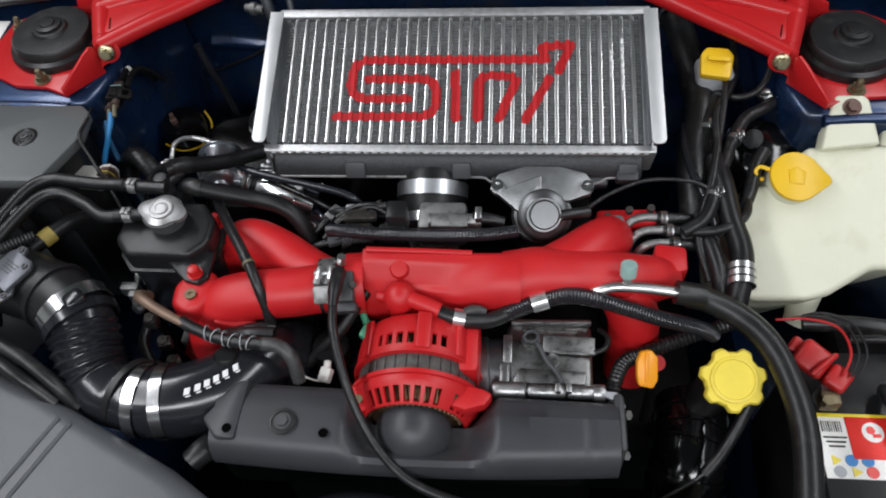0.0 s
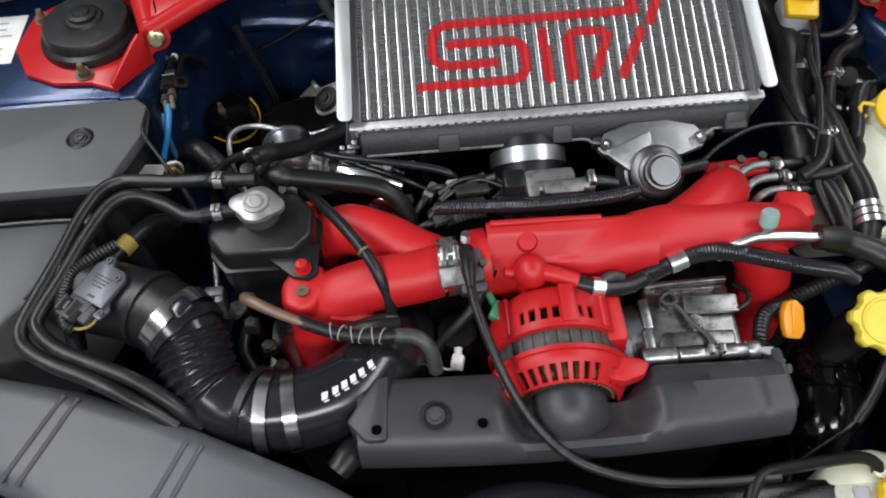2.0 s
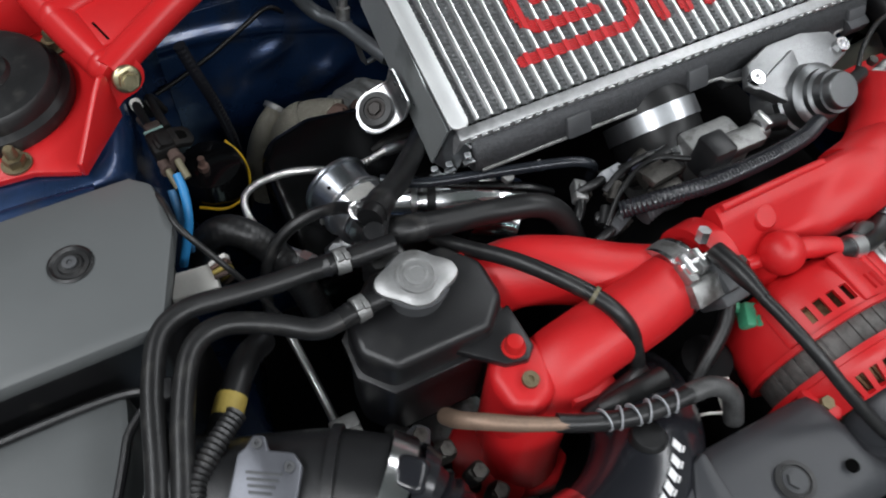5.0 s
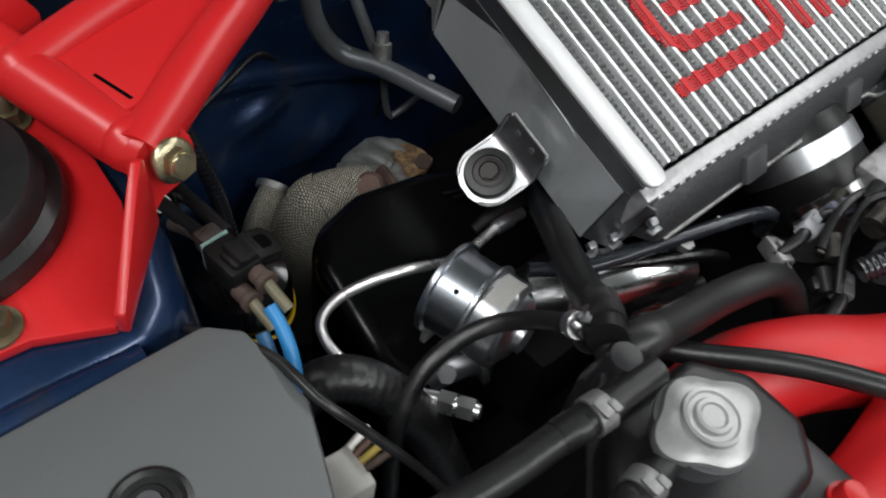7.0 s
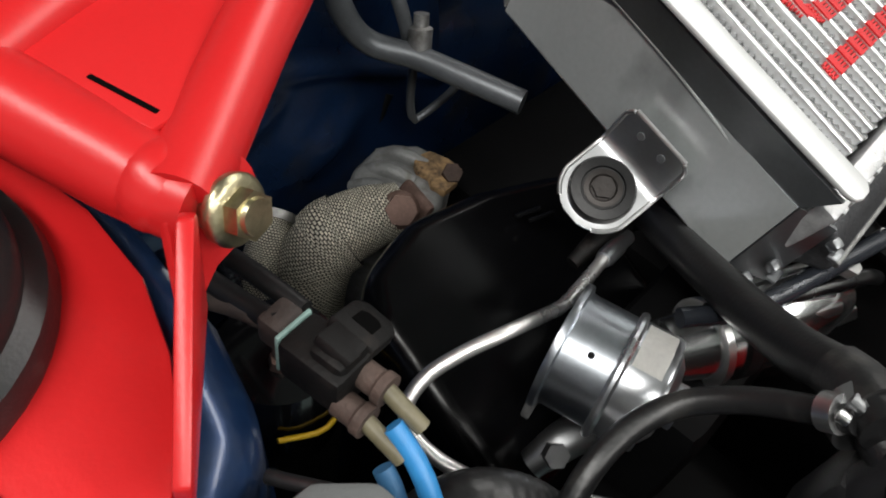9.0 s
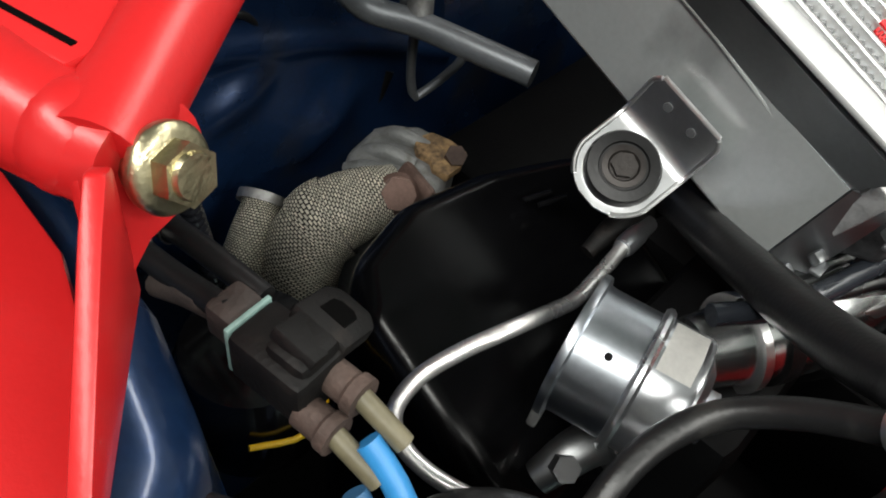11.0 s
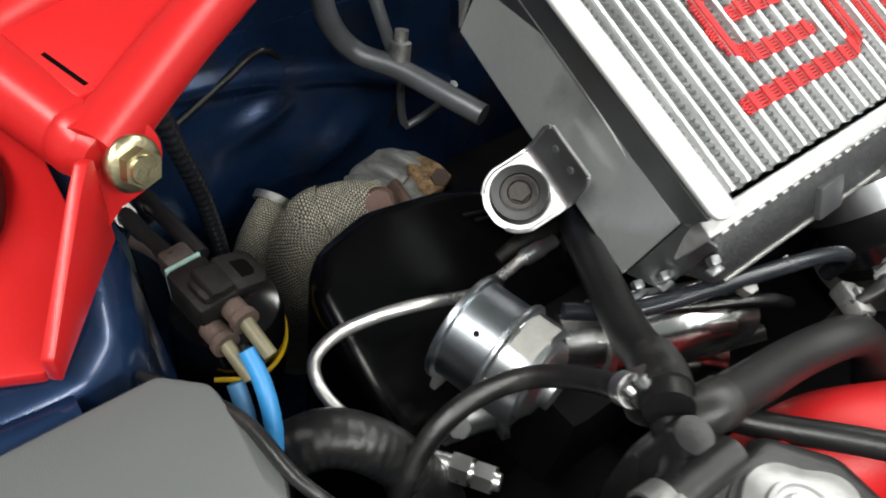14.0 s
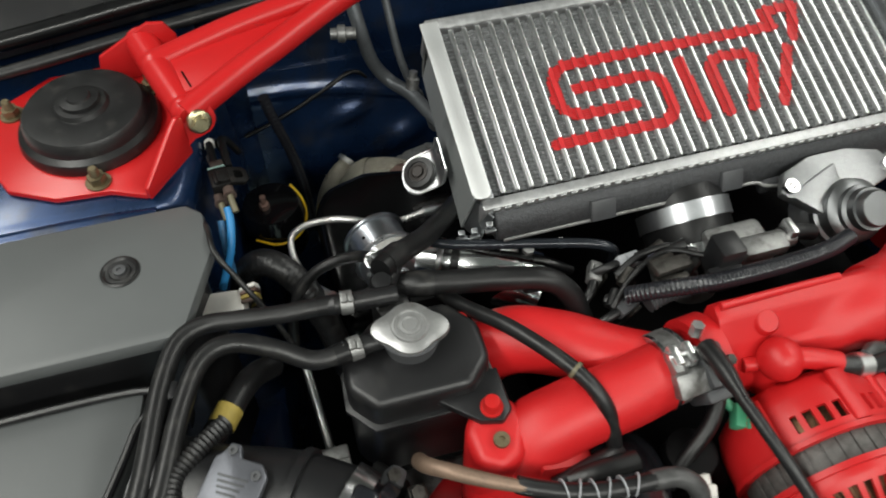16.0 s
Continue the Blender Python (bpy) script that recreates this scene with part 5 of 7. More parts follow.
part("socket", join(box((0, 0, 0), (0.030, 0.014, 0.016), 0.002, SP @ Matrix.Translation((-0.008, -0.028, -0.010))), box((0, 0, 0), (0.012, 0.020, 0.014), 0.002, SP @ Matrix.Translation((0.008, -0.034, -0.010)))), DARK_GREY, mf, "dark grey sensor socket")
part("plug", join(box((0, 0, 0), (0.020, 0.020, 0.016), 0.002, SP @ Matrix.Translation((-0.013, -0.038, -0.008))), box((0, 0, 0), (0.003, 0.018, 0.008), 0.001, SP @ Matrix.Translation((-0.020, -0.036, 0.002))), box((0, 0, 0), (0.003, 0.018, 0.008), 0.001, SP @ Matrix.Translation((-0.006, -0.036, 0.002)))), DARK_GREY, mf)
part("plug_latch", box((0, 0, 0), (0.008, 0.014, 0.005), 0.0015, SP @ Matrix.Translation((-0.013, -0.036, 0.002))), BLACK_PLASTIC, mf)
hose("sensor_conduit", [(-0.518, 0.388, 0.945), (-0.527, 0.395, 0.950), (-0.533, 0.418, 0.953), (-0.530, 0.445, 0.954), (-0.515, 0.463, 0.953), (-0.495, 0.481, 0.948)], 0.0056, RUBBER, "black corrugated wiring conduit to the airflow sensor", "conduit", ribs=(0.0036, 0.0012))
hose("sensor_wire", [(-0.520, 0.392, 0.948), (-0.514, 0.387, 0.950), (-0.502, 0.389, 0.950), (-0.497, 0.397, 0.950)], 0.0014, TAPE_YELLOW, "thin pale wire loop at the sensor plug", "wire", seg=8)

# ---- air box, lid and duct ----
ab = thing("air_box", (-0.62, 0.60, 0.70), "charcoal plastic air filter box with flat lid", "air box")
part("lid", prism([(-0.80, 0.676), (-0.503, 0.676), (-0.490, 0.664), (-0.487, 0.622), (-0.512, 0.558), (-0.522, 0.551), (-0.80, 0.551)], 0.945, 0.960, 0.0035), GREY_PLASTIC, ab, "flat satin charcoal lid")
part("tub", prism([(-0.79, 0.670), (-0.510, 0.670), (-0.497, 0.618), (-0.522, 0.560), (-0.79, 0.560)], 0.70, 0.946, 0.004), BLACK_PLASTIC, ab)
lb = part("lid_fastener", lathe([(0.0142, 0), (0.0147, 0.0012), (0.0130, 0.0020), (0.0112, 0.0004), (0.0085, 0.0004), (0.0075, 0.0018), (0.003, 0.0020), (0.002, 0.0012), (0, 0.0012)], Matrix.Translation((-0.555, 0.620, 0.9598)), 40), RUBBER, ab, "round black screw fastener")
part("screw", lathe([(0.0048, 0), (0.0048, 0.0028), (0.002, 0.0030), (0.0018, 0.0016), (0, 0.0016)], Matrix.Translation((-0.555, 0.620, 0.9605)), 20), DARK_GREY, lb)
fc = thing("front_air_chamber", (-0.66, 0.47, 0.74), "charcoal plastic lower air chamber beside the hoses", "air chamber")
part("top", prism([(-0.80, 0.540), (-0.552, 0.540), (-0.560, 0.500), (-0.588, 0.440), (-0.625, 0.400), (-0.80, 0.400)], 0.74, 0.920, 0.006), GREY_PLASTIC, fc)
part("rim", tube([(-0.78, 0.538, 0.921), (-0.556, 0.538, 0.921), (-0.562, 0.505, 0.921), (-0.590, 0.443, 0.921)], 0.003, 8), BLACK_PLASTIC, fc)
dk = thing("air_duct", (-0.44, 0.25, 0.84), "broad satin black plastic air intake duct with moulded ribs", "air duct")
back = [(-0.80, 0.395), (-0.700, 0.388), (-0.609, 0.372), (-0.525, 0.350), (-0.442, 0.318), (-0.355, 0.277), (-0.290, 0.246), (-0.238, 0.214), (-0.205, 0.175)]
front = [(-0.215, 0.075), (-0.30, 0.085), (-0.40, 0.135), (-0.50, 0.200), (-0.555, 0.245), (-0.66, 0.30), (-0.80, 0.32)]
part("shell", prism(back + front, 0.835, 0.912, 0.022, seg=5), DUCT, dk, sharp=50)
for (xa, ya), (xb, yb) in (((-0.533, 0.340), (-0.572, 0.262)), ((-0.519, 0.336), (-0.556, 0.258)), ((-0.412, 0.286), (-0.458, 0.186)), ((-0.398, 0.281), (-0.444, 0.180))):
    part("rib", tube([(xa, ya, 0.9110), ((xa + xb) / 2, (ya + yb) / 2, 0.9115), (xb, yb, 0.9110)], 0.0032, 10, flat=0.7), DUCT, dk)
part("drain_stub", tube([(-0.262, 0.300, 0.84), (-0.272, 0.276, 0.872), (-0.284, 0.262, 0.872)], [0.013, 0.014, 0.012], 20), RUBBER, dk)

# ---- hoses along the left ----
ch_a = thing("coolant_hose", (-0.53, 0.50, 0.92), "black rubber coolant hose looping along the air box", "hose", "coolant hoses")
part("hose", tube([(-0.390, 0.547, 0.957), (-0.420, 0.550, 0.956), (-0.445, 0.552, 0.955), (-0.476, 0.556, 0.955), (-0.501, 0.558, 0.955), (-0.520, 0.547, 0.955), (-0.534, 0.513, 0.955), (-0.547, 0.458, 0.955), (-0.561, 0.409, 0.954), (-0.567, 0.390, 0.950), (-0.560, 0.374, 0.945), (-0.535, 0.358, 0.940), (-0.500, 0.343, 0.935), (-0.460, 0.323, 0.925), (-0.427, 0.307, 0.900)], 0.0072, 16, step=0.004), RUBBER, ch_a)
part("end_cuff", tube([(-0.392, 0.547, 0.957), (-0.418, 0.550, 0.956)], 0.0077, 16), RUBBER_MATT, ch_a)
ch_b = thing("coolant_hose", (-0.51, 0.49, 0.92), "black rubber coolant hose looping along the air box", "hose", "coolant hoses")
part("hose", tube([(-0.390, 0.516, 0.945), (-0.412, 0.513, 0.945), (-0.431, 0.514, 0.945), (-0.455, 0.529, 0.948), (-0.483, 0.538, 0.954), (-0.505, 0.529, 0.955), (-0.522, 0.493, 0.955), (-0.537, 0.443, 0.955), (-0.550, 0.409, 0.953), (-0.552, 0.392, 0.950), (-0.531, 0.372, 0.943), (-0.491, 0.354, 0.936), (-0.456, 0.338, 0.930), (-0.427, 0.321, 0.915), (-0.409, 0.308, 0.890)], 0.0072, 16, step=0.004), RUBBER, ch_b)
part("end_cuff", tube([(-0.392, 0.516, 0.945), (-0.414, 0.513, 0.945)], 0.0077, 16), RUBBER_MATT, ch_b)
for p, w in (((-0.3968, 0.5475, 0.957), (1, -0.1, 0)), ((-0.3985, 0.515, 0.945), (1, 0.12, 0))):
    solo("spring_clip", join(ring(p, w, 0.0078, 0.009, 0.0012, 24), box((p[0] - 0.002, p[1] - 0.002, p[2] + 0.0098), (0.005, 0.009, 0.003), 0.001), box((p[0] + 0.003, p[1] - 0.004, p[2] + 0.0094), (0.004, 0.006, 0.003), 0.001)), ALU_CAST, "small steel spring clip on a hose end", "hose clip", "hose clips")
for p in ((-0.528, 0.512, 0.932), (-0.541, 0.470, 0.930)):
    solo("hose_retainer", box(p, (0.012, 0.014, 0.05), 0.002, pose(0, 0, 0, 0, 0, -15)), BLACK_PLASTIC, "black plastic retainer between two hoses", "hose clip", "hose retainers")
th = thing("taped_hose", (-0.50, 0.50, 0.90), "dull black hose with an ochre tape band", "hose")
part("hose", tube([(-0.462, 0.548, 0.895), (-0.478, 0.527, 0.918), (-0.498, 0.498, 0.924), (-0.520, 0.468, 0.922), (-0.545, 0.430, 0.905), (-0.548, 0.405, 0.88)], 0.0095, 16), RUBBER_MATT, th)
part("tape_band", tube([(-0.494, 0.504, 0.9237), (-0.498, 0.498, 0.924), (-0.502, 0.492, 0.924)], 0.0101, 16), TAPE_YELLOW, th, "ochre tape band")

# tee piece behind the tank
te = thing("hose_tee", (-0.366, 0.572, 0.93), "black plastic hose tee with a steel clamp", "hose connector")
part("body", join(lathe([(0.0095, 0), (0.0095, 0.012), (0.0088, 0.013), (0.0088, 0.030), (0.0072, 0.0335), (0, 0.0345)], axis((-0.3675, 0.5590, 0.928), (-0.02, -0.06, 1)), 24), tube([(-0.388, 0.547, 0.956), (-0.374, 0.552, 0.950), (-0.362, 0.566, 0.948), (-0.352, 0.585, 0.948)], 0.0080, 16)), BLACK_PLASTIC, te)
part("clamp", join(ring((-0.3605, 0.577, 0.951), (0.6, 0.75, -0.2), 0.0112, 0.010, 0.0010), box((-0.367, 0.581, 0.960), (0.006, 0.005, 0.004), 0.001)), BOV_STEEL, te, "steel clamp")
bh = thing("breather_hose", (-0.31, 0.63, 0.91), "fat black breather hose running under the intercooler", "hose")
part("hose", tube([(-0.366, 0.569, 0.958), (-0.353, 0.582, 0.953), (-0.337, 0.601, 0.935), (-0.319, 0.620, 0.919), (-0.303, 0.639, 0.907), (-0.285, 0.661, 0.894), (-0.267, 0.683, 0.882), (-0.25, 0.70, 0.87)], 0.0094, 18), RUBBER_MATT, bh)
part("end_cuff", tube([(-0.361, 0.574, 0.957), (-0.354, 0.581, 0.9535), (-0.348, 0.588, 0.948)], 0.0104, 18), RUBBER, bh)
vh = thing("vacuum_hose", (-0.39, 0.62, 0.88), "thin black vacuum hose arching from a tee", "hose")
part("hose", tube([(-0.369, 0.578, 0.957), (-0.366, 0.592, 0.942), (-0.366, 0.606, 0.927), (-0.374, 0.620, 0.914), (-0.391, 0.628, 0.905), (-0.411, 0.629, 0.896), (-0.429, 0.624, 0.880), (-0.440, 0.616, 0.856), (-0.445, 0.608, 0.82)], 0.0050, 16), RUBBER, vh)
part("spring_clip", join(ring((-0.3685, 0.584, 0.9525), (0.2, 0.7, -0.8), 0.0054, 0.006, 0.0012, 20), box((-0.373, 0.582, 0.958), (0.004, 0.004, 0.003), 0.0008)), ALU, vh, "bright spring clip")
xh = thing("cross_hose", (-0.28, 0.558, 0.91), "thick black hose crossing behind the manifold", "hose")
part("hose", tube([(-0.352, 0.568, 0.934), (-0.337, 0.563, 0.937), (-0.305, 0.560, 0.931), (-0.270, 0.557, 0.925), (-0.234, 0.549, 0.921), (-0.215, 0.540, 0.905), (-0.205, 0.528, 0.88)], 0.0098, 18), RUBBER_MATT, xh)
part("cuff", tube([(-0.346, 0.566, 0.9355), (-0.337, 0.563, 0.937), (-0.328, 0.562, 0.9355)], 0.0108, 18), RUBBER, xh)
thn = thing("bypass_hose", (-0.25, 0.45, 0.88), "thin black hose draped over the red runners", "hose")
part("hose", tube([(-0.322, 0.572, 0.912), (-0.308, 0.547, 0.918), (-0.280, 0.503, 0.936), (-0.250, 0.457, 0.938), (-0.236, 0.432, 0.926), (-0.230, 0.418, 0.90), (-0.228, 0.408, 0.87)], 0.0060, 16, step=0.004), RUBBER, thn)
part("ring", ring((-0.2495, 0.4565, 0.938), (0.5, -0.8, -0.1), 0.0062, 0.003, 0.0008, 24), OLIVE, thn)
rp = thing("breather_pipe", (-0.30, 0.40, 0.88), "rusty steel pipe continuing as a taped black hose", "pipe")
part("steel_pipe", tube([(-0.372, 0.440, 0.895), (-0.370, 0.426, 0.918), (-0.356, 0.414, 0.926), (-0.335, 0.403, 0.923), (-0.307, 0.391, 0.918)], [0.0062, 0.0056, 0.0046], 14), TAN_STEEL, rp, "rusty bare steel pipe")
part("hose", tube([(-0.315, 0.396, 0.918), (-0.300, 0.389, 0.916), (-0.275, 0.380, 0.914), (-0.250, 0.375, 0.914), (-0.222, 0.373, 0.915)], 0.0064, 16), RUBBER, rp)
for k in range(6):
    s = 0.2 + 0.13 * k
    a, b = Vector((-0.300, 0.389, 0.916)), Vector((-0.224, 0.373, 0.9155))
    p = a.lerp(b, s) + Vector((0, -0.003 * math.sin(s * 3.14), -0.002 * math.sin(s * 3.14)))
    part("tape_edge", ring(p, (b - a) + Vector((0, 0.02 * (-1) ** k, 0)), 0.0079, 0.0010, 0.0004, 20), GREY, rp)
part("end_sleeve", tube([(-0.224, 0.3735, 0.914), (-0.205, 0.371, 0.914), (-0.192, 0.362, 0.905), (-0.188, 0.35, 0.88)], 0.0072, 16), WRAP_DARK, rp)
hose("stub_hose", [(-0.270, 0.398, 0.885), (-0.248, 0.396, 0.893), (-0.220, 0.396, 0.893)], 0.0085, RUBBER, "short black hose stub below the red runner")

# bonnet-latch style cable draped in front
hose("drape_cable", [(-0.149, 0.402, 0.944), (-0.146, 0.380, 0.943), (-0.138, 0.352, 0.934), (-0.124, 0.318, 0.914), (-0.105, 0.288, 0.893), (-0.080, 0.262, 0.880), (-0.050, 0.245, 0.872), (0.0, 0.233, 0.864), (0.06, 0.230, 0.858), (0.115, 0.232, 0.853)], 0.0046, RUBBER, "thin black cable draped over the belt cover", "cable", step=0.004)

# ---- throttle body and bypass valve ----
tb = thing("throttle_body", (-0.06, 0.57, 0.80), "cast aluminium throttle body under a clamped rubber coupling", "throttle body")
ca = Vector((0, -0.86, -0.51)).normalized()
part("coupling", lathe([(0.038, -0.022), (0.0415, -0.012), (0.0415, 0.046), (0.039, 0.05)], axis((-0.067, 0.611, 0.878), ca), 56), RUBBER_MATT, tb, "short black rubber coupling")
worm_clamp(tb, Vector((-0.067, 0.611, 0.878)), ca, 0.0418, 0.013, "bright steel clamp band")
worm_clamp(tb, Vector((-0.067, 0.611, 0.878)) + ca * 0.036, ca, 0.0418, 0.012, "bright steel clamp band")
part("coupling_band", ring(Vector((-0.067, 0.611, 0.878)) + ca * 0.001, ca, 0.0426, 0.017, 0.0010, 56), ZINC_BRIGHT, tb, "satin steel band")
part("casting", join(box((-0.050, 0.552, 0.888), (0.056, 0.040, 0.038), 0.006), lathe([(0.033, 0), (0.035, 0.03)], Matrix.Translation((-0.066, 0.58, 0.82)), 32)), ALU_CAST, tb)
part("shaft_tower", join(box((-0.040, 0.535, 0.912), (0.042, 0.018, 0.012), 0.003), lathe([(0.009, -0.03), (0.009, 0.03)], axis((-0.035, 0.543, 0.905), (1, 0, 0)), 20)), ALU_CAST, tb)
part("position_sensor", join(box((-0.095, 0.520, 0.938), (0.022, 0.024, 0.036), 0.003), box((-0.100, 0.505, 0.930), (0.030, 0.014, 0.020), 0.003)), BLACK_PLASTIC, tb, "dark plastic sensor")
part("linkage", join(box((-0.138, 0.525, 0.935), (0.036, 0.012, 0.006), 0.001, pose(0, 0, 0, 0, 10, 10)), box((-0.140, 0.515, 0.925), (0.030, 0.010, 0.012), 0.002), lathe([(0.008, 0), (0.008, 0.02)], axis((-0.150, 0.532, 0.925), (1, 0, 0.2)), 16)), LINKAGE, tb)
part("spring", tube([(-0.125, 0.515, 0.915), (-0.145, 0.515, 0.913), (-0.160, 0.512, 0.91)], 0.008, 12, ribs=(0.004, 0.002)), DARK_GREY, tb)
for k, (x, y, z) in enumerate(((-0.118, 0.548, 0.918), (-0.128, 0.560, 0.905), (-0.108, 0.535, 0.905), (-0.165, 0.540, 0.905), (-0.178, 0.530, 0.892))):
    part("cam_lever", join(box((x, y, z), (0.016, 0.012, 0.010), 0.003, pose(0, 0, 0, 20 * k, 12, 35 * k)), lathe([(0.0055, -0.008), (0.0055, 0.008)], axis((x, y, z + 0.004), (1, 0.3 * k, 0.4)), 14)), LINKAGE if k % 2 else RUBBER, tb, "grimy cable lever")
part("cable", tube([(-0.172, 0.545, 0.908), (-0.150, 0.552, 0.918), (-0.125, 0.552, 0.922), (-0.100, 0.545, 0.915)], 0.0032, 10), RUBBER, tb)
part("cable", tube([(-0.185, 0.520, 0.900), (-0.160, 0.538, 0.915), (-0.130, 0.545, 0.926), (-0.105, 0.530, 0.930)], 0.0026, 10), RUBBER, tb)
part("side_pipe", tube([(-0.015, 0.545, 0.908), (0.002, 0.546, 0.906), (0.020, 0.545, 0.900)], 0.0075, 14), RUBBER, tb)
part("pipe_clip", box((-0.008, 0.5455, 0.910), (0.008, 0.018, 0.018), 0.002), ALU, tb)
for p, w, mt in (((-0.1815, 0.562, 0.892), 62, ALU_CAST), ((-0.153, 0.560, 0.902), 10, GREY), ((-0.128, 0.556, 0.906), -6, PURPLE_GREY), ((-0.171, 0.522, 0.894), 25, DARK_GREY)):
    cn = thing("wiring_connector", Vector(p) - Vector((0, 0, 0.03)), "small grimy wiring connector with short black leads", "connector", "wiring connectors")
    cm = Matrix.Translation(p) @ pose(0, 0, 0, 14, 6, w)
    part("shell", join(box((0, 0, 0), (0.022, 0.012, 0.011), 0.002, cm), box((0.002, 0, 0.006), (0.008, 0.006, 0.004), 0.001, cm)), mt, cn)
    part("boot", tube([cm @ Vector(q) for q in ((-0.010, 0, 0), (-0.020, 0.001, -0.002), (-0.032, 0.004, -0.012))], [0.0045, 0.0040, 0.0030], 10), RUBBER, cn)
    part("stay", box((0.008, 0, -0.018), (0.010, 0.003, 0.030), 0.0008, cm), LINKAGE, cn)
hose("wiring_conduit", [(-0.175, 0.520, 0.915), (-0.150, 0.508, 0.930), (-0.110, 0.500, 0.936), (-0.050, 0.503, 0.930), (0.0, 0.510, 0.924), (0.035, 0.522, 0.915)], 0.0068, SILICONE, "black corrugated wiring conduit above the manifold", "conduit", ribs=(0.0036, 0.0008))

bv = thing("bypass_valve", (0.065, 0.565, 0.86), "cast and machined aluminium bypass valve", "bypass valve")
va = Vector((0, -0.62, 0.78)).normalized()
VB = axis((0.0655, 0.572, 0.882), va)
part("flange", prism([(-0.060, -0.006), (-0.055, -0.012), (-0.030, -0.020), (0.030, -0.020), (0.055, -0.012), (0.060, -0.002), (0.050, 0.014), (0.020, 0.022), (-0.020, 0.022), (-0.050, 0.012)], 0.0, 0.010, 0.002, Matrix.Translation((0.064, 0.590, 0.912)) @ pose(0, 0, 0, 20, 0, 0)), VALVE_CAST, bv)
for x in (0.013, 0.115):
    part("bolt", lathe([(0.0068, 0), (0.0068, 0.008), (0.0035, 0.008), (0.0035, 0.004), (0, 0.004)], Matrix.Translation((x, 0.584, 0.918)) @ pose(0, 0, 0, 20, 0, 0), 20), CHROME, bv, "bright socket bolt")
part("neck", lathe([(0.036, -0.012), (0.035, 0.006), (0.032, 0.014)], VB, 40), VALVE_CAST, bv)
part("web", prism([(-0.055, 0.0), (-0.02, -0.03), (0.0, -0.02), (0.0, 0.02)], 0.0, 0.016, 0.003, Matrix.Translation((0.064, 0.585, 0.905)) @ pose(0, 0, 0, 30, 0, 0)), VALVE_CAST, bv)
part("body", lathe([(0.032, 0.010), (0.0330, 0.014), (0.0330, 0.020), (0.0300, 0.0215), (0.0300, 0.025), (0.0290, 0.0270), (0.0290, 0.034), (0.026, 0.037), (0.0225, 0.0385), (0.0225, 0.044), (0.0195, 0.046), (0.0190, 0.054)], VB, 48), BOV_STEEL, bv, "machined ringed body")
part("cap", lathe([(0.0165, 0.050), (0.0165, 0.0605), (0.0150, 0.0625), (0, 0.0628)], VB, 36), BOV_STEEL, bv)
part("hose_stub", tube([(0.078, 0.540, 0.920), (0.095, 0.545, 0.918), (0.116, 0.552, 0.914)], 0.0062, 14), RUBBER, bv)
hose("vacuum_line", [(0.110, 0.552, 0.915), (0.140, 0.575, 0.918), (0.185, 0.596, 0.918), (0.235, 0.598, 0.914), (0.262, 0.590, 0.905)], 0.0024, RUBBER, "thin black vacuum line from the bypass valve", seg=10)

# ---- turbo side, under the brace ----
hs = thing("turbo_heat_shield", (-0.30, 0.72, 0.62), "black enamelled turbo heat shield", "heat shield")
shell = prism([(-0.398, 0.632), (-0.400, 0.747), (-0.384, 0.772), (-0.340, 0.785), (-0.290, 0.776), (-0.236, 0.754), (-0.225, 0.632)], 0.62, 0.848, 0.014, seg=5, angle=20)
for v in shell.verts:
    if v.co.z > 0.75:
        v.co.z -= max(0, 0.705 - v.co.y) * 0.9
part("shell", shell, SHIELD_BLACK, hs, sharp=60)
for k in range(2):
    part("louvre", tube([(-0.292 + 0.004 * k, 0.746 - 0.007 * k, 0.8478), (-0.276 + 0.004 * k, 0.741 - 0.007 * k, 0.8478)], 0.0014, 8), BLACK_GLOSS, hs)
hose("drain_hose", [(-0.306, 0.701, 0.862), (-0.290, 0.700, 0.868), (-0.268, 0.698, 0.869), (-0.24, 0.694, 0.86)], [0.004, 0.0065, 0.007, 0.007], DUSTY_BLACK, "soft black drain hose on the heat shield")

wr = thing("exhaust_pipe", (-0.34, 0.83, 0.62), "exhaust up-pipe bound in woven glass fibre wrap", "exhaust pipe")
part("wrapped_bend", tube([(-0.282, 0.833, 0.770), (-0.303, 0.842, 0.768), (-0.327, 0.850, 0.757), (-0.342, 0.850, 0.732), (-0.350, 0.842, 0.69), (-0.352, 0.83, 0.63)], [0.019, 0.0235, 0.0255, 0.025, 0.024, 0.024], 40, step=0.003, uv=True), EX_WRAP, wr, "woven beige glass fibre wrap")
part("wrap_overlap", tube([(-0.317, 0.847, 0.762), (-0.324, 0.850, 0.758), (-0.330, 0.8515, 0.753)], [0.0262, 0.0268, 0.0262], 40, step=0.003, uv=True), EX_WRAP, wr)
part("wrapped_branch", tube([(-0.339, 0.890, 0.754), (-0.357, 0.877, 0.744), (-0.374, 0.866, 0.715), (-0.380, 0.855, 0.66)], [0.012, 0.0155, 0.0165, 0.016], 32, step=0.003, uv=True), EX_WRAP, wr, "woven grey-beige wrap")
part("tie", ring((-0.340, 0.889, 0.754), (-0.6, -0.4, -0.4), 0.0145, 0.006, 0.0016), ALU_CAST, wr, "steel tie")
part("flange", box((-0.268, 0.834, 0.764), (0.008, 0.030, 0.026), 0.004, pose(0, 0, 0, 10, 30, 0)), BROWN_STEEL, wr, "rusty flange")
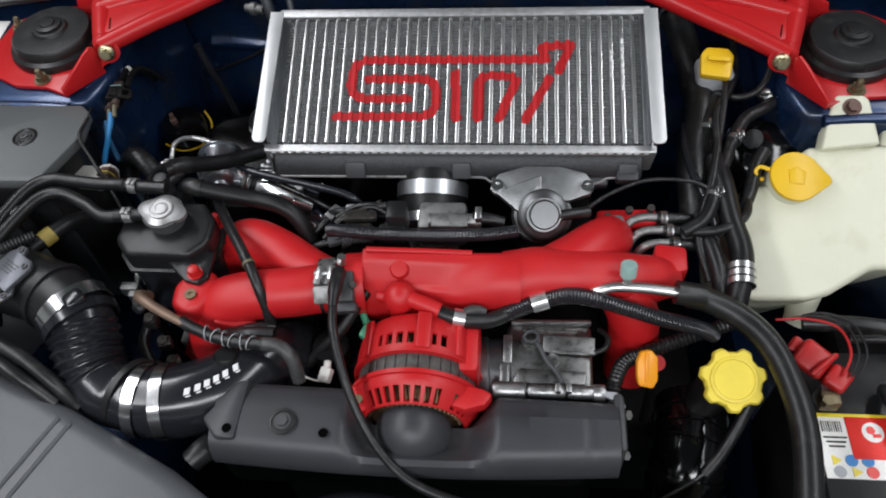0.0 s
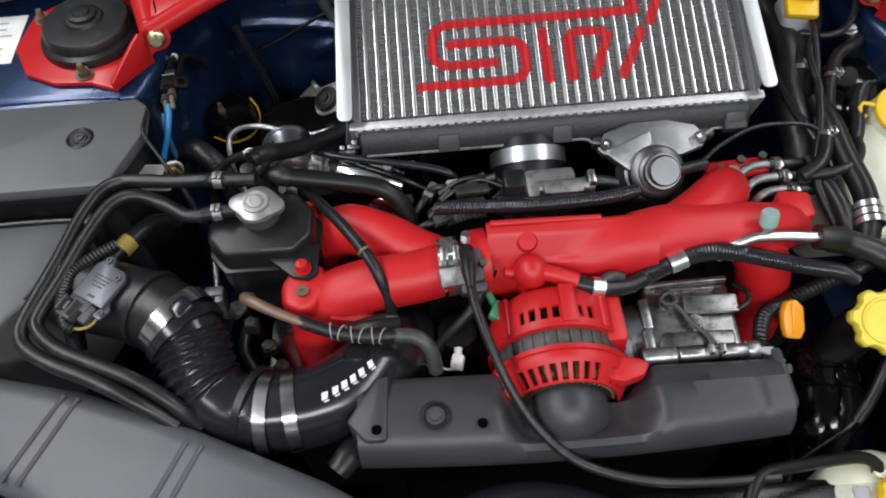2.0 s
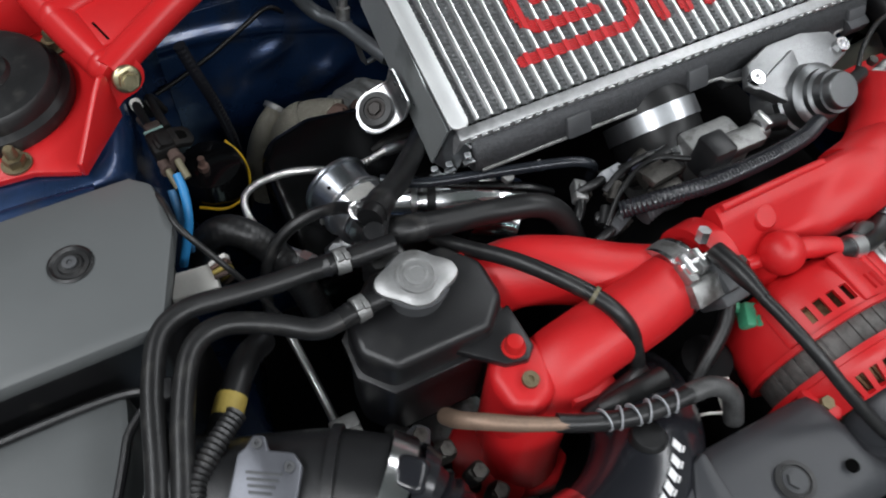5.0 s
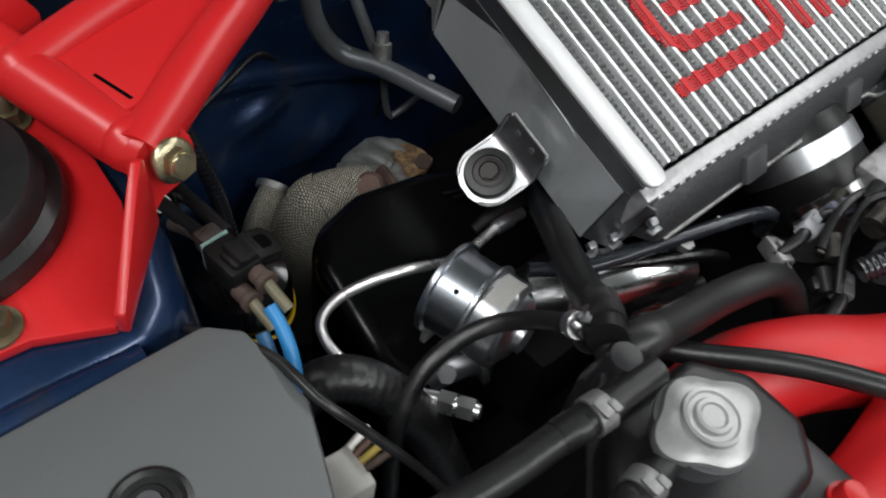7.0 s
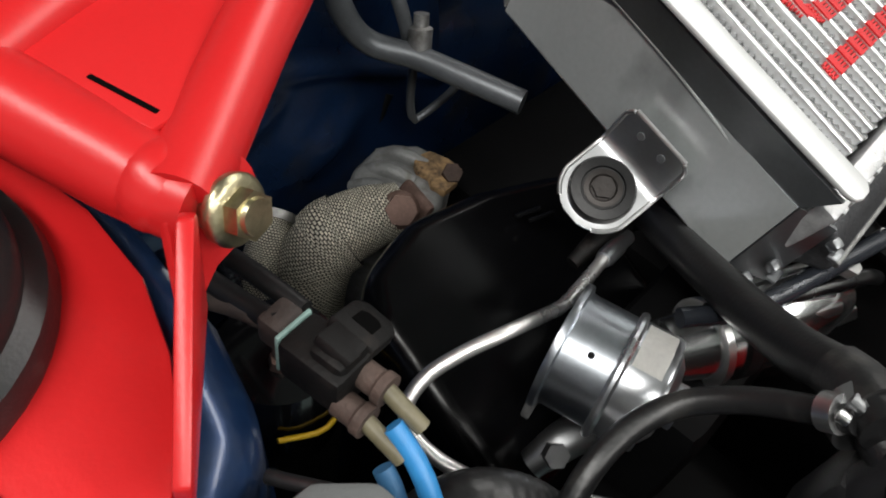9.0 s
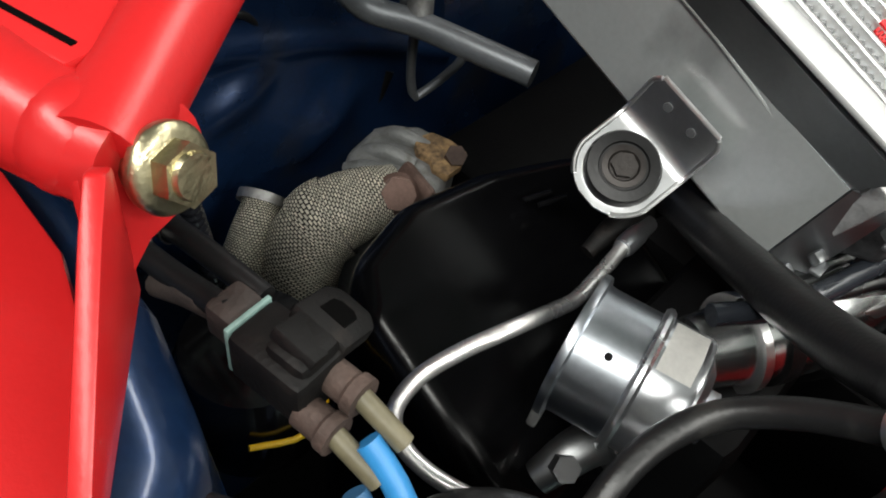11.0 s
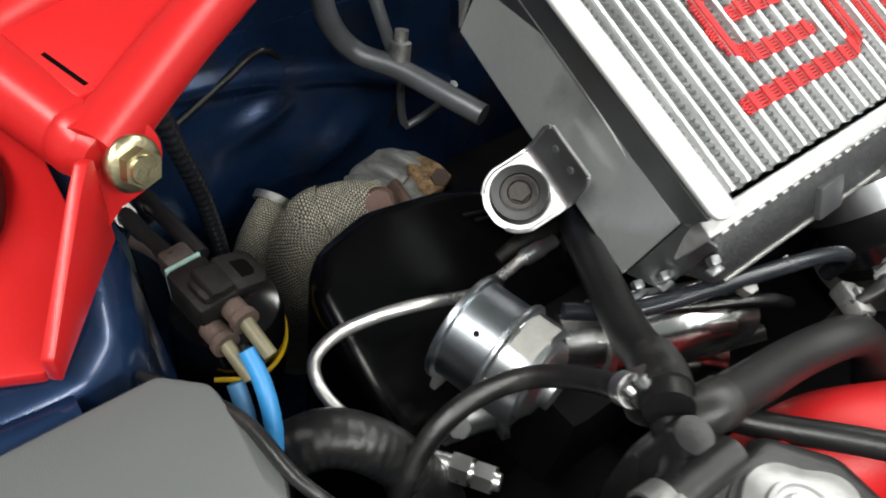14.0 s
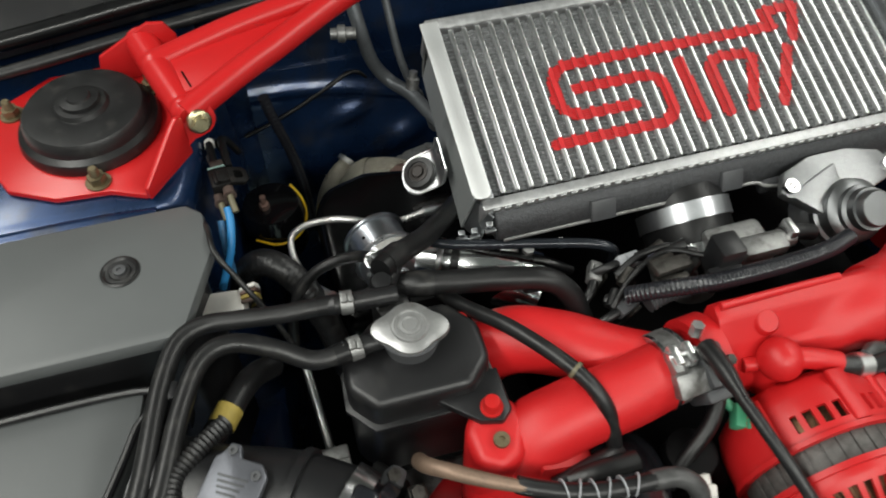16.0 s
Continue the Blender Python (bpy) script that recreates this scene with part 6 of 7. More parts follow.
part("flange_bolt", join(lathe([(0.0128, 0), (0.0128, 0.002), (0.0105, 0.004)], axis((-0.290, 0.826, 0.782), (-0.5, -0.5, 0.7)), 24), hexhead((-0.291, 0.825, 0.7835), (-0.5, -0.5, 0.7), 0.0105, 0.010)), BROWN_STEEL, wr, "heat-browned hex bolt")

gb = thing("bellhousing", (-0.23, 0.87, 0.60), "dusty grey cast bellhousing with ribs", "bellhousing")
part("casting", prism([(-0.298, 0.864), (-0.272, 0.890), (-0.238, 0.898), (-0.212, 0.880), (-0.204, 0.846), (-0.25, 0.822), (-0.285, 0.842)], 0.62, 0.758, 0.008, seg=3), CAST_DUSTY, gb)
for k in range(3):
    part("rib", tube([(-0.280 + 0.019 * k, 0.880 + 0.006 * k, 0.752), (-0.273 + 0.019 * k, 0.866 + 0.006 * k, 0.760), (-0.264 + 0.019 * k, 0.846 + 0.006 * k, 0.758)], [0.005, 0.0065, 0.005], 12), CAST_DUSTY, gb, sharp=60)
part("lug", join(box((-0.288, 0.856, 0.764), (0.018, 0.014, 0.012), 0.003, pose(0, 0, 0, 0, 15, 20)), box((-0.262, 0.842, 0.762), (0.022, 0.012, 0.010), 0.003, pose(0, 0, 0, 0, 5, -20))), CAST_DUSTY, gb)
part("rust_plate", prism([(-0.026, -0.010), (-0.008, -0.020), (0.012, -0.022), (0.022, -0.006), (0.026, 0.014), (0.010, 0.028), (-0.006, 0.022), (-0.012, 0.008), (-0.022, 0.004)], -0.006, 0.001, 0.0015, Matrix.Translation((-0.226, 0.846, 0.7615)) @ pose(0, 0, 0, 3, 2, 34) @ Matrix.Diagonal((0.74, 0.74, 1, 1))), OCHRE_RUST, gb, "ochre rusted bracket plate")
part("rust_stain_bolt", hexhead((-0.222, 0.838, 0.7625), (-0.3, -0.4, 0.9), 0.0075, 0.006), RUST, gb)

# wastegate actuator
wa = thing("wastegate_actuator", (-0.352, 0.66, 0.85), "zinc-plated wastegate actuator canister with a paper label", "actuator")
aw = Vector((0.215, -0.975, 0.045)).normalized()
AM = axis((-0.352, 0.673, 0.866), aw) @ Matrix.Diagonal((1.06, 1.06, 1.06, 1))
part("canister", lathe([(0.0, -0.0035), (0.0240, -0.0035), (0.0288, -0.0030), (0.0292, -0.0015), (0.0288, 0.0), (0.0262, 0.0008), (0.0258, 0.0030), (0.0258, 0.0215), (0.0250, 0.0225)], AM, 64), CHROME_DULL, wa)
part("crimp_ring", lathe([(0.024, 0.0215), (0.0280, 0.0220), (0.0290, 0.0232), (0.0290, 0.0246), (0.0278, 0.0258), (0.024, 0.0262), (0.024, 0.0215)], AM, 64), ZINC_BRIGHT, wa, "bright crimped ring")
part("dome", lathe([(0.0262, 0.025), (0.0262, 0.0405), (0.0252, 0.0425), (0.0238, 0.0425), (0.0228, 0.0405), (0.0205, 0.0400), (0.0205, 0.0440), (0.0160, 0.0470), (0.0100, 0.0480), (0.0100, 0.0520), (0, 0.0520)], AM, 64), ZINC_BRIGHT, wa, "bright stepped end")
up = (AM.to_3x3().inverted() @ Vector((-0.55, -0.05, 0.84)))
ua = math.atan2(up.y, up.x)
hp = AM @ Vector((0.0260 * math.cos(ua), 0.0260 * math.sin(ua), 0.012))
part("vent_hole", lathe([(0.0016, -0.0004), (0.0016, 0.0006), (0, 0.0006)], axis(hp, AM.to_3x3() @ Vector((math.cos(ua), math.sin(ua), 0))), 12), DEEP_SHADE, wa)
for a0 in (math.degrees(ua) - 65,):
    lbm = bmesh.new()
    rows = []
    for k in range(9):
        a = radians(a0 + k * 7)
        rows.append([lbm.verts.new((0.0264 * math.cos(a), 0.0264 * math.sin(a), 0.0270)), lbm.verts.new((0.0264 * math.cos(a), 0.0264 * math.sin(a), 0.0395))])
    for p, q in zip(rows, rows[1:]):
        lbm.faces.new((p[0], q[0], q[1], p[1]))
    bmesh.ops.solidify(lbm, geom=lbm.faces[:], thickness=0.0004)
    lbm.transform(AM)
    part("label", lbm, LABEL_WHITE, wa, "white paper label")
part("bracket", prism([(-0.020, -0.034), (0.004, -0.040), (0.014, -0.026), (0.004, -0.018), (-0.018, -0.020)], -0.004, 0.0, 0.001, AM), ALU_CAST, wa)
part("bracket_bolt", hexhead(AM @ Vector((0.0, -0.032, 0.0)), aw, 0.0055, 0.006), ALU, wa)

# polished compressor housing beside it
th2 = thing("compressor_housing", (-0.26, 0.64, 0.80), "polished bright turbo compressor housing", "turbo")
part("volute", tube([(-0.310, 0.640, 0.815), (-0.285, 0.634, 0.825), (-0.260, 0.622, 0.828), (-0.235, 0.608, 0.826), (-0.215, 0.595, 0.82)], [0.018, 0.020, 0.020, 0.019, 0.016], 20), CHROME, th2)
for k in range(5):
    p = Vector((-0.296 + 0.019 * k, 0.632 - 0.010 * k, 0.846 + 0.002 * (k % 2)))
    part("rib", box(p, (0.005, 0.042, 0.010), 0.001, pose(0, 0, 0, -30, 10, 30 + 6 * k)), ALU, th2)
part("body", box((-0.28, 0.635, 0.815), (0.12, 0.07, 0.08), 0.012), DEEP_SHADE, th2)
part("union_bolt", hexhead((-0.228, 0.602, 0.892), (0, -0.3, 1), 0.0055, 0.006), ALU_CAST, th2)
part("union_bolt", hexhead((-0.200, 0.598, 0.896), (0, -0.3, 1), 0.0045, 0.006), ALU_CAST, th2)

br2 = thing("braided_oil_line", (-0.40, 0.69, 0.82), "stainless braided oil line curving over the heat shield", "oil line")
BP = [(-0.296, 0.690, 0.872), (-0.308, 0.689, 0.869), (-0.322, 0.688, 0.867), (-0.336, 0.687, 0.868), (-0.350, 0.688, 0.873), (-0.367, 0.689, 0.881), (-0.383, 0.692, 0.884), (-0.398, 0.698, 0.879), (-0.413, 0.7025, 0.872), (-0.4255, 0.7010, 0.864), (-0.4290, 0.692, 0.856), (-0.4270, 0.676, 0.852), (-0.4210, 0.655, 0.855), (-0.4110, 0.6315, 0.862)]
part("braid", tube(BP, 0.0033, 20, step=0.003, uv=True), BRAID, br2)
part("end_fitting", lathe([(0.0042, 0), (0.0050, 0.003), (0.0050, 0.014), (0.0042, 0.018), (0.0042, 0.026)], axis((-0.300, 0.6895, 0.8712), (0.95, 0.05, -0.10)), 18), ZINC_BRIGHT, br2)
fw = Vector((0.017, -0.030, 0.007)).normalized()
fo = Vector((-0.4110, 0.6315, 0.862))
part("end_fitting", join(lathe([(0.0036, -0.006), (0.0044, 0.0), (0.0052, 0.014)], axis(fo, fw), 18), hexhead(fo + fw * 0.013, fw, 0.0072, 0.009), lathe([(0.0048, 0.021), (0.0048, 0.024)], axis(fo, fw), 16), hexhead(fo + fw * 0.024, fw, 0.0068, 0.009), lathe([(0.0045, 0.033), (0.0040, 0.036)], axis(fo, fw), 16)), ALU, br2, "bright hex hose fitting")

# boost solenoid
so = thing("boost_solenoid", (-0.47, 0.70, 0.92), "dusty black boost solenoid valve with blue hoses", "solenoid")
SM = axis((-0.474, 0.709, 0.948), (0.10, -0.95, 0.05))
part("body", box((0, 0, 0), (0.0165, 0.017, 0.024), 0.0025, SM @ Matrix.Translation((0, 0, 0.006))), DUSTY_BLACK, so)
part("body_step", box((0, 0, 0), (0.0135, 0.020, 0.013), 0.0025, SM @ Matrix.Translation((0.0015, 0.0015, 0.010))), DUSTY_BLACK, so)
part("gasket", box((0, 0, 0), (0.0145, 0.0170, 0.0016), 0.0006, SM @ Matrix.Translation((0, 0, -0.0065))), TEAL_DULL, so, "pale teal gasket")
em = Matrix.Translation((-0.4595, 0.7025, 0.9535)) @ pose(0, 0, 0, 10, 25, 12)
ear = prism([(-0.008, -0.0085), (0.006, -0.0085), (0.0095, -0.005), (0.0095, 0.005), (0.006, 0.0085), (-0.008, 0.0085)], -0.0028, 0.0028, 0.0014, em)
part("mount_ear", ear, DUSTY_BLACK, so)
part("ear_hole", prism([(-0.003, -0.004), (0.003, -0.004), (0.0045, -0.002), (0.0045, 0.002), (0.003, 0.004), (-0.003, 0.004)], 0.0024, 0.0032, 0.0003, em), HOLE, so)
part("ear_web", box((0, 0, 0), (0.014, 0.013, 0.004), 0.001, em @ Matrix.Translation((-0.011, 0, 0))), DUSTY_BLACK, so)
for k, o in enumerate(((0.005, 0.002), (-0.006, -0.004))):
    base = SM @ Vector((o[0] * 0.8, o[1], 0.016))
    tip = SM @ Vector((o[0] * 0.8, o[1], 0.026))
    port = part("port", join(lathe([(0.0046, 0), (0.0046, 0.007), (0.0054, 0.008), (0.0054, 0.011)], axis(base, tip - base), 16)), RUST, so, "rust-stained port")
    part("port_pipe", tube([tip, tip + Vector((0.001, -0.008, -0.003)), tip + Vector((0.002, -0.014, -0.006))], 0.0028, 12), OLIVE, port)

solo("blue_hose", tube([(-0.4715, 0.676, 0.946), (-0.4715, 0.666, 0.940), (-0.4735, 0.656, 0.933), (-0.477, 0.648, 0.923), (-0.484, 0.642, 0.908), (-0.492, 0.638, 0.89)], 0.0034, 16), BLUE, "bright blue silicone vacuum hose", "hose", "blue hoses")
solo("blue_hose", tube([(-0.479, 0.671, 0.937), (-0.480, 0.663, 0.930), (-0.481, 0.658, 0.915), (-0.482, 0.656, 0.88)], 0.0033, 16), BLUE_DULL, "dusty blue vacuum hose", "hose", "blue hoses")
for dx in (0.0, 0.011):
    rt = thing("vacuum_pipe", (-0.478 + dx, 0.74, 0.93), "dusty dark vacuum pipe with a pale band", "pipe", "vacuum pipes")
    part("pipe", tube([(-0.476 + dx, 0.722, 0.951 - dx * 0.4), (-0.478 + dx, 0.742, 0.946), (-0.479 + dx, 0.764, 0.940), (-0.476 + dx, 0.785, 0.92), (-0.470 + dx, 0.80, 0.89)], 0.0036, 14), RUBBER_MATT, rt)
    part("band", ring((-0.479 + dx, 0.762, 0.9405), (0, -1, 0.25), 0.0038, 0.007, 0.0006, 20), WHITE if dx == 0 else RUBBER_MATT, rt)
part("plug", join(box((0, 0, 0), (0.012, 0.012, 0.010), 0.002, SM @ Matrix.Translation((0.001, 0.001, -0.0125))), tube([SM @ Vector((0, 0, -0.016)), SM @ Vector((-0.002, 0.000, -0.026)), SM @ Vector((-0.002, -0.008, -0.04))], 0.0036, 12)), RUST_DARK, so, "rust-stained brown plug")
hose("corrugated_conduit", [(-0.424, 0.862, 0.90), (-0.418, 0.858, 0.87), (-0.409, 0.856, 0.83), (-0.403, 0.856, 0.79), (-0.400, 0.852, 0.75), (-0.40, 0.845, 0.70)], 0.0055, SILICONE, "glossy black corrugated wiring conduit by the bulkhead", "conduit", ribs=(0.0055, 0.0006))
rl = thing("horn_relay", (-0.437, 0.765, 0.77), "round glossy black relay can with a yellow wire", "relay")
part("can", lathe([(0.030, 0), (0.0315, 0.004), (0.0310, 0.05), (0.028, 0.060), (0.015, 0.064), (0, 0.065)], Matrix.Translation((-0.440, 0.765, 0.785)), 36), BOOSTER, rl)
part("terminal", join(hexhead((-0.446, 0.757, 0.849), (0, -0.2, 1), 0.005, 0.008), lathe([(0.003, 0), (0.003, 0.016)], Matrix.Translation((-0.446, 0.757, 0.849)), 10)), BROWN_STEEL, rl)
part("yellow_wire", tube([(-0.417, 0.795, 0.835), (-0.408, 0.785, 0.822), (-0.407, 0.765, 0.815), (-0.418, 0.742, 0.815), (-0.440, 0.730, 0.82), (-0.462, 0.738, 0.825)], 0.0014, 10), YELLOW, rl, "yellow wire")
rh = thing("ribbed_hose", (-0.45, 0.65, 0.88), "glossy black ribbed hose below the solenoid", "hose")
part("hose", tube([(-0.482, 0.655, 0.84), (-0.471, 0.660, 0.876), (-0.452, 0.653, 0.892), (-0.432, 0.638, 0.882), (-0.415, 0.618, 0.85), (-0.402, 0.59, 0.79)], 0.0122, 22, ribs=(0.0045, 0.0002)), RUBBER, rh)
part("cuff", tube([(-0.424, 0.629, 0.868), (-0.418, 0.622, 0.857), (-0.413, 0.614, 0.844)], 0.0132, 22), RUBBER, rh)
hose("bonnet_cable", [(-0.505, 0.690, 0.940), (-0.489, 0.650, 0.958), (-0.485, 0.618, 0.962), (-0.472, 0.600, 0.944), (-0.457, 0.582, 0.920), (-0.440, 0.56, 0.885)], 0.0023, RUBBER, "thin black cable crossing to the hoses", "cable", seg=10)
hose("dark_pipe", [(-0.325, 0.642, 0.898), (-0.295, 0.622, 0.900), (-0.23, 0.604, 0.900), (-0.175, 0.589, 0.899), (-0.155, 0.582, 0.892), (-0.15, 0.585, 0.87)], 0.0046, BLUE_BLACK, "slim glossy black pipe below the intercooler", "pipe")
hose("dark_pipe", [(-0.300, 0.636, 0.886), (-0.26, 0.612, 0.888), (-0.215, 0.592, 0.884), (-0.19, 0.585, 0.87)], 0.0042, BLACK_GLOSS, "slim glossy black pipe below the intercooler", "pipe")

acl = thing("aircon_pipe", (-0.29, 0.86, 0.89), "grey coated air conditioning pipe with a union", "pipe")
part("pipe", tube([(-0.320, 0.912, 0.995), (-0.313, 0.886, 0.948), (-0.304, 0.880, 0.908), (-0.2885, 0.872, 0.884), (-0.2706, 0.848, 0.880), (-0.2589, 0.813, 0.880), (-0.250, 0.785, 0.880)], 0.0072, 20, step=0.004), PIPE_GREY, acl)
part("pipe", tube([(-0.284, 0.905, 0.99), (-0.278, 0.875, 0.93), (-0.272, 0.862, 0.90), (-0.258, 0.862, 0.865)], 0.0042, 14), PIPE_GREY, acl)
part("bent_stay", tube([(-0.256, 0.862, 0.868), (-0.246, 0.868, 0.825), (-0.241, 0.867, 0.806), (-0.234, 0.866, 0.804), (-0.216, 0.858, 0.822), (-0.214, 0.850, 0.845)], 0.0030, 10), PIPE_GREY, acl, "bent wire stay")
part("union", join(lathe([(0.0065, 0), (0.0065, 0.010), (0.009, 0.011), (0.009, 0.018), (0.006, 0.019), (0.006, 0.026)], axis((-0.318, 0.880, 0.945), (-1, 0.15, 0.05)), 18)), ALU_CAST, acl, "pale alloy union")
part("valve", lathe([(0.007, 0), (0.007, 0.012), (0.0045, 0.013), (0.0045, 0.02), (0, 0.02)], axis((-0.268, 0.850, 0.884), (0.2, 0.3, 1)), 16), ALU_CAST, acl)

wc = thing("white_connector", (-0.488, 0.603, 0.90), "dirty white plug with bundled brown wires", "connector")
part("shell", box((-0.490, 0.603, 0.906), (0.034, 0.022, 0.022), 0.002, pose(0, 0, 0, 0, 0, -6)), WHITE, wc)
part("shell_step", box((-0.510, 0.603, 0.904), (0.014, 0.017, 0.016), 0.002), WHITE, wc)
for k in range(4):
    part("wire", tube([(-0.475, 0.598 + 0.004 * k, 0.918), (-0.464, 0.597 + 0.005 * k, 0.920), (-0.462, 0.602 + 0.005 * k, 0.905), (-0.470, 0.612 + 0.003 * k, 0.885)], 0.0018, 8), (RUST, TAPE_YELLOW, BROWN_STEEL, WHITE)[k], wc)
hose("steel_rod", [(-0.439, 0.572, 0.848), (-0.436, 0.535, 0.836), (-0.433, 0.495, 0.818)], 0.0038, ALU, "bright steel rod beside the header tank", "rod")
solo("rod_bracket", join(box((-0.430, 0.486, 0.836), (0.022, 0.012, 0.016), 0.002), box((-0.424, 0.478, 0.822), (0.010, 0.012, 0.04), 0.002)), ALU_CAST, "small pale alloy bracket at the rod end", "bracket")
# small fittings between tank and bellows
for k, (x, y, z, mt) in enumerate(((-0.378, 0.428, 0.86, LINKAGE), (-0.362, 0.408, 0.845, LINKAGE), (-0.352, 0.392, 0.83, LINKAGE), (-0.392, 0.442, 0.87, DARK_GREY), (-0.372, 0.385, 0.825, LINKAGE))):
    f = thing("head_fitting", (x, y, z - 0.03), "small oily metal fitting beside the cylinder head", "fitting", "head fittings")
    part("block", box((x, y, z), (0.016, 0.014, 0.018), 0.004, pose(0, 0, 0, 10 * k, 8, 20 * k)), mt, f)
    part("bolt", hexhead((x, y, z + 0.006), (0.2, -0.3, 1), 0.0055, 0.007), LINKAGE, f)
    part("stem", tube([(x, y, z - 0.004), (x + 0.004, y + 0.004, z - 0.03), (x + 0.01, y + 0.004, z - 0.08)], 0.005, 10), DEEP_SHADE, f)
hose("loom", [(-0.40, 0.47, 0.83), (-0.385, 0.44, 0.85), (-0.39, 0.41, 0.84), (-0.372, 0.38, 0.82)], 0.006, RUBBER, "taped black wiring loom beside the cylinder head", "loom")
hose("loom", [(-0.125, 0.445, 0.905), (-0.135, 0.43, 0.90), (-0.150, 0.41, 0.885), (-0.175, 0.395, 0.865), (-0.19, 0.385, 0.85)], 0.0062, RUBBER_MATT, "black hose dropping beside the alternator", "hose")
wp = thing("white_plug", (-0.168, 0.368, 0.845), "small white plug on a wire behind the belt cover", "connector")
part("shell", box((-0.167, 0.368, 0.858), (0.012, 0.016, 0.014), 0.002, pose(0, 0, 0, 20, 0, -15)), WHITE, wp)
part("tip", lathe([(0.004, 0), (0.004, 0.008), (0, 0.009)], axis((-0.166, 0.374, 0.862), (0.1, 0.8, 0.4)), 12), WHITE, wp)
part("wire", tube([(-0.168, 0.361, 0.856), (-0.180, 0.360, 0.862), (-0.195, 0.366, 0.862), (-0.21, 0.37, 0.85)], 0.0012, 8), WHITE, wp)
solo("water_pump_block", join(box((-0.175, 0.400, 0.80), (0.09, 0.05, 0.08), 0.012), lathe([(0.022, 0), (0.020, 0.03), (0.010, 0.034)], Matrix.Translation((-0.165, 0.40, 0.835)), 24)), DEEP_SHADE, "pump casting behind the belt cover, shade in its near-black colour", "pump")

fs = thing("compressor_outlet", (-0.262, 0.625, 0.82), "polished alloy compressor outlet with bands beside the actuator", "pipe")
part("outlet", tube([(-0.318, 0.640, 0.866), (-0.300, 0.630, 0.868), (-0.272, 0.616, 0.869), (-0.240, 0.606, 0.868), (-0.215, 0.600, 0.862)], [0.015, 0.0185, 0.020, 0.0185, 0.016], 28), POLISHED, fs)
for k, (x, y, z) in enumerate(((-0.300, 0.630, 0.868), (-0.287, 0.6235, 0.8685))):
    part("band", ring((x, y, z), (0.88, -0.45, 0.02), 0.0195, 0.004 + 0.003 * (k % 2), 0.0016), RUBBER_MATT if k == 1 else ALU, fs)
for k in range(5):
    part("rib", box((0, 0, 0), (0.050, 0.0030, 0.006), 0.0012, Matrix.Translation((-0.262 + 0.002 * k, 0.601 + 0.0062 * k, 0.8815 + 0.0042 * k - 0.0009 * k * k)) @ pose(0, 0, 0, -30 + 12 * k, 0, -22)), ALU, fs)
tf = thing("turbo_drain_elbow", (-0.350, 0.648, 0.76), "polished cast drain elbow below the actuator", "fitting")
part("elbow", tube([(-0.372, 0.655, 0.800), (-0.356, 0.650, 0.812), (-0.338, 0.645, 0.810), (-0.322, 0.640, 0.796)], [0.008, 0.010, 0.012, 0.012], 22), BOV_STEEL, tf)
part("flange", lathe([(0.017, 0), (0.017, 0.004), (0.012, 0.005)], axis((-0.345, 0.646, 0.812), (0.8, -0.25, 0.2)), 26), BOV_STEEL, tf)
part("nut", hexhead((-0.366, 0.650, 0.812), (-0.4, -0.5, 0.8), 0.0065, 0.007), BOV_STEEL, tf)
nt2 = thing("oil_union", (-0.352, 0.667, 0.76), "bright hex banjo unions on the turbo", "fitting")
part("hex", hexhead((-0.350, 0.668, 0.776), (-0.5, -0.3, 0.8), 0.0095, 0.012), ALU, nt2)
part("hex", hexhead((-0.366, 0.664, 0.784), (-0.7, -0.4, 0.5), 0.0070, 0.010), ALU, nt2)
part("stem", tube([(-0.35, 0.668, 0.78), (-0.35, 0.668, 0.74)], 0.006, 12), ALU_CAST, nt2)
part("washer", lathe([(0.012, 0), (0.012, 0.002)], axis((-0.349, 0.669, 0.773), (-0.5, -0.3, 0.8)), 20), ALU_CAST, nt2)

hose("bulkhead_cable", [(-0.455, 0.93, 0.79), (-0.425, 0.932, 0.80), (-0.385, 0.936, 0.815), (-0.345, 0.94, 0.835), (-0.315, 0.945, 0.845), (-0.295, 0.945, 0.82), (-0.285, 0.935, 0.76)], 0.0026, RUBBER_MATT, "thin black cable clipped along the bulkhead", "cable", seg=10)

# ---- right side: wiring, hoses, tanks ----
hn = thing("engine_harness", (0.08, 0.44, 0.88), "black corrugated engine harness with bright tape", "wiring harness")
part("sleeve", tube([(-0.050, 0.422, 0.908), (-0.032, 0.416, 0.906), (-0.013, 0.414, 0.902), (0.008, 0.418, 0.897), (0.030, 0.428, 0.898)], 0.0085, 16), RUBBER, hn)
part("conduit", tube([(0.024, 0.426, 0.897), (0.060, 0.438, 0.905), (0.092, 0.4415, 0.9115), (0.125, 0.438, 0.909)], 0.0086, 18, ribs=(0.0032, 0.0009)), SILICONE, hn, "corrugated conduit")
part("conduit", tube([(0.120, 0.4385, 0.9095), (0.150, 0.432, 0.904), (0.185, 0.425, 0.897), (0.225, 0.422, 0.885), (0.245, 0.422, 0.87)], 0.0078, 18, ribs=(0.0032, 0.0009)), SILICONE, hn, "corrugated conduit")
for a, b in (((-0.030, 0.4155, 0.9055), (-0.018, 0.4145, 0.903)), ((0.052, 0.4355, 0.9033), (0.068, 0.4395, 0.9068))):
    part("bright_tape", tube([a, (Vector(a) + Vector(b)) / 2, b], 0.0103, 18), ALU, hn, "bright foil tape")
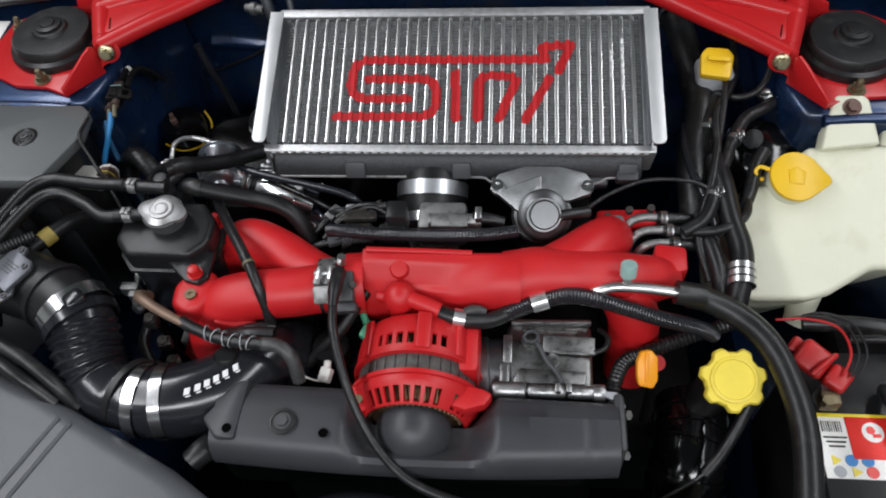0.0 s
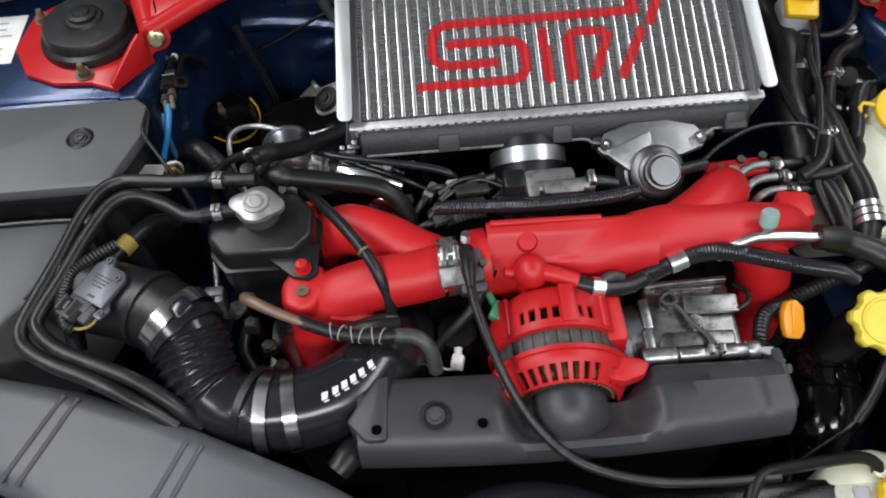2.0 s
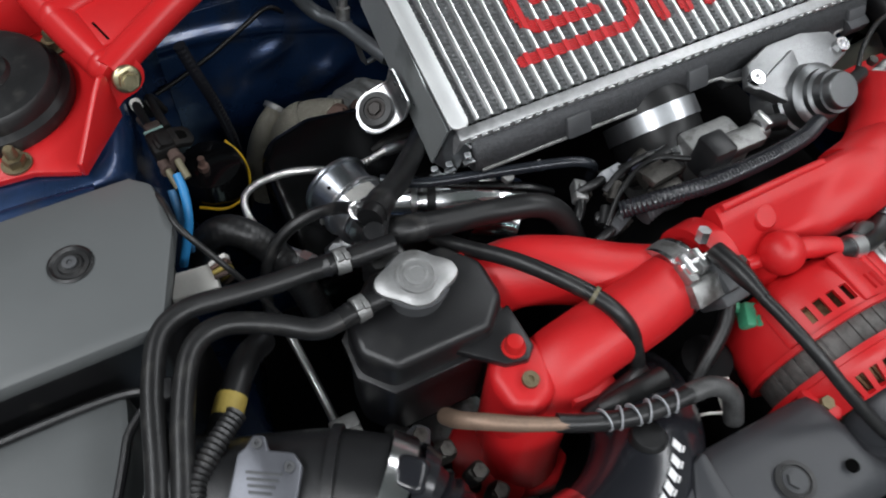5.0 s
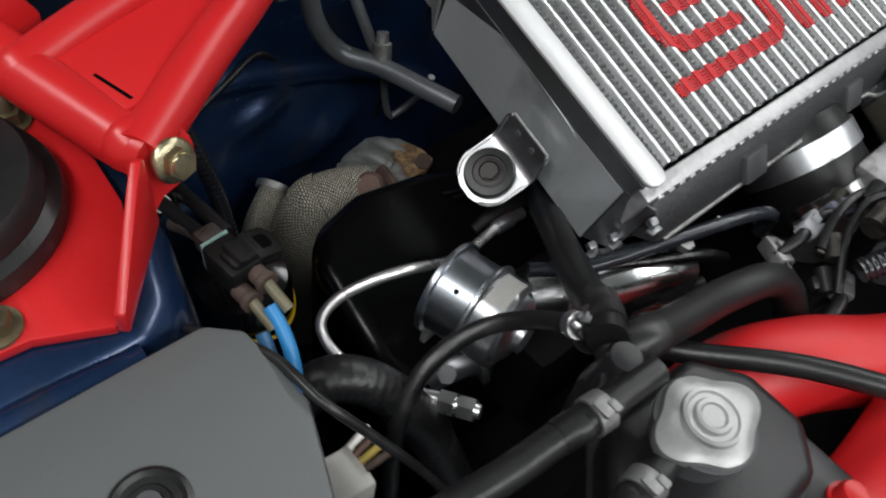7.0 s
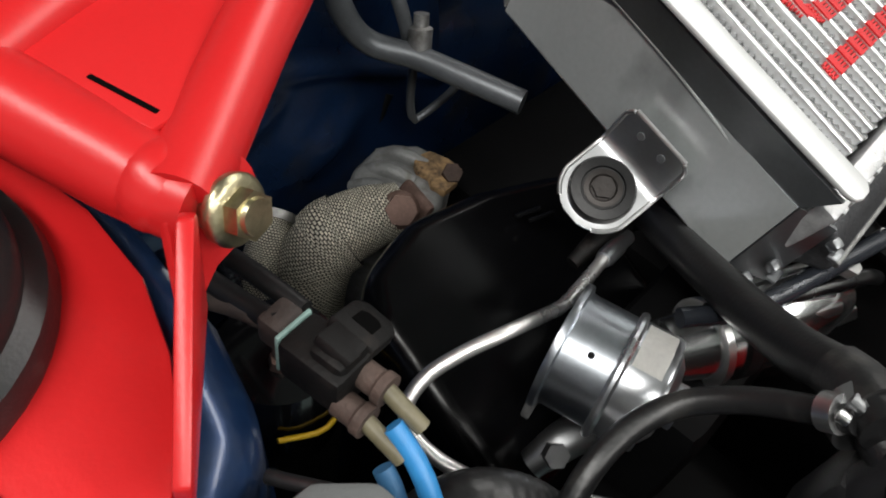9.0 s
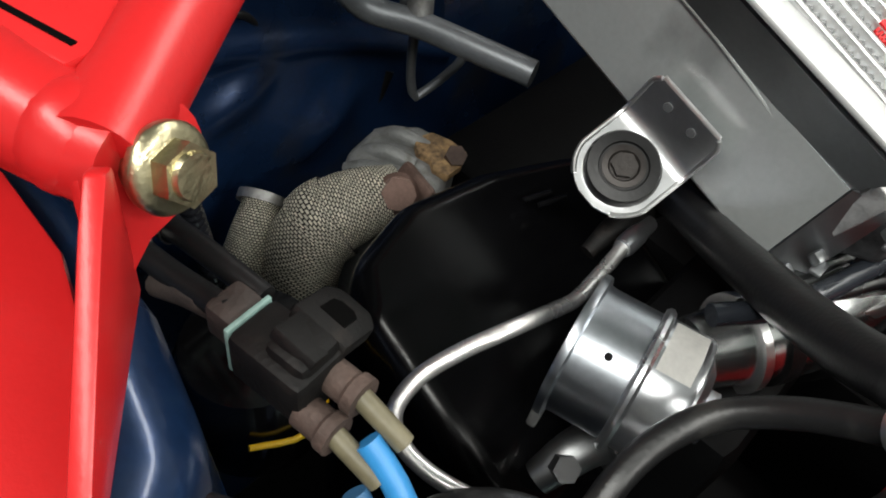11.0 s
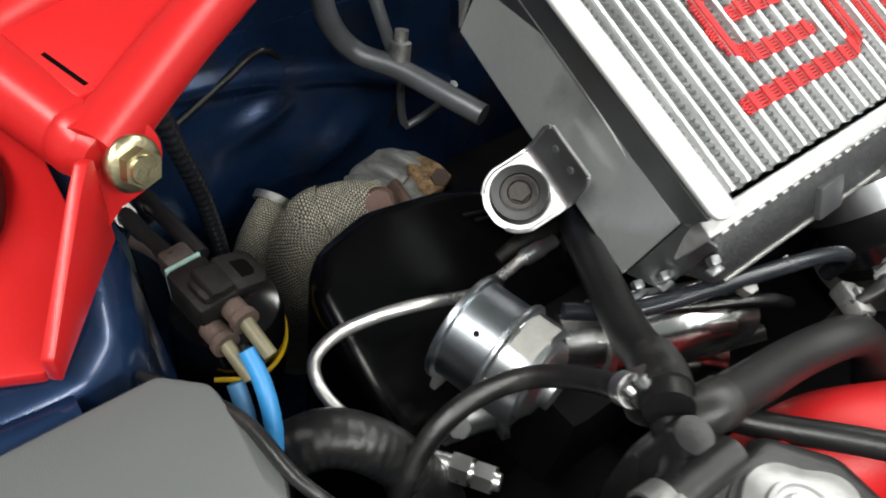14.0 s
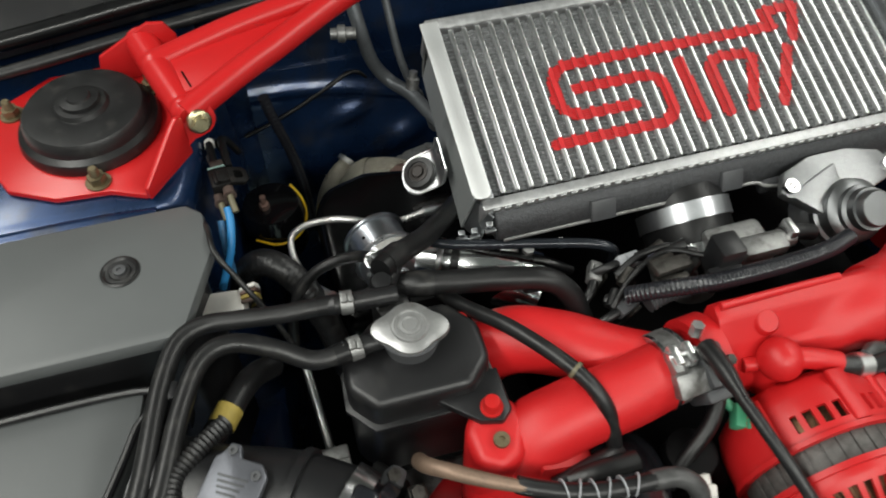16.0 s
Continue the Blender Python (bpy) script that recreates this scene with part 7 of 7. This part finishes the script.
part("dusty_wrap", tube([(-0.018, 0.420, 0.910), (-0.008, 0.424, 0.908), (0.004, 0.424, 0.904)], [0.004, 0.006, 0.004], 12), WRAP_DARK, hn)
hose("dipstick_conduit", [(0.138, 0.350, 0.840), (0.140, 0.372, 0.850), (0.152, 0.398, 0.848), (0.172, 0.410, 0.846), (0.205, 0.420, 0.856), (0.245, 0.432, 0.864), (0.275, 0.446, 0.86)], 0.0068, RUBBER, "black corrugated conduit past the dipstick", "conduit", ribs=(0.0045, 0.0015))

dp = thing("dipstick", (0.177, 0.383, 0.79), "orange plastic dipstick pull", "dipstick")
part("handle", prism([(-0.009, -0.018), (0.006, -0.021), (0.011, -0.012), (0.011, 0.012), (0.004, 0.020), (-0.007, 0.018), (-0.011, 0.008), (-0.011, -0.008)], -0.005, 0.005, 0.0025, Matrix.Translation((0.173, 0.386, 0.860)) @ pose(0, 0, 0, 38, 4, 4)), ORANGE, dp)
part("rib", box((0, 0, 0), (0.003, 0.030, 0.003), 0.001, Matrix.Translation((0.172, 0.384, 0.8655)) @ pose(0, 0, 0, 38, 4, 4)), ORANGE, dp)
part("tube", tube([(0.178, 0.383, 0.853), (0.182, 0.38, 0.82), (0.186, 0.38, 0.74)], 0.0045, 12), DEEP_SHADE, dp)

oc = thing("oil_filler_cap", (0.257, 0.367, 0.82), "pale yellow lobed oil filler cap on a black neck", "oil cap")
OM = Matrix.Translation((0.257, 0.374, 0.862)) @ pose(0, 0, 0, 22, -8, 10) @ Matrix.Diagonal((0.87, 0.87, 1, 1))
lobe = lambda a: 1 + 0.08 * max(-1, min(1, 1.8 * math.cos(7 * a)))
part("grip", lathe([(0.034, 0), (0.0355, 0.002), (0.0355, 0.010), (0.033, 0.013)], OM, 128, lobe), PALE_YELLOW, oc)
part("top_disc", lathe([(0.027, 0.012), (0.0265, 0.0148), (0.0235, 0.0155), (0.0225, 0.0140), (0, 0.0140)], OM, 48), PALE_YELLOW, oc)
part("neck", tube([(0.257, 0.372, 0.862), (0.255, 0.385, 0.83), (0.250, 0.40, 0.74)], [0.026, 0.022, 0.020], 24), BLACK_PLASTIC, oc)

ep = thing("steel_return_pipe", (0.16, 0.45, 0.88), "bright steel vapour pipe with a pale capped port", "pipe")
part("pipe", tube([(0.1075, 0.4475, 0.892), (0.1105, 0.4455, 0.904), (0.119, 0.4465, 0.9125), (0.135, 0.4495, 0.917), (0.152, 0.450, 0.917), (0.175, 0.449, 0.916), (0.206, 0.446, 0.914)], 0.0056, 18), ALU, ep)
part("port", lathe([(0.0048, 0), (0.0048, 0.010), (0.0065, 0.011), (0.0065, 0.014)], axis((0.150, 0.452, 0.917), (0, 0.35, 1)), 18), ALU_CAST, ep)
part("port_cap", lathe([(0.0086, 0), (0.0088, 0.013), (0.0080, 0.0148), (0, 0.015)], axis((0.150, 0.4565, 0.929), (0, 0.35, 1)), 12), TEAL, ep, "pale teal dust cap")
part("sleeve", tube([(0.200, 0.447, 0.914), (0.212, 0.446, 0.912), (0.228, 0.446, 0.908)], 0.0128, 20), RUBBER, ep)
hose("heater_hose", [(0.215, 0.446, 0.909), (0.235, 0.445, 0.902), (0.265, 0.430, 0.897), (0.289, 0.404, 0.894), (0.303, 0.366, 0.891), (0.309, 0.310, 0.888), (0.302, 0.245, 0.880), (0.292, 0.17, 0.86), (0.285, 0.10, 0.82)], 0.0132, RUBBER, "thick black rubber hose sweeping to the front", step=0.005)
hose("filler_cable", [(0.287, 0.376, 0.842), (0.281, 0.362, 0.825), (0.266, 0.336, 0.806), (0.251, 0.316, 0.794), (0.2365, 0.3015, 0.785)], 0.0062, RUBBER, "black sleeved cable below the oil cap", "cable")
hose("filler_wire", [(0.2395, 0.3045, 0.787), (0.225, 0.296, 0.777), (0.20, 0.286, 0.757), (0.173, 0.274, 0.73), (0.15, 0.266, 0.70)], 0.0022, RUBBER, "thin black cable running forward", "cable", seg=10)
hose("front_hose", [(0.082, 0.13, 0.79), (0.079, 0.190, 0.838), (0.086, 0.220, 0.853), (0.104, 0.236, 0.852), (0.150, 0.246, 0.836), (0.195, 0.254, 0.820), (0.219, 0.255, 0.811), (0.229, 0.249, 0.806), (0.230, 0.243, 0.797)], 0.0062, RUBBER_MATT, "black hose bending over the expansion bottle")
rd = thing("radiator_hose", (0.235, 0.34, 0.68), "fat glossy black radiator hose deep beside the belt cover", "hose")
RP = [(0.246, 0.410, 0.722), (0.242, 0.372, 0.728), (0.236, 0.338, 0.722), (0.229, 0.310, 0.695), (0.225, 0.295, 0.64)]
part("hose", tube(RP, 0.041, 32, step=0.005), BOOSTER, rd)
rq, _ = curve(RP, 0.001)
for k in range(6):
    n = 22 + 16 * k
    part("rib", ring(rq[n], rq[n + 2] - rq[n - 2], 0.0412, 0.0045, 0.0024), BOOSTER, rd)
hose("front_pipe", [(-0.20, 0.215, 0.79), (-0.14, 0.232, 0.815), (-0.08, 0.226, 0.822), (-0.03, 0.20, 0.815), (-0.01, 0.15, 0.79)], 0.024, SILICONE, "dark radiator hose ahead of the belt cover", seg=24)

eb = thing("expansion_bottle", (0.235, 0.18, 0.54), "off-white coolant expansion bottle with yellow cap", "coolant bottle")
part("bottle", prism([(0.160, 0.115), (0.162, 0.205), (0.169, 0.238), (0.182, 0.259), (0.208, 0.271), (0.238, 0.271), (0.266, 0.262), (0.284, 0.230), (0.305, 0.12)], 0.54, 0.800, 0.016, seg=5), CREAM, eb, sharp=60)
part("cap", lathe([(0.019, 0), (0.020, 0.012), (0.017, 0.016), (0, 0.017)], Matrix.Translation((0.238, 0.218, 0.798)), 40, lambda a: 1 + 0.05 * math.cos(10 * a)), YELLOW, eb, "ribbed yellow cap")
part("outlet", lathe([(0.006, 0), (0.006, 0.010)], Matrix.Translation((0.230, 0.243, 0.796)), 14), CREAM, eb)
part("pad", box((0.208, 0.226, 0.8005), (0.016, 0.012, 0.0016), 0.0005), GREY, eb)

# washer bottle
wb = thing("washer_bottle", (0.42, 0.59, 0.62), "cream translucent washer bottle with yellow cap", "washer bottle")
WP = Matrix.Translation((0, 0.505, 0.832)) @ Matrix(((1, 0, 0, 0), (0, 0.894, -0.447, 0), (0, 0.447, 0.894, 0), (0, 0, 0, 1)))
part("tank", prism([(0.306, -0.012), (0.369, -0.012), (0.395, -0.004), (0.443, 0.026), (0.60, 0.030), (0.60, 0.180), (0.376, 0.172), (0.366, 0.148), (0.345, 0.128), (0.304, 0.122), (0.290, 0.106), (0.288, 0.048), (0.292, -0.002)], -0.17, 0.0, 0.016, WP, 5), CREAM, wb, sharp=60)
part("tab", prism([(0.388, 0.165), (0.404, 0.226), (0.410, 0.232), (0.440, 0.232), (0.446, 0.226), (0.455, 0.172)], -0.016, 0.012, 0.004, WP, 3), CREAM, wb)
part("side_tab", prism([(0.462, 0.165), (0.468, 0.200), (0.60, 0.200), (0.60, 0.165)], -0.030, -0.010, 0.004, WP, 3), CREAM, wb)
part("tab_bolt", join(lathe([(0.0105, 0), (0.0105, 0.002)], axis(WP @ Vector((0.4245, 0.216, 0.012)), (0, -0.45, 0.9)), 22), hexhead(WP @ Vector((0.4245, 0.216, 0.014)), (0, -0.45, 0.9), 0.0072, 0.006)), BROWN_STEEL, wb, "dull flange bolt")
WM = WP @ Matrix.Translation((0.357, 0.131, 0.010)) @ pose(0, 0, 0, -6, 2, -8)
part("neck", lathe([(0.029, -0.03), (0.028, 0.001)], WM, 32), CREAM, wb)
part("cap", prism([(0.030 * math.cos(radians(a)), 0.030 * math.sin(radians(a))) for a in range(40, 321, 10)] + [(0.039, -0.004), (0.041, 0.0), (0.039, 0.004)], 0, 0.007, 0.002, WM), YELLOW, wb, "flat yellow snap cap")
part("cap_boss", prism([(-0.008, -0.010), (0.008, -0.010), (0.010, 0.006), (0, 0.011), (-0.010, 0.006)], 0.0065, 0.0085, 0.001, WM), YELLOW, wb)
part("cap_loop", tube([WM @ Vector(p) for p in ((-0.030, 0.004, 0.003), (-0.041, 0.007, 0.002), (-0.045, 0.001, 0.0), (-0.041, -0.006, -0.004), (-0.034, -0.004, -0.008))], 0.0026, 10), YELLOW, wb)
part("spout", tube([WP @ Vector((0.385, 0.006, -0.05)), WP @ Vector((0.378, -0.016, -0.05)), WP @ Vector((0.370, -0.034, -0.056))], [0.020, 0.017, 0.012], 20), CREAM, wb)

# small reservoir behind
rv = thing("clutch_reservoir", (0.285, 0.775, 0.88), "grey fluid reservoir with yellow cap", "reservoir")
part("cap", join(prism([(-0.018, -0.018), (0.018, -0.020), (0.020, 0.012), (0.012, 0.020), (-0.014, 0.020), (-0.020, 0.010)], 0.0, 0.014, 0.004, Matrix.Translation((0.279, 0.766, 0.938)) @ pose(0, 0, 0, 25, 0, -8)), box((0.279, 0.760, 0.956), (0.026, 0.006, 0.005), 0.001, pose(0, 0, 0, 25, 0, -8))), YELLOW, rv, "yellow moulded cap")
part("bottle", box((0.281, 0.770, 0.900), (0.046, 0.042, 0.075), 0.010, seg=3), GREY, rv)

# hoses down the right of the intercooler
RH = [
    ("heater_hose", [(0.246, 0.930, 0.915), (0.252, 0.886, 0.912), (0.262, 0.785, 0.906), (0.264, 0.740, 0.900), (0.258, 0.705, 0.895), (0.248, 0.670, 0.893), (0.245, 0.615, 0.885), (0.25, 0.56, 0.85)], 0.0190, RUBBER, "thick black heater hose beside the intercooler"),
    ("heater_hose", [(0.292, 0.780, 0.89), (0.285, 0.742, 0.905), (0.272, 0.705, 0.905), (0.262, 0.672, 0.898), (0.258, 0.625, 0.88), (0.26, 0.57, 0.85)], 0.0125, RUBBER, "black rubber heater hose"),
    ("brake_hose", [(0.356, 0.742, 0.905), (0.340, 0.722, 0.912), (0.312, 0.702, 0.911), (0.288, 0.658, 0.910), (0.267, 0.605, 0.908), (0.248, 0.556, 0.904), (0.222, 0.54, 0.894)], 0.0078, RUBBER, "black vacuum hose curving down"),
    ("brake_hose", [(0.330, 0.66, 0.90), (0.318, 0.640, 0.897), (0.305, 0.600, 0.893), (0.285, 0.566, 0.888), (0.255, 0.548, 0.882), (0.222, 0.545, 0.880)], 0.0080, RUBBER, "black vacuum hose curving down"),
    ("fuel_hose", [(0.268, 0.640, 0.905), (0.272, 0.600, 0.905), (0.276, 0.560, 0.897), (0.284, 0.520, 0.888), (0.279, 0.485, 0.883), (0.27, 0.45, 0.86)], 0.0128, RUBBER_MATT, "black fuel hose with a bright end"),
    ("wire_loom", [(0.322, 0.918, 0.93), (0.315, 0.845, 0.930), (0.309, 0.800, 0.930), (0.307, 0.773, 0.928), (0.296, 0.740, 0.925), (0.275, 0.700, 0.922), (0.270, 0.650, 0.918), (0.258, 0.600, 0.910), (0.240, 0.54, 0.89), (0.25, 0.49, 0.87)], 0.0048, RUBBER, "thin black wiring loom over the hoses"),
    ("wire_loom", [(0.300, 0.79, 0.93), (0.288, 0.73, 0.93), (0.278, 0.68, 0.92), (0.262, 0.62, 0.905), (0.250, 0.56, 0.88)], 0.0040, RUBBER, "thin black wiring loom over the hoses"),
    ("brake_hose", [(0.300, 0.600, 0.890), (0.296, 0.570, 0.897), (0.280, 0.548, 0.900), (0.256, 0.540, 0.898), (0.228, 0.541, 0.893)], 0.0058, RUBBER, "thin black vacuum hose looping round"),
    ("wire_loom", [(0.332, 0.850, 0.985), (0.340, 0.800, 0.965), (0.345, 0.765, 0.945), (0.330, 0.735, 0.930), (0.305, 0.725, 0.925), (0.282, 0.742, 0.915)], 0.0042, RUBBER, "thin black wiring loom over the hoses"),
    ("wire_loom", [(0.242, 0.70, 0.90), (0.236, 0.66, 0.905), (0.240, 0.62, 0.905), (0.252, 0.58, 0.90), (0.258, 0.54, 0.888), (0.25, 0.50, 0.87)], 0.0052, SILICONE, "glossy black wiring sleeve beside the intercooler"),
    ("fuel_hose", [(0.246, 0.575, 0.88), (0.252, 0.53, 0.885), (0.258, 0.50, 0.88), (0.262, 0.47, 0.86)], 0.0095, RUBBER, "black hose dropping beside the manifold"),
]
for nm, pts, r, mt, lb in RH:
    hose(nm, pts, r, mt, lb)
for p, w, r in (((0.2655, 0.690, 0.902), (-0.25, -0.95, -0.15), 0.0130), ((0.2475, 0.900, 0.9135), (0.15, -0.98, -0.05), 0.0196), ((0.2935, 0.668, 0.910), (-0.45, -0.88, 0.0), 0.0082), ((0.2585, 0.583, 0.906), (-0.4, -0.9, -0.1), 0.0082)):
    hc = thing("hose_clip", p, "small bright spring clip round a black hose", "hose clip", "hose clips")
    part("band", ring(p, w, r, 0.006, 0.0010, 28), ALU, hc)
    q = Vector(p) + Vector((0.002, 0, r + 0.003))
    part("ears", join(box(q, (0.003, 0.009, 0.006), 0.0008, None), box(q + Vector((0.006, 0, -0.001)), (0.003, 0.009, 0.006), 0.0008, None)), ALU, hc)
for k in range(3):
    solo("hose_ferrule", ring((0.2815 - 0.0012 * k, 0.498 - 0.009 * k, 0.8845 - 0.001 * k), (-0.1, -0.95, -0.15), 0.0135, 0.0068, 0.0016), ALU, "bright ribbed ferrule on a fuel hose", "ferrule", "ferrules")
for k in range(3):
    o = Vector((0.006 * k, -0.0155 * k, -0.004 * k))
    fp = thing("fuel_pipe", Vector((0.18, 0.55, 0.86)) + o, "bent bright steel fuel pipe joined to a black hose", "fuel pipe", "fuel pipes")
    part("pipe", tube([Vector(p) + o for p in ((0.158, 0.548, 0.855), (0.160, 0.556, 0.876), (0.170, 0.563, 0.886), (0.186, 0.566, 0.888), (0.205, 0.566, 0.887))], 0.0048, 14), ALU_CAST, fp)
    part("hose", tube([Vector(p) + o for p in ((0.196, 0.566, 0.8875), (0.215, 0.566, 0.886), (0.238, 0.568, 0.880), (0.255, 0.575, 0.865))], 0.0068, 14), RUBBER, fp)
    part("spring_clip", join(ring(Vector((0.204, 0.566, 0.887)) + o, (1, 0, 0), 0.0070, 0.007, 0.0012, 24), box(Vector((0.204, 0.560, 0.896)) + o, (0.006, 0.010, 0.004), 0.001)), ALU, fp)
solo("pressure_regulator", join(lathe([(0.010, 0), (0.010, 0.022), (0.007, 0.024), (0.007, 0.032), (0, 0.032)], axis((0.150, 0.552, 0.868), (0.0, 0.0, 1)), 20), box((0.150, 0.548, 0.875), (0.022, 0.026, 0.016), 0.003)), ALU_CAST, "small cast fuel pressure regulator", "regulator")
bb = thing("brake_booster", (0.36, 0.70, 0.78), "glossy black round brake booster with ribbed rim", "brake booster")
part("shell", lathe([(0.058, 0), (0.060, 0.014), (0.056, 0.018), (0.057, 0.024), (0.050, 0.034), (0.046, 0.050), (0.038, 0.062), (0.020, 0.068), (0, 0.069)], axis((0.340, 0.705, 0.820), (0.0, -0.35, 0.9)), 48), BOOSTER, bb)
part("valve", lathe([(0.008, 0), (0.008, 0.018), (0.012, 0.019), (0.012, 0.024), (0, 0.024)], axis((0.330, 0.690, 0.880), (-0.4, -0.4, 0.8)), 18), BLACK_PLASTIC, bb, "black check valve")
part("clip", join(ring((0.346, 0.745, 0.905), (0.5, 0.5, 0.5), 0.010, 0.008, 0.0014), box((0.340, 0.742, 0.918), (0.012, 0.008, 0.006), 0.001)), ALU, bb)
part("bracket", box((0.352, 0.66, 0.80), (0.05, 0.05, 0.10), 0.01), DEEP_SHADE, bb)

# battery corner
bt = thing("battery", (0.46, 0.36, 0.58), "black car battery with a red and white label", "battery")
part("case", box((0.475, 0.345, 0.69), (0.250, 0.190, 0.200), 0.006), BLACK_PLASTIC, bt)
part("lid", box((0.475, 0.350, 0.796), (0.246, 0.185, 0.016), 0.004), BLACK_PLASTIC, bt)
lab = part("label", box((0.418, 0.3310, 0.8046), (0.128, 0.070, 0.0016), 0.0004), LABEL_WHITE, bt, "printed paper label")
part("label_red", box((0.430, 0.3400, 0.8060), (0.090, 0.046, 0.0016), 0.0003), LABEL_RED, lab)
part("label_stripe", box((0.418, 0.3645, 0.8060), (0.126, 0.004, 0.0016), 0.0003), LABEL_YELLOW, lab)
part("round_mark", lathe([(0.011, 0), (0.011, 0.0010), (0, 0.0010)], Matrix.Translation((0.410, 0.346, 0.8066)), 30), LABEL_WHITE, lab)
part("round_mark_inner", join(lathe([(0.0045, 0), (0.0045, 0.0006), (0, 0.0006)], Matrix.Translation((0.408, 0.348, 0.8074)), 16), box((0.413, 0.342, 0.8078), (0.008, 0.004, 0.0006), 0.0002)), LABEL_RED, lab)
for k in range(9):
    part("code_bar", box((0.360 + 0.0024 * k, 0.352, 0.8057), (0.0008 + 0.0006 * (k % 3 == 0), 0.012, 0.0008), 0.0001), INK, lab)
for k in range(3):
    part("print_bar", box((0.371, 0.340 - 0.005 * k, 0.8057), (0.024 - 0.004 * k, 0.0018, 0.0008), 0.0001), INK, lab)
for k, (x, y, mt) in enumerate(((0.366, 0.315, LABEL_YELLOW), (0.382, 0.315, INK_BLUE), (0.398, 0.315, INK_BLUE), (0.368, 0.303, GREY), (0.384, 0.303, LABEL_YELLOW), (0.400, 0.303, LABEL_RED))):
    part("warning_mark", lathe([(0.0062, 0), (0.0062, 0.0009), (0, 0.0009)], Matrix.Translation((x, y, 0.8054)), 3 if mt is LABEL_YELLOW else 18), mt, lab)
tc2 = thing("terminal_cover", (0.355, 0.40, 0.80), "red plastic battery terminal cover with clamped cables", "terminal cover")
part("cover", join(box((0.352, 0.412, 0.842), (0.034, 0.032, 0.016), 0.005, pose(0, 0, 0, 22, 12, -38), 3), box((0.374, 0.392, 0.836), (0.024, 0.026, 0.022), 0.005, pose(0, 0, 0, 18, 10, -38), 3)), RED_COVER, tc2)
part("hinge", tube([(0.346, 0.392, 0.846), (0.360, 0.402, 0.852), (0.374, 0.413, 0.850)], 0.0030, 10), RED_COVER, tc2)
part("flap", box((0.342, 0.430, 0.836), (0.018, 0.018, 0.010), 0.003, pose(0, 0, 0, 25, 20, -30), 2), RED_COVER, tc2)
part("clamp", join(box((0.365, 0.372, 0.825), (0.020, 0.016, 0.02), 0.003), hexhead((0.358, 0.365, 0.834), (0, 0, 1), 0.006, 0.008)), BRASS_DIRTY, tc2)
part("post", lathe([(0.010, 0), (0.009, 0.03)], Matrix.Translation((0.368, 0.385, 0.80)), 18), ALU_CAST, tc2)
for k, (mt, lb, o) in enumerate(((RED_COVER, "thin red wire near the battery", 0.0), (RUBBER, "thin black wire near the battery", 0.008), (RUBBER, "thin black wire near the battery", 0.016))):
    hose("battery_wire", [(0.318 + o, 0.452, 0.855), (0.345 + o, 0.446 + o * 0.5, 0.868), (0.375 + o, 0.436 + o * 0.3, 0.868), (0.384 + o, 0.410, 0.862), (0.375 + o, 0.388, 0.85)], 0.0015, mt, lb, "wire", seg=8)
hose("battery_cable", [(0.39, 0.43, 0.855), (0.43, 0.425, 0.862), (0.47, 0.412, 0.845), (0.49, 0.39, 0.82)], 0.0042, RUBBER, "black battery cable arching over the battery", "cable")
hose("battery_strap", [(0.432, 0.392, 0.812), (0.428, 0.380, 0.824), (0.434, 0.345, 0.822), (0.440, 0.30, 0.816), (0.452, 0.262, 0.805)], 0.0075, BLACK_PLASTIC, "black moulded battery carry handle", "handle")
hose("wing_loom", [(0.36, 0.47, 0.82), (0.42, 0.462, 0.83), (0.48, 0.455, 0.825), (0.56, 0.45, 0.80)], 0.010, RUBBER, "black taped loom below the washer bottle", "loom")
solo("fuse_panel", box((0.50, 0.455, 0.77), (0.20, 0.05, 0.06), 0.008), DEEP_SHADE, "dark plastic box behind the battery", "fuse box")

sk = thing("wing_label", (-0.715, 0.80, 0.9565), "pale printed paper label on the navy inner wing", "label")
part("sheet", box((-0.715, 0.80, 0.9572), (0.095, 0.088, 0.0012), 0.0003), LABEL_WHITE, sk)
for k in range(6):
    part("print_bar", box((-0.718 + 0.004 * (k % 2), 0.770 + 0.012 * k, 0.9580), (0.070 - 0.010 * (k % 3), 0.0030, 0.0006), 0.0001), GREY, sk)
